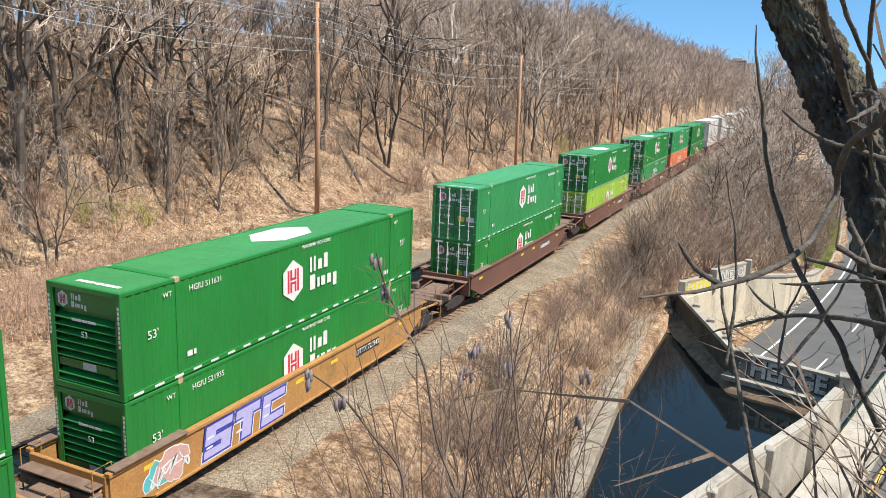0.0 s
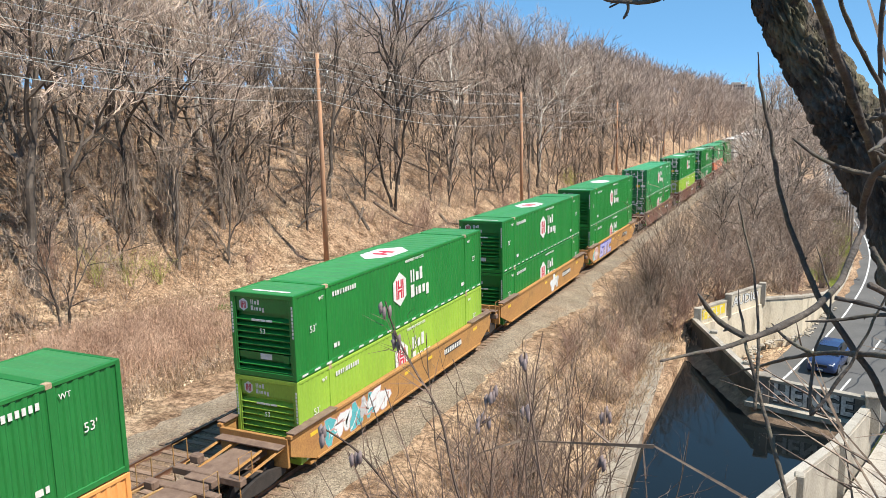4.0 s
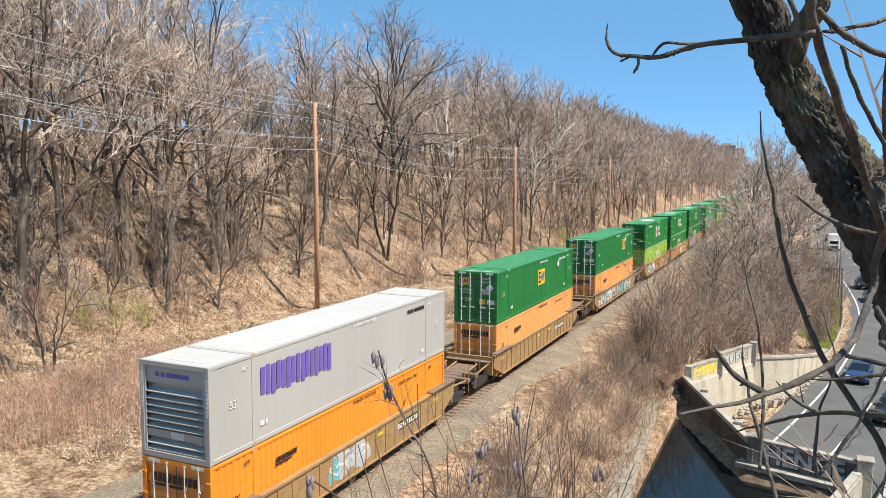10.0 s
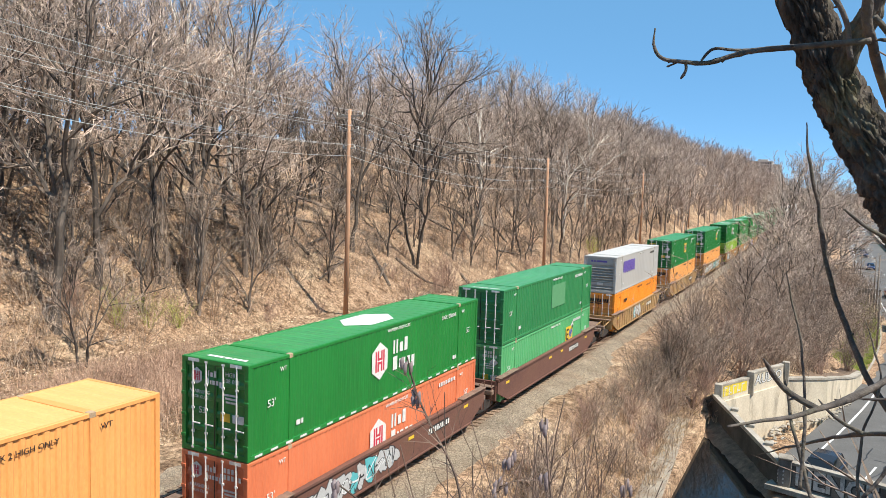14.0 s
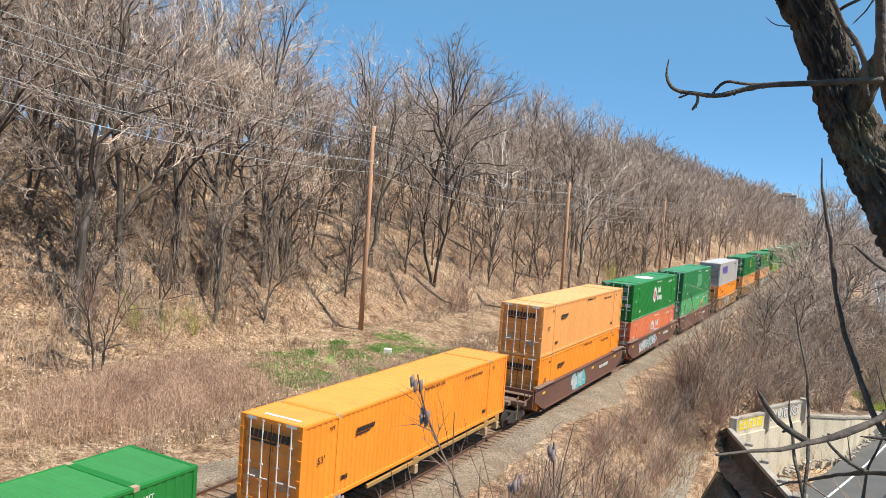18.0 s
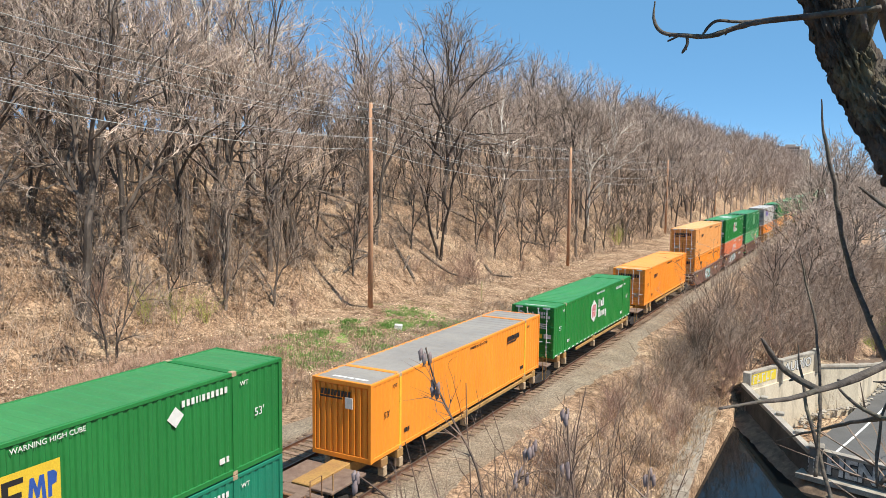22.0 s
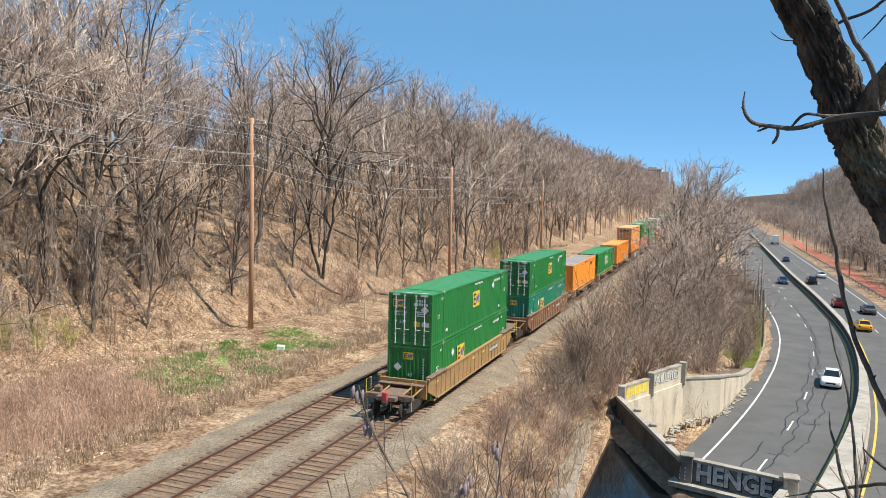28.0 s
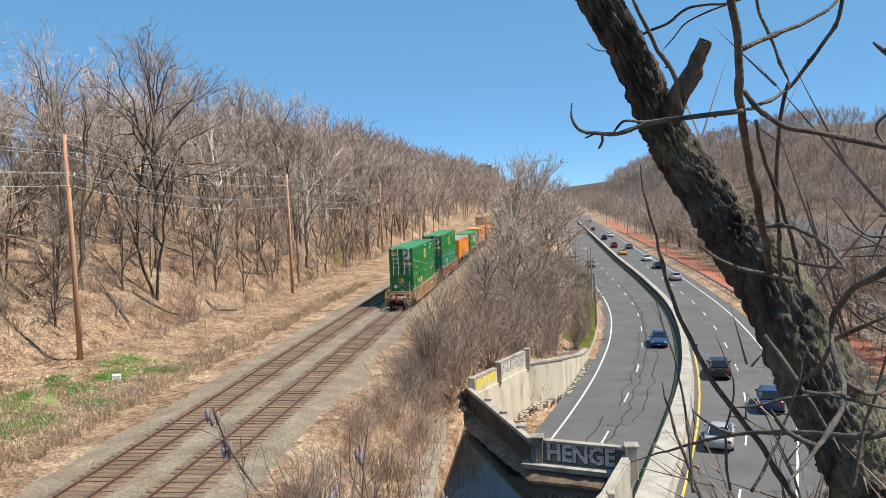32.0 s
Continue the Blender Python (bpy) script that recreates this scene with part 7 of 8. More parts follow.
def build_poles():
    for x, y, z, h in POLES:
        ob = thing("utility_pole", "tall brown wooden utility pole with crossarms", "utility pole", "utility poles beside the railway", at=pose(x, y, z - 0.6))
        part("pole", Geo().tube([(0, 0, 0), (0.02, 0, h * 0.5), (0.0, 0, h + 0.6)], [0.21, 0.185, 0.14], 10), M_POLE, ob, smooth=True)
        for k, (dz, w) in enumerate(((0.5, 1.25), (1.6, 0.9), (3.0, 0.6))):
            arm = part("crossarm", Geo().box(-w, w, -0.06, 0.06, h + 0.6 - dz - 0.06, h + 0.6 - dz + 0.06, 0.01), M_ARM, ob, "grey weathered crossarm")
            for sx in (-w + 0.08, w - 0.08):
                part("insulator", Geo().tube([(sx, 0, h + 0.66 - dz), (sx, 0, h + 0.72 - dz), (sx, 0, h + 0.8 - dz), (sx, 0, h + 0.88 - dz)], [0.035, 0.07, 0.04, 0.02], 8), M_CW, arm)
        part("brace", Geo().tube([(-0.7, -0.08, h - 0.0), (0, -0.1, h - 0.7), (0.7, -0.08, h - 0.0)], [0.02] * 3, 4), M_ARM, ob)
        part("pole_tag", Geo().box(-0.06, 0.06, -0.2, -0.185, 2.0, 2.2), M_CAST, ob, "small metal tag")
    order = sorted(POLES, key=lambda p: p[1])
    order = [(-19, -60, 1, 15)] + order + [(-21, 320, 0.2, 14)]
    for a, b in zip(order, order[1:]):
        for dz, xs, sag in ((0.22, (-1.17, 1.17), 0.9), (1.32, (-0.82, 0.82), 0.95), (2.72, (-0.52, 0.52), 1.1), (3.6, (0.15,), 1.2)):
            for sx in xs:
                p, q = Vector((a[0] + sx, a[1], a[2] + a[3] - dz)), Vector((b[0] + sx, b[1], b[2] + b[3] - dz))
                pts = [p.lerp(q, i / 14) - Vector((0, 0, 4 * sag * (i / 14) * (1 - i / 14))) for i in range(15)]
                solid("overhead_wire", Geo().tube(pts, [0.013 if dz < 3 else 0.018] * 15, 4), M_WIRE, "thin grey overhead wire between utility poles", "wire", "overhead wires")


build_poles()


# ---------------------------------------------------------------- along the parkway
M_STEEL = mat("galvanised", (0.42, 0.43, 0.44), (0.32, 0.33, 0.34), 5, 40, 0.5, 0.6, 0.05)
M_WOODPOST = mat("grey_post", (0.22, 0.18, 0.14), (0.15, 0.12, 0.10), 3, 20, 0.9, 0, 0.3)
M_GLASS = bpy.data.materials.new("dark_car_glass")
M_GLASS.use_nodes = True
M_GLASS.node_tree.nodes["Principled BSDF"].inputs["Base Color"].default_value = (0.012, 0.015, 0.018, 1)
M_GLASS.node_tree.nodes["Principled BSDF"].inputs["Roughness"].default_value = 0.05
M_TYRE = plain("tyre_black", (0.02, 0.02, 0.02), 0.9)
M_RIM = plain("rim_grey", (0.4, 0.41, 0.42), 0.35, 0.8)
M_LAMP = plain("headlamp_clear", (0.75, 0.77, 0.8), 0.15)
M_TAIL = plain("tail_lamp_red", (0.4, 0.01, 0.01), 0.3)


def build_roadside():
    # guard rail on the river side
    gr = thing("guard_rail", "grey steel guard rail on wooden posts beside the road", "guard rail")
    ys = [62 + 3.8 * i for i in range(70)]
    for a, b in zip(ys, ys[1:]):
        g = Geo()
        for q in (a, b):
            x = R_(q) + 3.7
            for dx, z in ((0, 0.42), (-0.05, 0.47), (0.0, 0.56), (-0.05, 0.66), (0.0, 0.74)):
                g.v.append((x + dx, q, ROAD_Z + z))
        g.f = [(i, i + 1, i + 6, i + 5) for i in range(4)]
        part("rail_panel", g, M_STEEL, gr)
        x = R_(a) + 3.8
        part("post", Geo().box(x, x + 0.16, a - 0.08, a + 0.08, ROAD_Z - 0.3, ROAD_Z + 0.72, 0.01), M_WOODPOST, gr)
    # street lamps
    for x, y, h, arm in ((22.3, 131.0, 8.2, 3.6), (20.8, 180.0, 8.5, 3.6), (20.6, 262.0, 8.5, 3.6), (20.9, 345.0, 8.5, 3.6), (45.2, 200.0, 8.5, -3.0), (45.0, 290.0, 8.5, -3.0), (44.4, 380.0, 8.5, -3.0)):
        ob = thing("street_lamp", "grey steel street lamp with a curved arm over the road", "street lamp", "street lamps", at=pose(x, y, ground_z(x, y)))
        part("pole", Geo().tube([(0, 0, -0.3), (0, 0, h * 0.55), (0, 0, h * 0.42 + h * 0.5)], [0.11, 0.09, 0.07], 8), M_WOODPOST, ob, smooth=True)
        z = 3.6 if arm > 0 else 6.5
        part("arm", Geo().tube([(0, 0, z - 0.5), (arm * 0.3, 0, z - 0.05), (arm * 0.7, 0, z + 0.1), (arm * 0.85, 0, z + 0.1)], [0.035] * 4, 6), M_STEEL, ob)
        part("lamp_head", Geo().box(min(arm * 0.85, arm * 1.05), max(arm * 0.85, arm * 1.05), -0.14, 0.14, z + 0.02, z + 0.16, 0.05), M_CW, ob, "pale lamp head")
    for x, y, h in ((21.4, 98.0, 6.5), (22.2, 120.5, 9.0), (21.3, 160.0, 8.0)):
        ob = thing("utility_pole", "thin dark wooden pole beside the road", "pole", "roadside poles", at=pose(x, y, ground_z(x, y)))
        part("pole", Geo().tube([(0, 0, -0.3), (0, 0, h)], [0.12, 0.09], 8), M_WOODPOST, ob, smooth=True)
    # river
    g = Geo()
    ys = [-150, 60, 120, 200, 400, 900, 1500]
    for y in ys:
        g.v += [(50, y, -7.6), (330, y, -7.6)]
    g.f = [(2 * i, 2 * i + 1, 2 * i + 3, 2 * i + 2) for i in range(len(ys) - 1)]
    solid("river", g, MATS["river"], "calm grey-blue river beyond the parkway", "water", kind="structure")
    # white block and marker post near the rails
    solid("concrete_block", Geo().box(-0.28, 0.28, -0.2, 0.2, -0.1, 0.32, 0.03), M_CW, "small white block lying on the grass", "block", at=pose(-13.3, 48.0, ground_z(-13.3, 48.0), 4, 3, 25))
    ob = thing("marker_post", "thin pale yellow marker post beside the railway", "post", at=pose(-13.7, 62.9, ground_z(-13.7, 62.9)))
    part("post", Geo().box(-0.06, 0.06, -0.03, 0.03, -0.2, 1.75, 0.01), plain("post_cream", (0.78, 0.66, 0.36), 0.6), ob)
    # flats far off, above the trees
    top = 43.0
    base = ground_z(-52, 900)
    ob = thing("apartment_building", "distant tan apartment building above the trees", "building", at=pose(-52, 900, base))
    mt = mat("tan_facade", (0.62, 0.54, 0.46), (0.5, 0.43, 0.36), 0.2, 3, 0.9, 0, 0.0)
    h = top - base
    part("wall", Geo().box(-14, 8, -8, 8, -2, h).box(8.02, 16, -7, 7, -2, h - 2.6), mt, ob)
    part("roof", Geo().box(-14.4, 8.3, -8.4, 8.4, h, h + 0.6), mt, ob)
    part("penthouse", Geo().box(-7, 3, -3, 3, h + 0.6, h + 2.6), mt, ob)
    for k in range(4):
        for i in range(9):
            part("window", Geo().box(-13 + i * 2.3, -11.8 + i * 2.3, -8.08, -8.0, h - 2.4 - k * 3, h - 0.7 - k * 3), M_GLASS, ob)
    # slatted fence above the road bank
    fe = thing("fence", "dark slatted fence on the bank above the road", "fence")
    for i in range(14):
        part("slat", Geo().box(18.0 + i * 0.34, 18.26 + i * 0.34, 121.0, 121.06, ground_z(18 + i * 0.34, 121), -1.2, 0.01), M_WOODPOST, fe)
    # fallen trunks on the slope
    random.seed(41)
    for i in range(26):
        x, y = rnd(-38, -21), rnd(45, 105)
        a, l = rnd(0, 6.28), rnd(3, 8)
        p = [(x + math.cos(a) * l * t, y + math.sin(a) * l * t) for t in (0, 0.3, 0.6, 1)]
        pts = [(u, v, ground_z(u, v) + 0.12 + 0.25 * t) for (u, v), t in zip(p, (0, 0.3, 0.6, 1))]
        g = Geo().tube(pts, [0.16, 0.14, 0.11, 0.05], 6)
        for _ in range(5):
            q = Vector(random.choice(pts[1:]))
            g.spike(q, q + Vector((rnd(-1, 1), rnd(-1, 1), rnd(0.2, 1.1))), 0.04)
        solid("fallen_branch", g, M_BARK, "fallen grey branch lying on the leaf-littered slope", "branch", "fallen branches")


build_roadside()


def car_body(kind):
    """Half sections along a car, nose at y = -2.3: (y, half width, bottom, shoulder, top half width, top)."""
    if kind == "suv":
        secs = [(-2.32, 0.72, 0.42, 0.72, 0.66, 0.80), (-2.25, 0.86, 0.30, 0.82, 0.74, 0.94), (-1.9, 0.93, 0.24, 0.90, 0.80, 1.04), (-1.0, 0.95, 0.24, 0.98, 0.82, 1.14), (0.0, 0.96, 0.24, 1.02, 0.86, 1.12), (1.0, 0.96, 0.24, 1.04, 0.86, 1.12), (1.9, 0.95, 0.26, 1.04, 0.84, 1.14), (2.25, 0.90, 0.34, 1.0, 0.80, 1.10), (2.32, 0.80, 0.46, 0.9, 0.72, 1.0)]
        cab = [(-1.0, 0.80, 1.12, 0.78, 1.14), (-0.35, 0.80, 1.10, 0.66, 1.60), (0.6, 0.82, 1.10, 0.68, 1.70), (1.6, 0.81, 1.10, 0.66, 1.66), (2.15, 0.78, 1.10, 0.70, 1.20)]
    else:
        secs = [(-2.35, 0.66, 0.40, 0.60, 0.58, 0.66), (-2.25, 0.82, 0.27, 0.68, 0.70, 0.78), (-1.9, 0.89, 0.22, 0.76, 0.76, 0.86), (-1.0, 0.91, 0.20, 0.84, 0.80, 0.96), (0.0, 0.92, 0.20, 0.88, 0.84, 0.96), (1.0, 0.92, 0.20, 0.90, 0.84, 0.98), (1.8, 0.91, 0.22, 0.92, 0.80, 1.02), (2.2, 0.86, 0.30, 0.88, 0.74, 0.98), (2.33, 0.74, 0.44, 0.78, 0.64, 0.86)]
        cab = [(-0.95, 0.76, 0.95, 0.74, 0.98), (-0.15, 0.78, 0.94, 0.60, 1.38), (0.5, 0.79, 0.94, 0.62, 1.44), (1.1, 0.78, 0.95, 0.60, 1.38), (1.85, 0.74, 0.98, 0.68, 1.03)]
    body, glass, roof = Geo(), Geo(), Geo()
    n = 12
    for y, w, z0, zs, wt, zt in secs:
        zm = z0 + (zs - z0) * 0.5
        half = [(w * 0.86, z0), (w * 0.98, z0 + 0.08), (w, zm), (w * 0.985, zs), (wt, zt - 0.03), (wt * 0.6, zt)]
        for x, z in half + [(-x, z) for x, z in half[::-1]]:
            body.v.append((x, y, z))
    m = len(secs)
    body.f = [(i * n + k, (i + 1) * n + k, (i + 1) * n + (k + 1) % n, i * n + (k + 1) % n) for i in range(m - 1) for k in range(n)]
    body.f += [tuple(range(n)), tuple(range((m - 1) * n + n - 1, (m - 1) * n - 1, -1))]
    for y, wb, zb, wt, zt in cab:
        glass.v += [(wb, y, zb - 0.02), (wt, y, zt - 0.012), (-wt, y, zt - 0.012), (-wb, y, zb - 0.02)]
    glass.f = [(4 * i + k, 4 * i + 4 + k, 4 * i + 5 + k, 4 * i + 1 + k) for i in range(len(cab) - 1) for k in range(3)]
    for a, b in zip(cab[1:-1], cab[2:-1]):
        o = len(roof.v)
        for y, wb, zb, wt, zt in (a, b):
            roof.v += [(wt + 0.02, y, zt - 0.05), (wt * 0.8, y, zt + 0.015), (-wt * 0.8, y, zt + 0.015), (-wt - 0.02, y, zt - 0.05)]
        roof.f += [(o + k, o + 4 + k, o + 5 + k, o + 1 + k) for k in range(3)]
    for i in range(len(cab) - 1):
        for s in (1, -1):
            a, b = cab[i], cab[i + 1]
            if i in (0, len(cab) - 2):
                roof.tube([(s * a[3], a[0], a[4]), (s * b[3], b[0], b[4])], [0.035, 0.035], 4)
    return body, glass, roof


CAR_MESH = {}
PAINT = dict(white=(0.72, 0.73, 0.73), silver=(0.38, 0.39, 0.41), black=(0.018, 0.018, 0.022), blue=(0.03, 0.055, 0.14), red=(0.22, 0.012, 0.018), yellow=(0.72, 0.36, 0.02), grey=(0.11, 0.115, 0.12))


def make_car(kind, colour):
    if kind not in CAR_MESH:
        CAR_MESH[kind] = car_body(kind)
    body, glass, roof = CAR_MESH[kind]
    mp = mat("car_paint_" + colour, PAINT[colour], tuple(v * 0.94 for v in PAINT[colour]), 1.0, 20, 0.25, 0.1 if colour in ("silver", "grey", "blue") else 0.0, 0.0)
    ob = thing("car", f"{colour} {'sport utility car' if kind == 'suv' else 'saloon car'} driving on the parkway", "car", "cars on the parkway")
    part("body", body, mp, ob, smooth=True)
    part("cabin_glass", glass, M_GLASS, ob, "dark tinted windows")
    part("roof", roof, mp, ob, smooth=True)
    r, w = (0.37, 0.9) if kind == "suv" else (0.33, 0.86)
    for y in (-1.42, 1.38):
        for s in (1, -1):
            wh = part("wheel", Geo().disc((s * (w - 0.06), y, r), (1, 0, 0), r, 0.22, 18), M_TYRE, ob)
            part("rim", Geo().disc((s * (w + 0.045), y, r), (1, 0, 0), r * 0.62, 0.03, 12), M_RIM, wh)
    z = 0.82 if kind == "suv" else 0.68
    for s in (1, -1):
        part("headlight", Geo().box(s * 0.62 - 0.16, s * 0.62 + 0.16, -2.30, -2.16, z - 0.08, z + 0.06, 0.03), M_LAMP, ob)
        part("tail_light", Geo().box(s * 0.66 - 0.13, s * 0.66 + 0.13, 2.2, 2.34, z + 0.0, z + 0.2, 0.03), M_TAIL, ob)
        part("mirror", Geo().box(s * 0.98 - 0.1, s * 0.98 + 0.1, -0.72, -0.58, z + 0.22, z + 0.36, 0.03), mp, ob)
    part("grille", Geo().box(-0.42, 0.42, -2.355, -2.2, z - 0.2, z - 0.02, 0.02), M_TYRE, ob)
    part("plate", Geo().box(-0.16, 0.16, -2.37, -2.355, 0.42, 0.52, 0.0), M_CW, ob, "blank pale plate")
    return ob


def make_truck_van(colour):
    """A box truck, nose at y = -3.6."""
    mp = mat("car_paint_" + colour, PAINT[colour], None, 1.0, 20, 0.3, 0, 0.0)
    ob = thing("box_truck", "white box truck driving on the parkway", "truck")
    part("cargo_box", Geo().box(-1.2, 1.2, -1.6, 4.2, 0.9, 3.6, 0.05), mp, ob)
    part("cab", Geo().box(-1.1, 1.1, -3.4, -1.65, 0.5, 1.5, 0.12).box(-1.05, 1.05, -2.9, -1.65, 1.5, 2.5, 0.12), mp, ob)
    part("windscreen", Geo().box(-0.95, 0.95, -2.95, -2.88, 1.6, 2.3, 0.02), M_GLASS, ob)
    part("grille", Geo().box(-0.8, 0.8, -3.45, -3.38, 0.6, 1.2, 0.02), M_TYRE, ob)
    for y in (-2.6, 2.6):
        for s in (1, -1):
            part("wheel", Geo().disc((s * 1.0, y, 0.5), (1, 0, 0), 0.5, 0.28, 18), M_TYRE, ob)
    return ob


# kind, colour, lane (0 outer and 1 inner towards the camera, 2 inner and 3 outer away), distance seen, when, speed
TRAFFIC = [
    ("sedan", "white", 1, 59.5, 2.0, 22), ("suv", "blue", 0, 67.8, 3.5, 20), ("sedan", "grey", 1, 55.6, 3.5, 21), ("sedan", "black", 1, 54.5, 6.0, 21), ("sedan", "white", 0, 57.7, 9.0, 17.5), ("sedan", "white", 1, 55.5, 9.0, 20),
    ("sedan", "blue", 0, 92.8, 9.0, 19), ("sedan", "grey", 0, 141.1, 9.0, 20), ("truck", "white", 0, 223.0, 9.0, 22), ("suv", "black", 1, 53.9, 10.4, 21), ("suv", "black", 0, 50.5, 14.0, 21), ("suv", "white", 0, 53.9, 17.5, 21),
    ("sedan", "silver", 1, 55.0, 18.1, 21), ("suv", "red", 0, 55.7, 19.0, 19), ("sedan", "blue", 0, 78.5, 20.0, 21), ("sedan", "red", 0, 214.0, 20.0, 21.5), ("suv", "blue", 0, 54.6, 23.0, 21), ("sedan", "black", 0, 52.0, 24.0, 21), ("sedan", "white", 1, 81.4, 28.0, 22.5),
    ("sedan", "blue", 1, 87.0, 32.0, 22.5), ("sedan", "grey", 0, 175.7, 32.0, 21), ("suv", "silver", 0, 290.0, 32.0, 21), ("sedan", "yellow", 2, 206.0, 32.0, 21.8), ("sedan", "black", 3, 169.4, 32.0, 22), ("sedan", "silver", 3, 147.5, 32.0, 22.5), ("suv", "black", 2, 72.6, 32.0, 19.5),
    ("sedan", "silver", 2, 53.3, 32.0, 20), ("sedan", "white", 3, 187.3, 32.0, 23), ("suv", "red", 2, 231.0, 32.0, 22), ("sedan", "grey", 3, 225.0, 32.0, 22), ("suv", "black", 2, 268.0, 32.0, 22), ("sedan", "white", 3, 284.0, 32.0, 22), ("truck", "white", 3, 420.0, 32.0, 21), ("sedan", "blue", 2, 330.0, 32.0, 22), ("suv", "blue", 3, 62.0, 32.0, 20),
]


def lane_x(y, lane):
    y = max(y, 20.0)
    a, b, c = L_(y), C_(y), R_(y)
    if lane < 2:
        return a + (b - 0.45 - a) * (0.25, 0.75)[lane]
    d = b + med_w(y) + 0.55
    return d + (c - d) * (0.25, 0.75)[lane - 2]


CARS = []
for kind, colour, lane, dist, when, speed in TRAFFIC:
    ob = make_truck_van(colour) if kind == "truck" else make_car(kind, colour)
    CARS.append((ob, lane, dist, when, -speed if lane < 2 else speed))


def car_rows(lane, dist, when, speed):
    rows = []
    for i in range(65):
        t = i * 0.5
        y = dist + speed * (t - when)
        x, xa, xb = lane_x(y, lane), lane_x(y - 2, lane), lane_x(y + 2, lane)
        turn = -math.degrees(math.atan2(xb - xa, 4.0))
        rows.append((t, pose(x, y, ROAD_Z + 0.005, 0, 0, turn + (0 if speed < 0 else 180))))
    return rows


# ---------------------------------------------------------------- tree and twigs beside the camera
M_BARK_NEAR = mat("furrowed_bark", (0.12, 0.10, 0.082), (0.007, 0.006, 0.005), 14, 60, 0.95, 0, 1.0, stretch=(1, 1, 0.35), dirt=(0.30, 0.28, 0.15), dirt_scale=5, dirt_amount=0.6)
M_LIMB = mat("smooth_limb_bark", (0.12, 0.098, 0.082), (0.04, 0.033, 0.028), 16, 70, 0.85, 0, 0.5, dirt=(0.26, 0.26, 0.14), dirt_scale=9, dirt_amount=0.35)
M_SAPLING = mat("pale_sapling_bark", (0.26, 0.20, 0.155), (0.12, 0.09, 0.07), 3.0, 30, 0.9, 0, 0.1, vary=0.4)
M_NEAR_SHRUB = mat("brown_shrub_bark", (0.24, 0.165, 0.125), (0.075, 0.052, 0.04), 2.5, 30, 0.9, 0, 0.1, vary=0.35)
M_POD = mat("dry_pods", (0.30, 0.25, 0.25), (0.20, 0.15, 0.15), 12, 40, 0.9, 0, 0.2)
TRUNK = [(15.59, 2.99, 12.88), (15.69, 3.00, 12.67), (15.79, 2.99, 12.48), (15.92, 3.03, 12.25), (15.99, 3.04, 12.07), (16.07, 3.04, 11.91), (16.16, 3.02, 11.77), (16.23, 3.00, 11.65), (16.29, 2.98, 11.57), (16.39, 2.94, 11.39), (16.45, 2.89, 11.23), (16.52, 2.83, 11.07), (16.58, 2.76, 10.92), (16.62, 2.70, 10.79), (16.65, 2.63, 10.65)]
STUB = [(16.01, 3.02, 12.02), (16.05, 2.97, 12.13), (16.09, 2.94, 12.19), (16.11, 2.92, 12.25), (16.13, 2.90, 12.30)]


def bark_tube(pts, radius, rings, depth):
    """A trunk whose bark is cut by furrows that run up it."""
    g = Geo()
    n = rings
    ref = Vector((0.2, 0.9, 0.1))
    for i, p in enumerate(pts):
        d = (pts[min(i + 1, len(pts) - 1)] - pts[max(i - 1, 0)]).normalized()
        u = d.cross(ref).normalized()
        w = d.cross(u)
        for k in range(n):
            a = 2 * math.pi * k / n
            q = Vector((math.cos(a) * 3.2, math.sin(a) * 3.2, i * 0.075))
            f = 1.1 * abs(noise.noise(q * 2.6)) + 0.6 * abs(noise.noise(q * 5.6 + Vector((9, 0, 0)))) + 0.3 * noise.noise(Vector((q.x * 7, q.y * 7, i * 0.4)))
            lump = 1 + 0.09 * noise.noise(Vector((math.cos(a), math.sin(a), i * 0.05)))
            r = radius(i / (len(pts) - 1)) * lump + depth * (min(f, 0.75) - 0.4)
            v = p + (u * math.cos(a) + w * math.sin(a)) * r
            g.v.append((v.x, v.y, v.z))
    m = len(pts)
    g.f = [(i * n + k, i * n + (k + 1) % n, (i + 1) * n + (k + 1) % n, (i + 1) * n + k) for i in range(m - 1) for k in range(n)]
    return g


NEAR = thing("leaning_tree", "leaning tree with dark furrowed bark and bare knobbly branches", "tree")


def limb(r0, r1, pts):
    r0, r1 = r0 * 0.56, r1 * 0.56
    line = smooth_line(pts, 7)
    n = len(line)
    rad = []
    for i in range(n):
        t = i / (n - 1)
        knot = 1 + 0.8 * max(0, noise.noise((t * 23, r0 * 900, 0)) - 0.15) + (0.3 if i == n - 1 and r1 < 0.012 else 0)
        rad.append((r0 + (r1 - r0) * t) * knot * (1 if t < 0.85 or r1 > 0.011 else 1 - 4.5 * (t - 0.85)))
    wob = [p + Vector((noise.noise((p.x * 15, p.y * 15, p.z * 15)), noise.noise((p.z * 15, p.x * 15, 3)), noise.noise((p.y * 15, p.z * 15, 7)))) * 0.006 for p in line]
    g = Geo().tube(wob, rad, 9)
    r = random.Random(int(r0 * 1e5) + n)
    for i in range(4, n - 1, 5):
        if r.random() < 0.6:
            d = side_way(r, wob[i + 1] - wob[i], r.uniform(0.5, 1.1))
            g.tube([wob[i], wob[i] + d * rad[i] * 1.6, wob[i] + d * rad[i] * 2.2], [rad[i] * 0.5, rad[i] * 0.42, rad[i] * 0.2], 5)
    part("limb", g, M_LIMB, NEAR, smooth=True)


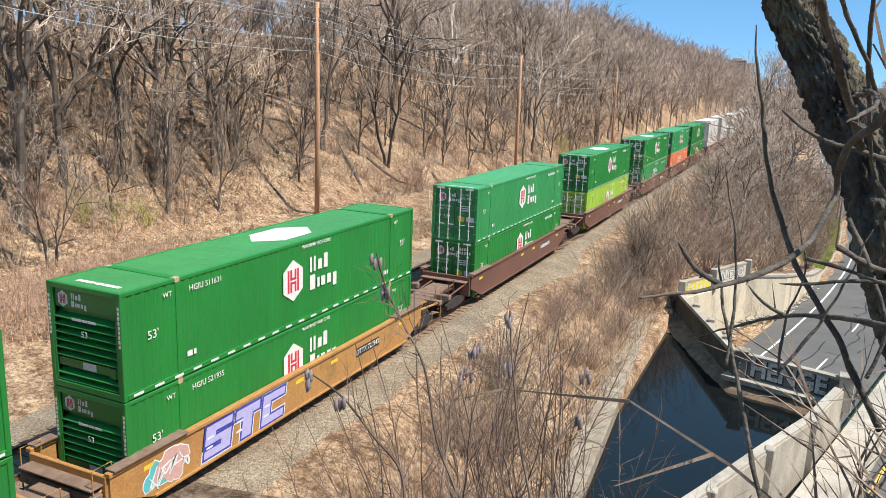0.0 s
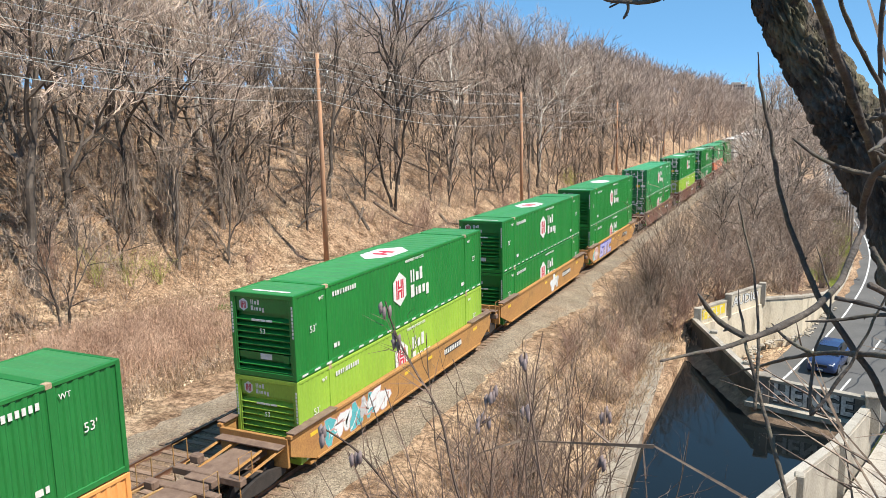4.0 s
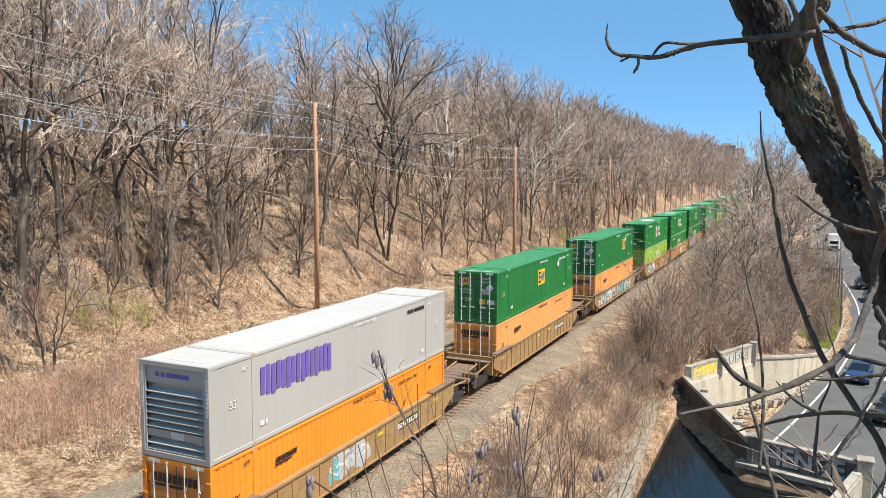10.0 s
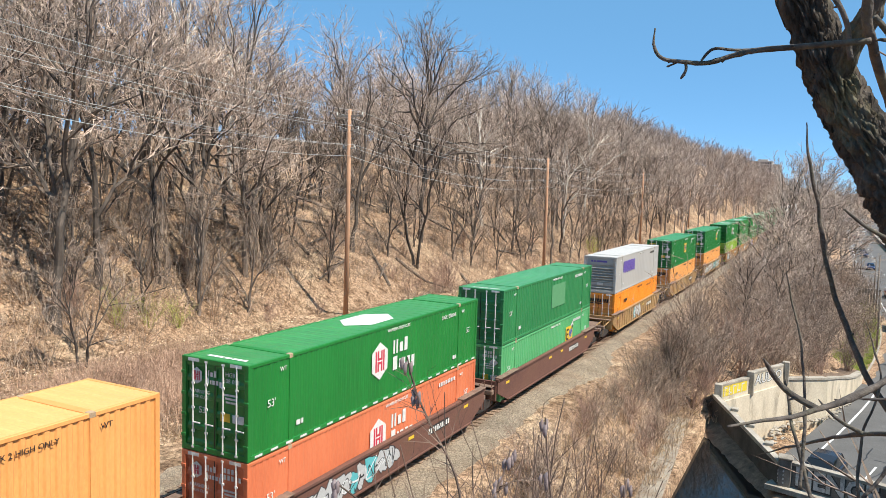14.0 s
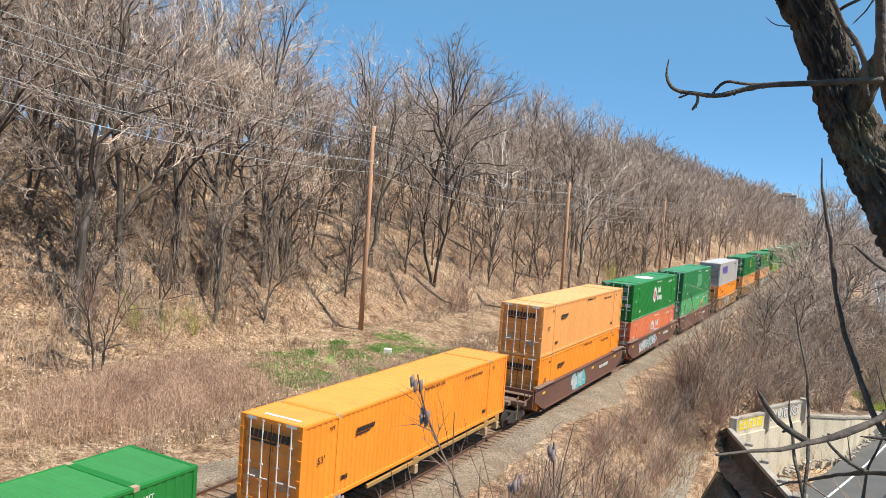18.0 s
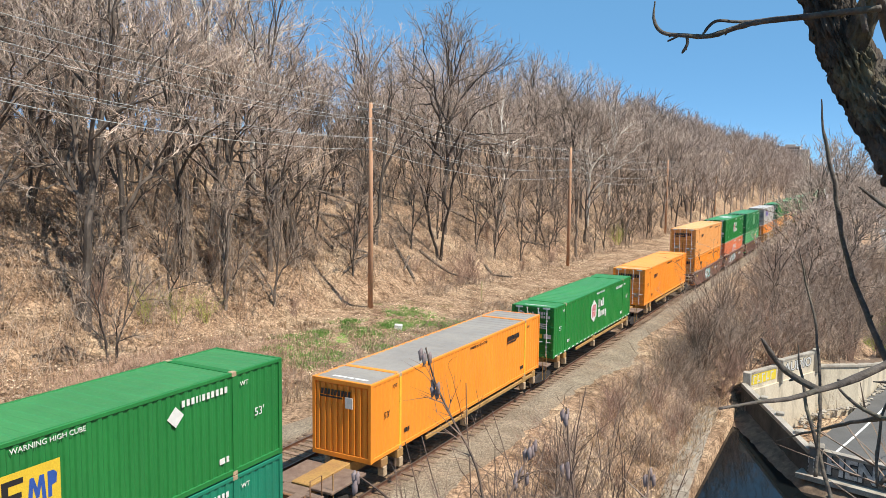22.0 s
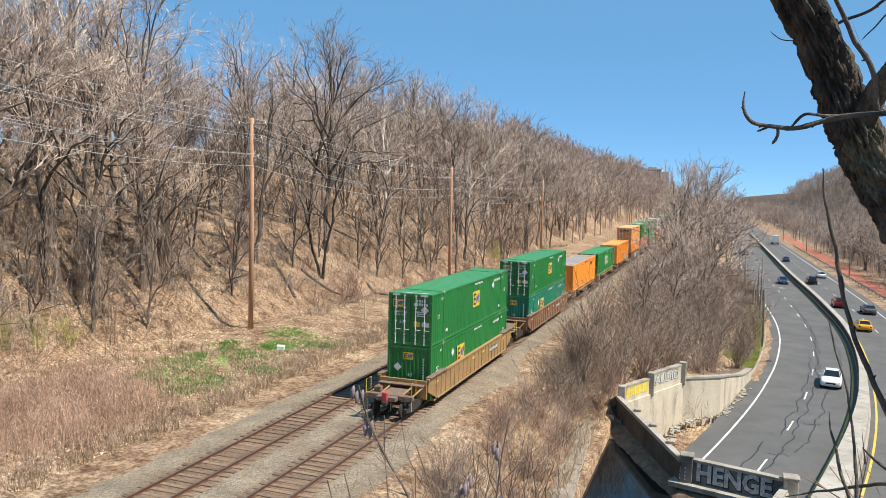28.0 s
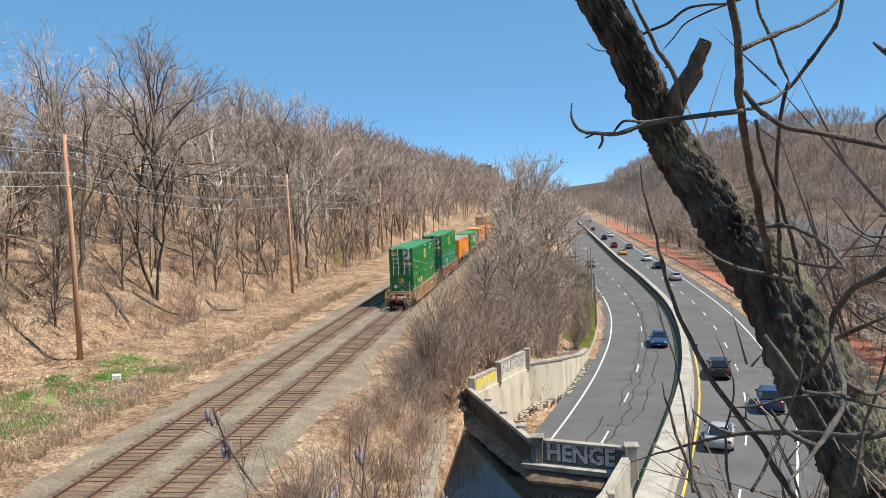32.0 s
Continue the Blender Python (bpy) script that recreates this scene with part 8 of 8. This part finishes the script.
def stalk(pts):
    x, y, _ = pts[0]
    line = smooth_line([(x + 0.05, y - 0.1, ground_z(x, y) - 0.1)] + pts, 5)
    n = len(line)
    ob = thing("dry_stalk", "dry brown stalk with withered seed pods on the bank", "stalk", "dry stalks")
    part("stem", Geo().tube(line, [0.013 * (1 - 0.7 * i / n) + 0.003 for i in range(n)], 5), M_NEAR_SHRUB, ob)
    r = random.Random(n * 7 + int(line[0].x * 100))
    g = Geo()
    for i in range(3, n - 6):
        for _ in range(1):
            d = side_way(r, line[i + 1] - line[i], r.uniform(0.4, 0.9))
            e = line[i] + d * r.uniform(0.12, 0.5)
            g.spike(line[i], e, 0.007)
            for _ in range(2):
                q = line[i].lerp(e, r.uniform(0.3, 0.9))
                g.spike(q, q + side_way(r, d, 0.6) * r.uniform(0.12, 0.35), 0.004)
    tagged(part("side_twig", g, M_NEAR_SHRUB, ob), kind="stuff")
    for i in (n - 1, n - 6):
        for k in range(4):
            c = line[i] + Vector((r.uniform(-0.05, 0.05), r.uniform(-0.05, 0.05), r.uniform(-0.09, 0.03)))
            part("pod", Geo().tube([c, c - Vector((0.01, 0, 0.035)), c - Vector((0.0, 0.01, 0.09)), c - Vector((0.01, 0.01, 0.12))], [0.006, 0.022, 0.017, 0.003], 6), M_POD, ob, "withered grey pod", smooth=True)


def near_shrub_geo(seed, h):
    """A shrub seen from close by: a few wandering stems, their branches and crooked twigs."""
    r = random.Random(seed)
    g = Geo()
    for _ in range(5):
        a, e = r.uniform(0, 6.28), r.uniform(0.05, 0.26)
        st = bend(r, (r.uniform(-0.3, 0.3), r.uniform(-0.3, 0.3), -0.2), (math.cos(a) * e, math.sin(a) * e, 1), h * r.uniform(0.75, 1.08), 12, 0.13, 0.02)
        r0 = r.uniform(0.009, 0.017)
        g.tube(st, [r0 * (1 - 0.75 * j / 12) + 0.002 for j in range(13)], 5, cap=False)
        for j in range(4, 12):
            for _ in range(2):
                d = side_way(r, st[j + 1 if j < 12 else j] - st[j - 1], r.uniform(0.45, 0.95))
                br = bend(r, st[j].lerp(st[j - 1], r.random()), d, r.uniform(0.3, 0.9), 5, 0.26, 0.08)
                rb = r0 * 0.42 * (1 - 0.5 * j / 12) + 0.002
                g.tube(br, [rb * (1 - 0.6 * k / 5) for k in range(6)], 4, cap=False)
                for k in range(1, 6):
                    if r.random() < 0.7:
                        tw = bend(r, br[k], side_way(r, br[k] - br[k - 1], r.uniform(0.4, 0.9)), r.uniform(0.08, 0.28), 3, 0.3, 0.05)
                        g.tube(tw, [rb * 0.45, rb * 0.4, rb * 0.32, rb * 0.2], 3, cap=False)
    return g


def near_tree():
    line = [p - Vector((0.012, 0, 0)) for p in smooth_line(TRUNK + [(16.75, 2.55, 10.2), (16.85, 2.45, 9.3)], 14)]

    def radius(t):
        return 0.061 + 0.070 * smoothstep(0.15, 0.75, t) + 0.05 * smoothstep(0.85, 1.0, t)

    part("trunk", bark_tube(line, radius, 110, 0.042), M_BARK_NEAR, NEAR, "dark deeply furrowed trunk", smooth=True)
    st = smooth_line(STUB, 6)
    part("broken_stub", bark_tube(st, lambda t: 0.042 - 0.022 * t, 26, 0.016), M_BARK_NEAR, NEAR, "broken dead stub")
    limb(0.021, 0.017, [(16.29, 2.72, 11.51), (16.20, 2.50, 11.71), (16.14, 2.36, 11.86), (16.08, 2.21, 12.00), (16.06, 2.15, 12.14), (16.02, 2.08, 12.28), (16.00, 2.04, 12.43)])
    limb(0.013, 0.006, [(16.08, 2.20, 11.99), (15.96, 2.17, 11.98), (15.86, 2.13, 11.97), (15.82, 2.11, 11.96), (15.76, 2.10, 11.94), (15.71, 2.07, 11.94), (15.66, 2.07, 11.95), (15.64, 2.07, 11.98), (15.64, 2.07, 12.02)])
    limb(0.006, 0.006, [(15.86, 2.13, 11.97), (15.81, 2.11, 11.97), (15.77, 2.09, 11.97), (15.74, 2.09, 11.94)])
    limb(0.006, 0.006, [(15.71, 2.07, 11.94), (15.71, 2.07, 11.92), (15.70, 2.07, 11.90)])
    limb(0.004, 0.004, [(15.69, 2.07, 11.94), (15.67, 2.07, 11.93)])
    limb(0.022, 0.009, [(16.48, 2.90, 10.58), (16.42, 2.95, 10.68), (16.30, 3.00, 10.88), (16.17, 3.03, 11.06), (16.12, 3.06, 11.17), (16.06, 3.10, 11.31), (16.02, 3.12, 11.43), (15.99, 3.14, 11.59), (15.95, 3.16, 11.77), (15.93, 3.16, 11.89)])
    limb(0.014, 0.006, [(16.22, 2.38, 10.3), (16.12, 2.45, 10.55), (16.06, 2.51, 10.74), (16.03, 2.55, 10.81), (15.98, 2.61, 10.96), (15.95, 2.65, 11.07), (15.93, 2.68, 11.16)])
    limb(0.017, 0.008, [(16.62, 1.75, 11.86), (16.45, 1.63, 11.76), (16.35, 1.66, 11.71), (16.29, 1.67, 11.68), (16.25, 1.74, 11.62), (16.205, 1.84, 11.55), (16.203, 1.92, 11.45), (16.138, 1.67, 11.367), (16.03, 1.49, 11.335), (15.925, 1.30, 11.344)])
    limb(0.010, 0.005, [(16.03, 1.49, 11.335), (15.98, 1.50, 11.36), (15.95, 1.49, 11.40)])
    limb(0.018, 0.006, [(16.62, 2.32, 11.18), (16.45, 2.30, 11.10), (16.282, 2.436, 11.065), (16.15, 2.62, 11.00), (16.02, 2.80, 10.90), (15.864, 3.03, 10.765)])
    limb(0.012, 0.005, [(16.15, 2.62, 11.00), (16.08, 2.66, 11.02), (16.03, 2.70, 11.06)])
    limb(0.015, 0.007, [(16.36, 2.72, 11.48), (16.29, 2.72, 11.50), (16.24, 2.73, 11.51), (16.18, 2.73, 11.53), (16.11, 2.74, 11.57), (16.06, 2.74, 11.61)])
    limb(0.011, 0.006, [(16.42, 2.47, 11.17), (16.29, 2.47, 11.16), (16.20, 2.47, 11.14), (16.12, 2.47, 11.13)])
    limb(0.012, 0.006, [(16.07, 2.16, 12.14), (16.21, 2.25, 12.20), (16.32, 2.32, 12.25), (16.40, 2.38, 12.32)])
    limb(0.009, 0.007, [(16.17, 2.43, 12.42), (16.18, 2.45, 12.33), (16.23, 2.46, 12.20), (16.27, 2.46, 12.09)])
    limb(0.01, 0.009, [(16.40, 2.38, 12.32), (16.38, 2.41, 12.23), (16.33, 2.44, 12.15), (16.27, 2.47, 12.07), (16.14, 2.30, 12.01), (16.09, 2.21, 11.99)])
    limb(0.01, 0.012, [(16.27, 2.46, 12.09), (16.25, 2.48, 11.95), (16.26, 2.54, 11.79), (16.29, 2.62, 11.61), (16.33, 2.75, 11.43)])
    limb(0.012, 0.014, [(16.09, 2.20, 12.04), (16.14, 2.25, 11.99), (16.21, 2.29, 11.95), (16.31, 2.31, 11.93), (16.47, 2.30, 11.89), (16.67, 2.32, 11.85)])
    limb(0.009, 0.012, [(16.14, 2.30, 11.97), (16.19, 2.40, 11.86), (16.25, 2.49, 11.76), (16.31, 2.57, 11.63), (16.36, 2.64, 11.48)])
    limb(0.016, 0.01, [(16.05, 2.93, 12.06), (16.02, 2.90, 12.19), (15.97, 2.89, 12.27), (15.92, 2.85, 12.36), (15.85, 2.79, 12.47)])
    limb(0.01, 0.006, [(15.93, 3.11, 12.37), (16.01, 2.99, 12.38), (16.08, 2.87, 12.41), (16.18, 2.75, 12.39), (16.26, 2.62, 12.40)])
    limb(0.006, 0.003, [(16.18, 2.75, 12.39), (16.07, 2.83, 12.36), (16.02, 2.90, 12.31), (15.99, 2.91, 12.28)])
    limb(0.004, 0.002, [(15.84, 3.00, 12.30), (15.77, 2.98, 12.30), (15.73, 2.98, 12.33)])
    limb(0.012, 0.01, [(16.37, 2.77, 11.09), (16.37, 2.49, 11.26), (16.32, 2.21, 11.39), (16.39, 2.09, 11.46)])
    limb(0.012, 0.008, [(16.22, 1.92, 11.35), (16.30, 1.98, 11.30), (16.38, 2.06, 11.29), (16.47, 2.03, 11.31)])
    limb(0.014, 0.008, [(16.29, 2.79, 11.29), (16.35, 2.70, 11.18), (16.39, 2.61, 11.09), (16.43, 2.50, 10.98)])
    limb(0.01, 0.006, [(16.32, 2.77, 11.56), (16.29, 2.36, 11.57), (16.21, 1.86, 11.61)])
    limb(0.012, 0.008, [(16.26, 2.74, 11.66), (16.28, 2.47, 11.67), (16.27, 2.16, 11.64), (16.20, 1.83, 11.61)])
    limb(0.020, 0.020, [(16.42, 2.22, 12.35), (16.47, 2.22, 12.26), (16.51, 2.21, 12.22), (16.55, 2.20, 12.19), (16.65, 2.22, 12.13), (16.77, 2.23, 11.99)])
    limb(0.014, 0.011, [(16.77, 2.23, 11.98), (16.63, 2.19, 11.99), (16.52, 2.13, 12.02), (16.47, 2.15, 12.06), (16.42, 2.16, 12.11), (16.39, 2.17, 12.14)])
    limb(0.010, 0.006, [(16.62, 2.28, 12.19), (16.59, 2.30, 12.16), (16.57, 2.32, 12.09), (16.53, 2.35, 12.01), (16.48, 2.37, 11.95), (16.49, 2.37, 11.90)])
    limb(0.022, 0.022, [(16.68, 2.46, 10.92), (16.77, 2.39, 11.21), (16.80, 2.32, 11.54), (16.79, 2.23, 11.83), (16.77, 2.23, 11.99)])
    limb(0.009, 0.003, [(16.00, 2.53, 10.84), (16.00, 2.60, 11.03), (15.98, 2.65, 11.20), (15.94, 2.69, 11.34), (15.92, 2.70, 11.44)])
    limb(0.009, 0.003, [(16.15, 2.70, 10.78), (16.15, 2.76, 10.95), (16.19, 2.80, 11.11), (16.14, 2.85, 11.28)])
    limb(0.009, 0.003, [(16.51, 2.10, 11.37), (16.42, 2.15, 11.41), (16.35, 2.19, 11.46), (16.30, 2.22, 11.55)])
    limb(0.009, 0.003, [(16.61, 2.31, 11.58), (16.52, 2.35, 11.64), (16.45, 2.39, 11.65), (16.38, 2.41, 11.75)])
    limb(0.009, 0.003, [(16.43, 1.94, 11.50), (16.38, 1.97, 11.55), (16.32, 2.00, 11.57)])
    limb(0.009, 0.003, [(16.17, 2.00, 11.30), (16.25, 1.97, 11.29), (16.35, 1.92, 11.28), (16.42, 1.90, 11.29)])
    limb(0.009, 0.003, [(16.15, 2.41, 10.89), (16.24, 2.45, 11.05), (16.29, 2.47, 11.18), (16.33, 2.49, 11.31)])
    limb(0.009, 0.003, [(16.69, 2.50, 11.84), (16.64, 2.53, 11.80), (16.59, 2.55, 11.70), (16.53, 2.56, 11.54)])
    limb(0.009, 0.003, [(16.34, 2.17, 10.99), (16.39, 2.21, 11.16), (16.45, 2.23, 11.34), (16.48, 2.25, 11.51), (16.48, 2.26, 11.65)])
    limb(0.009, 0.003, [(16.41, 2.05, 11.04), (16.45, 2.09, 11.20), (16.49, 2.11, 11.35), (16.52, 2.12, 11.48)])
    stalk([(14.01, 5.38, 8.24), (13.88, 5.53, 8.37), (13.62, 5.71, 8.66), (13.36, 5.96, 9.18), (13.07, 6.07, 9.52), (12.89, 6.08, 9.82), (12.78, 6.10, 10.11)])
    stalk([(13.71, 5.62, 8.03), (13.64, 5.91, 8.56), (13.60, 6.05, 8.88), (13.67, 6.20, 9.14), (13.70, 6.31, 9.38)])
    stalk([(14.40, 6.17, 7.73), (14.12, 6.48, 8.40), (13.91, 6.73, 9.11), (13.82, 6.85, 9.54)])
    stalk([(13.66, 5.06, 8.19), (13.53, 5.23, 8.56), (13.23, 5.32, 8.75), (12.93, 5.30, 9.05), (12.66, 5.22, 9.24)])
    stalk([(14.60, 6.41, 7.64), (14.39, 6.70, 8.24), (14.53, 6.93, 8.62), (14.53, 7.09, 9.02)])
    # twiggy shrubs on the slope below
    random.seed(71)
    for i, (x, y, h) in enumerate(((12.8, 7.6, 4.7), (13.1, 8.3, 5.2), (13.7, 8.9, 5.0), (14.35, 9.5, 5.2), (12.2, 7.9, 5.4), (11.8, 7.4, 4.6), (13.4, 7.7, 4.6), (12.5, 9.0, 6.0), (13.3, 10.2, 6.6), (14.0, 10.5, 6.2), (13.9, 7.9, 4.2), (14.8, 10.2, 5.0))):
        solid("bare_shrub", near_shrub_geo(600 + i, h), M_NEAR_SHRUB, "thin branching brown shrub on the steep bank", "shrub", "shrubs below the tree", at=spin(x, y, ground_z(x, y)))
    # saplings that crowd the slope beside the tree
    random.seed(77)
    spots = [(18.6, 5.2, 4.6), (19.4, 6.4, 5.0), (20.6, 5.6, 5.2), (18.2, 6.8, 4.0), (21.8, 7.4, 5.0), (19.2, 8.6, 4.6), (17.4, 6.2, 3.2), (22.6, 9.5, 5.2)]
    for k in range(46):
        x, y = rnd(17.2, 24.0), rnd(3.4, 11.5)
        spots.append((x, y, rnd(2.2, 3.6) + 0.25 * (x - 17)))
    spots += [(16.95, 2.3, 1.7), (17.1, 2.7, 1.9), (17.3, 2.4, 2.0), (17.0, 3.2, 2.0), (17.5, 2.9, 2.2), (17.2, 3.6, 2.4), (17.7, 3.3, 2.4), (16.7, 3.5, 1.7), (16.5, 3.9, 1.9), (17.9, 2.6, 2.3)]
    for i, (x, y, h) in enumerate(spots):
        solid("sapling", shrub_geo(500 + i, h, 7, 0.3, 0.8), M_SAPLING, "thin leafless sapling beside the leaning tree", "sapling", "saplings on the slope", at=spin(x, y, ground_z(x, y)))


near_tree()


# ---------------------------------------------------------------- what moves
def motions():
    for ob, lane, dist, when, speed in CARS:
        walk(ob, car_rows(lane, dist, when, speed))
    for ob, off, z in MOVERS:
        walk(ob, [(t, pose(0, off + s, z)) for t, s in RUN])


motions()
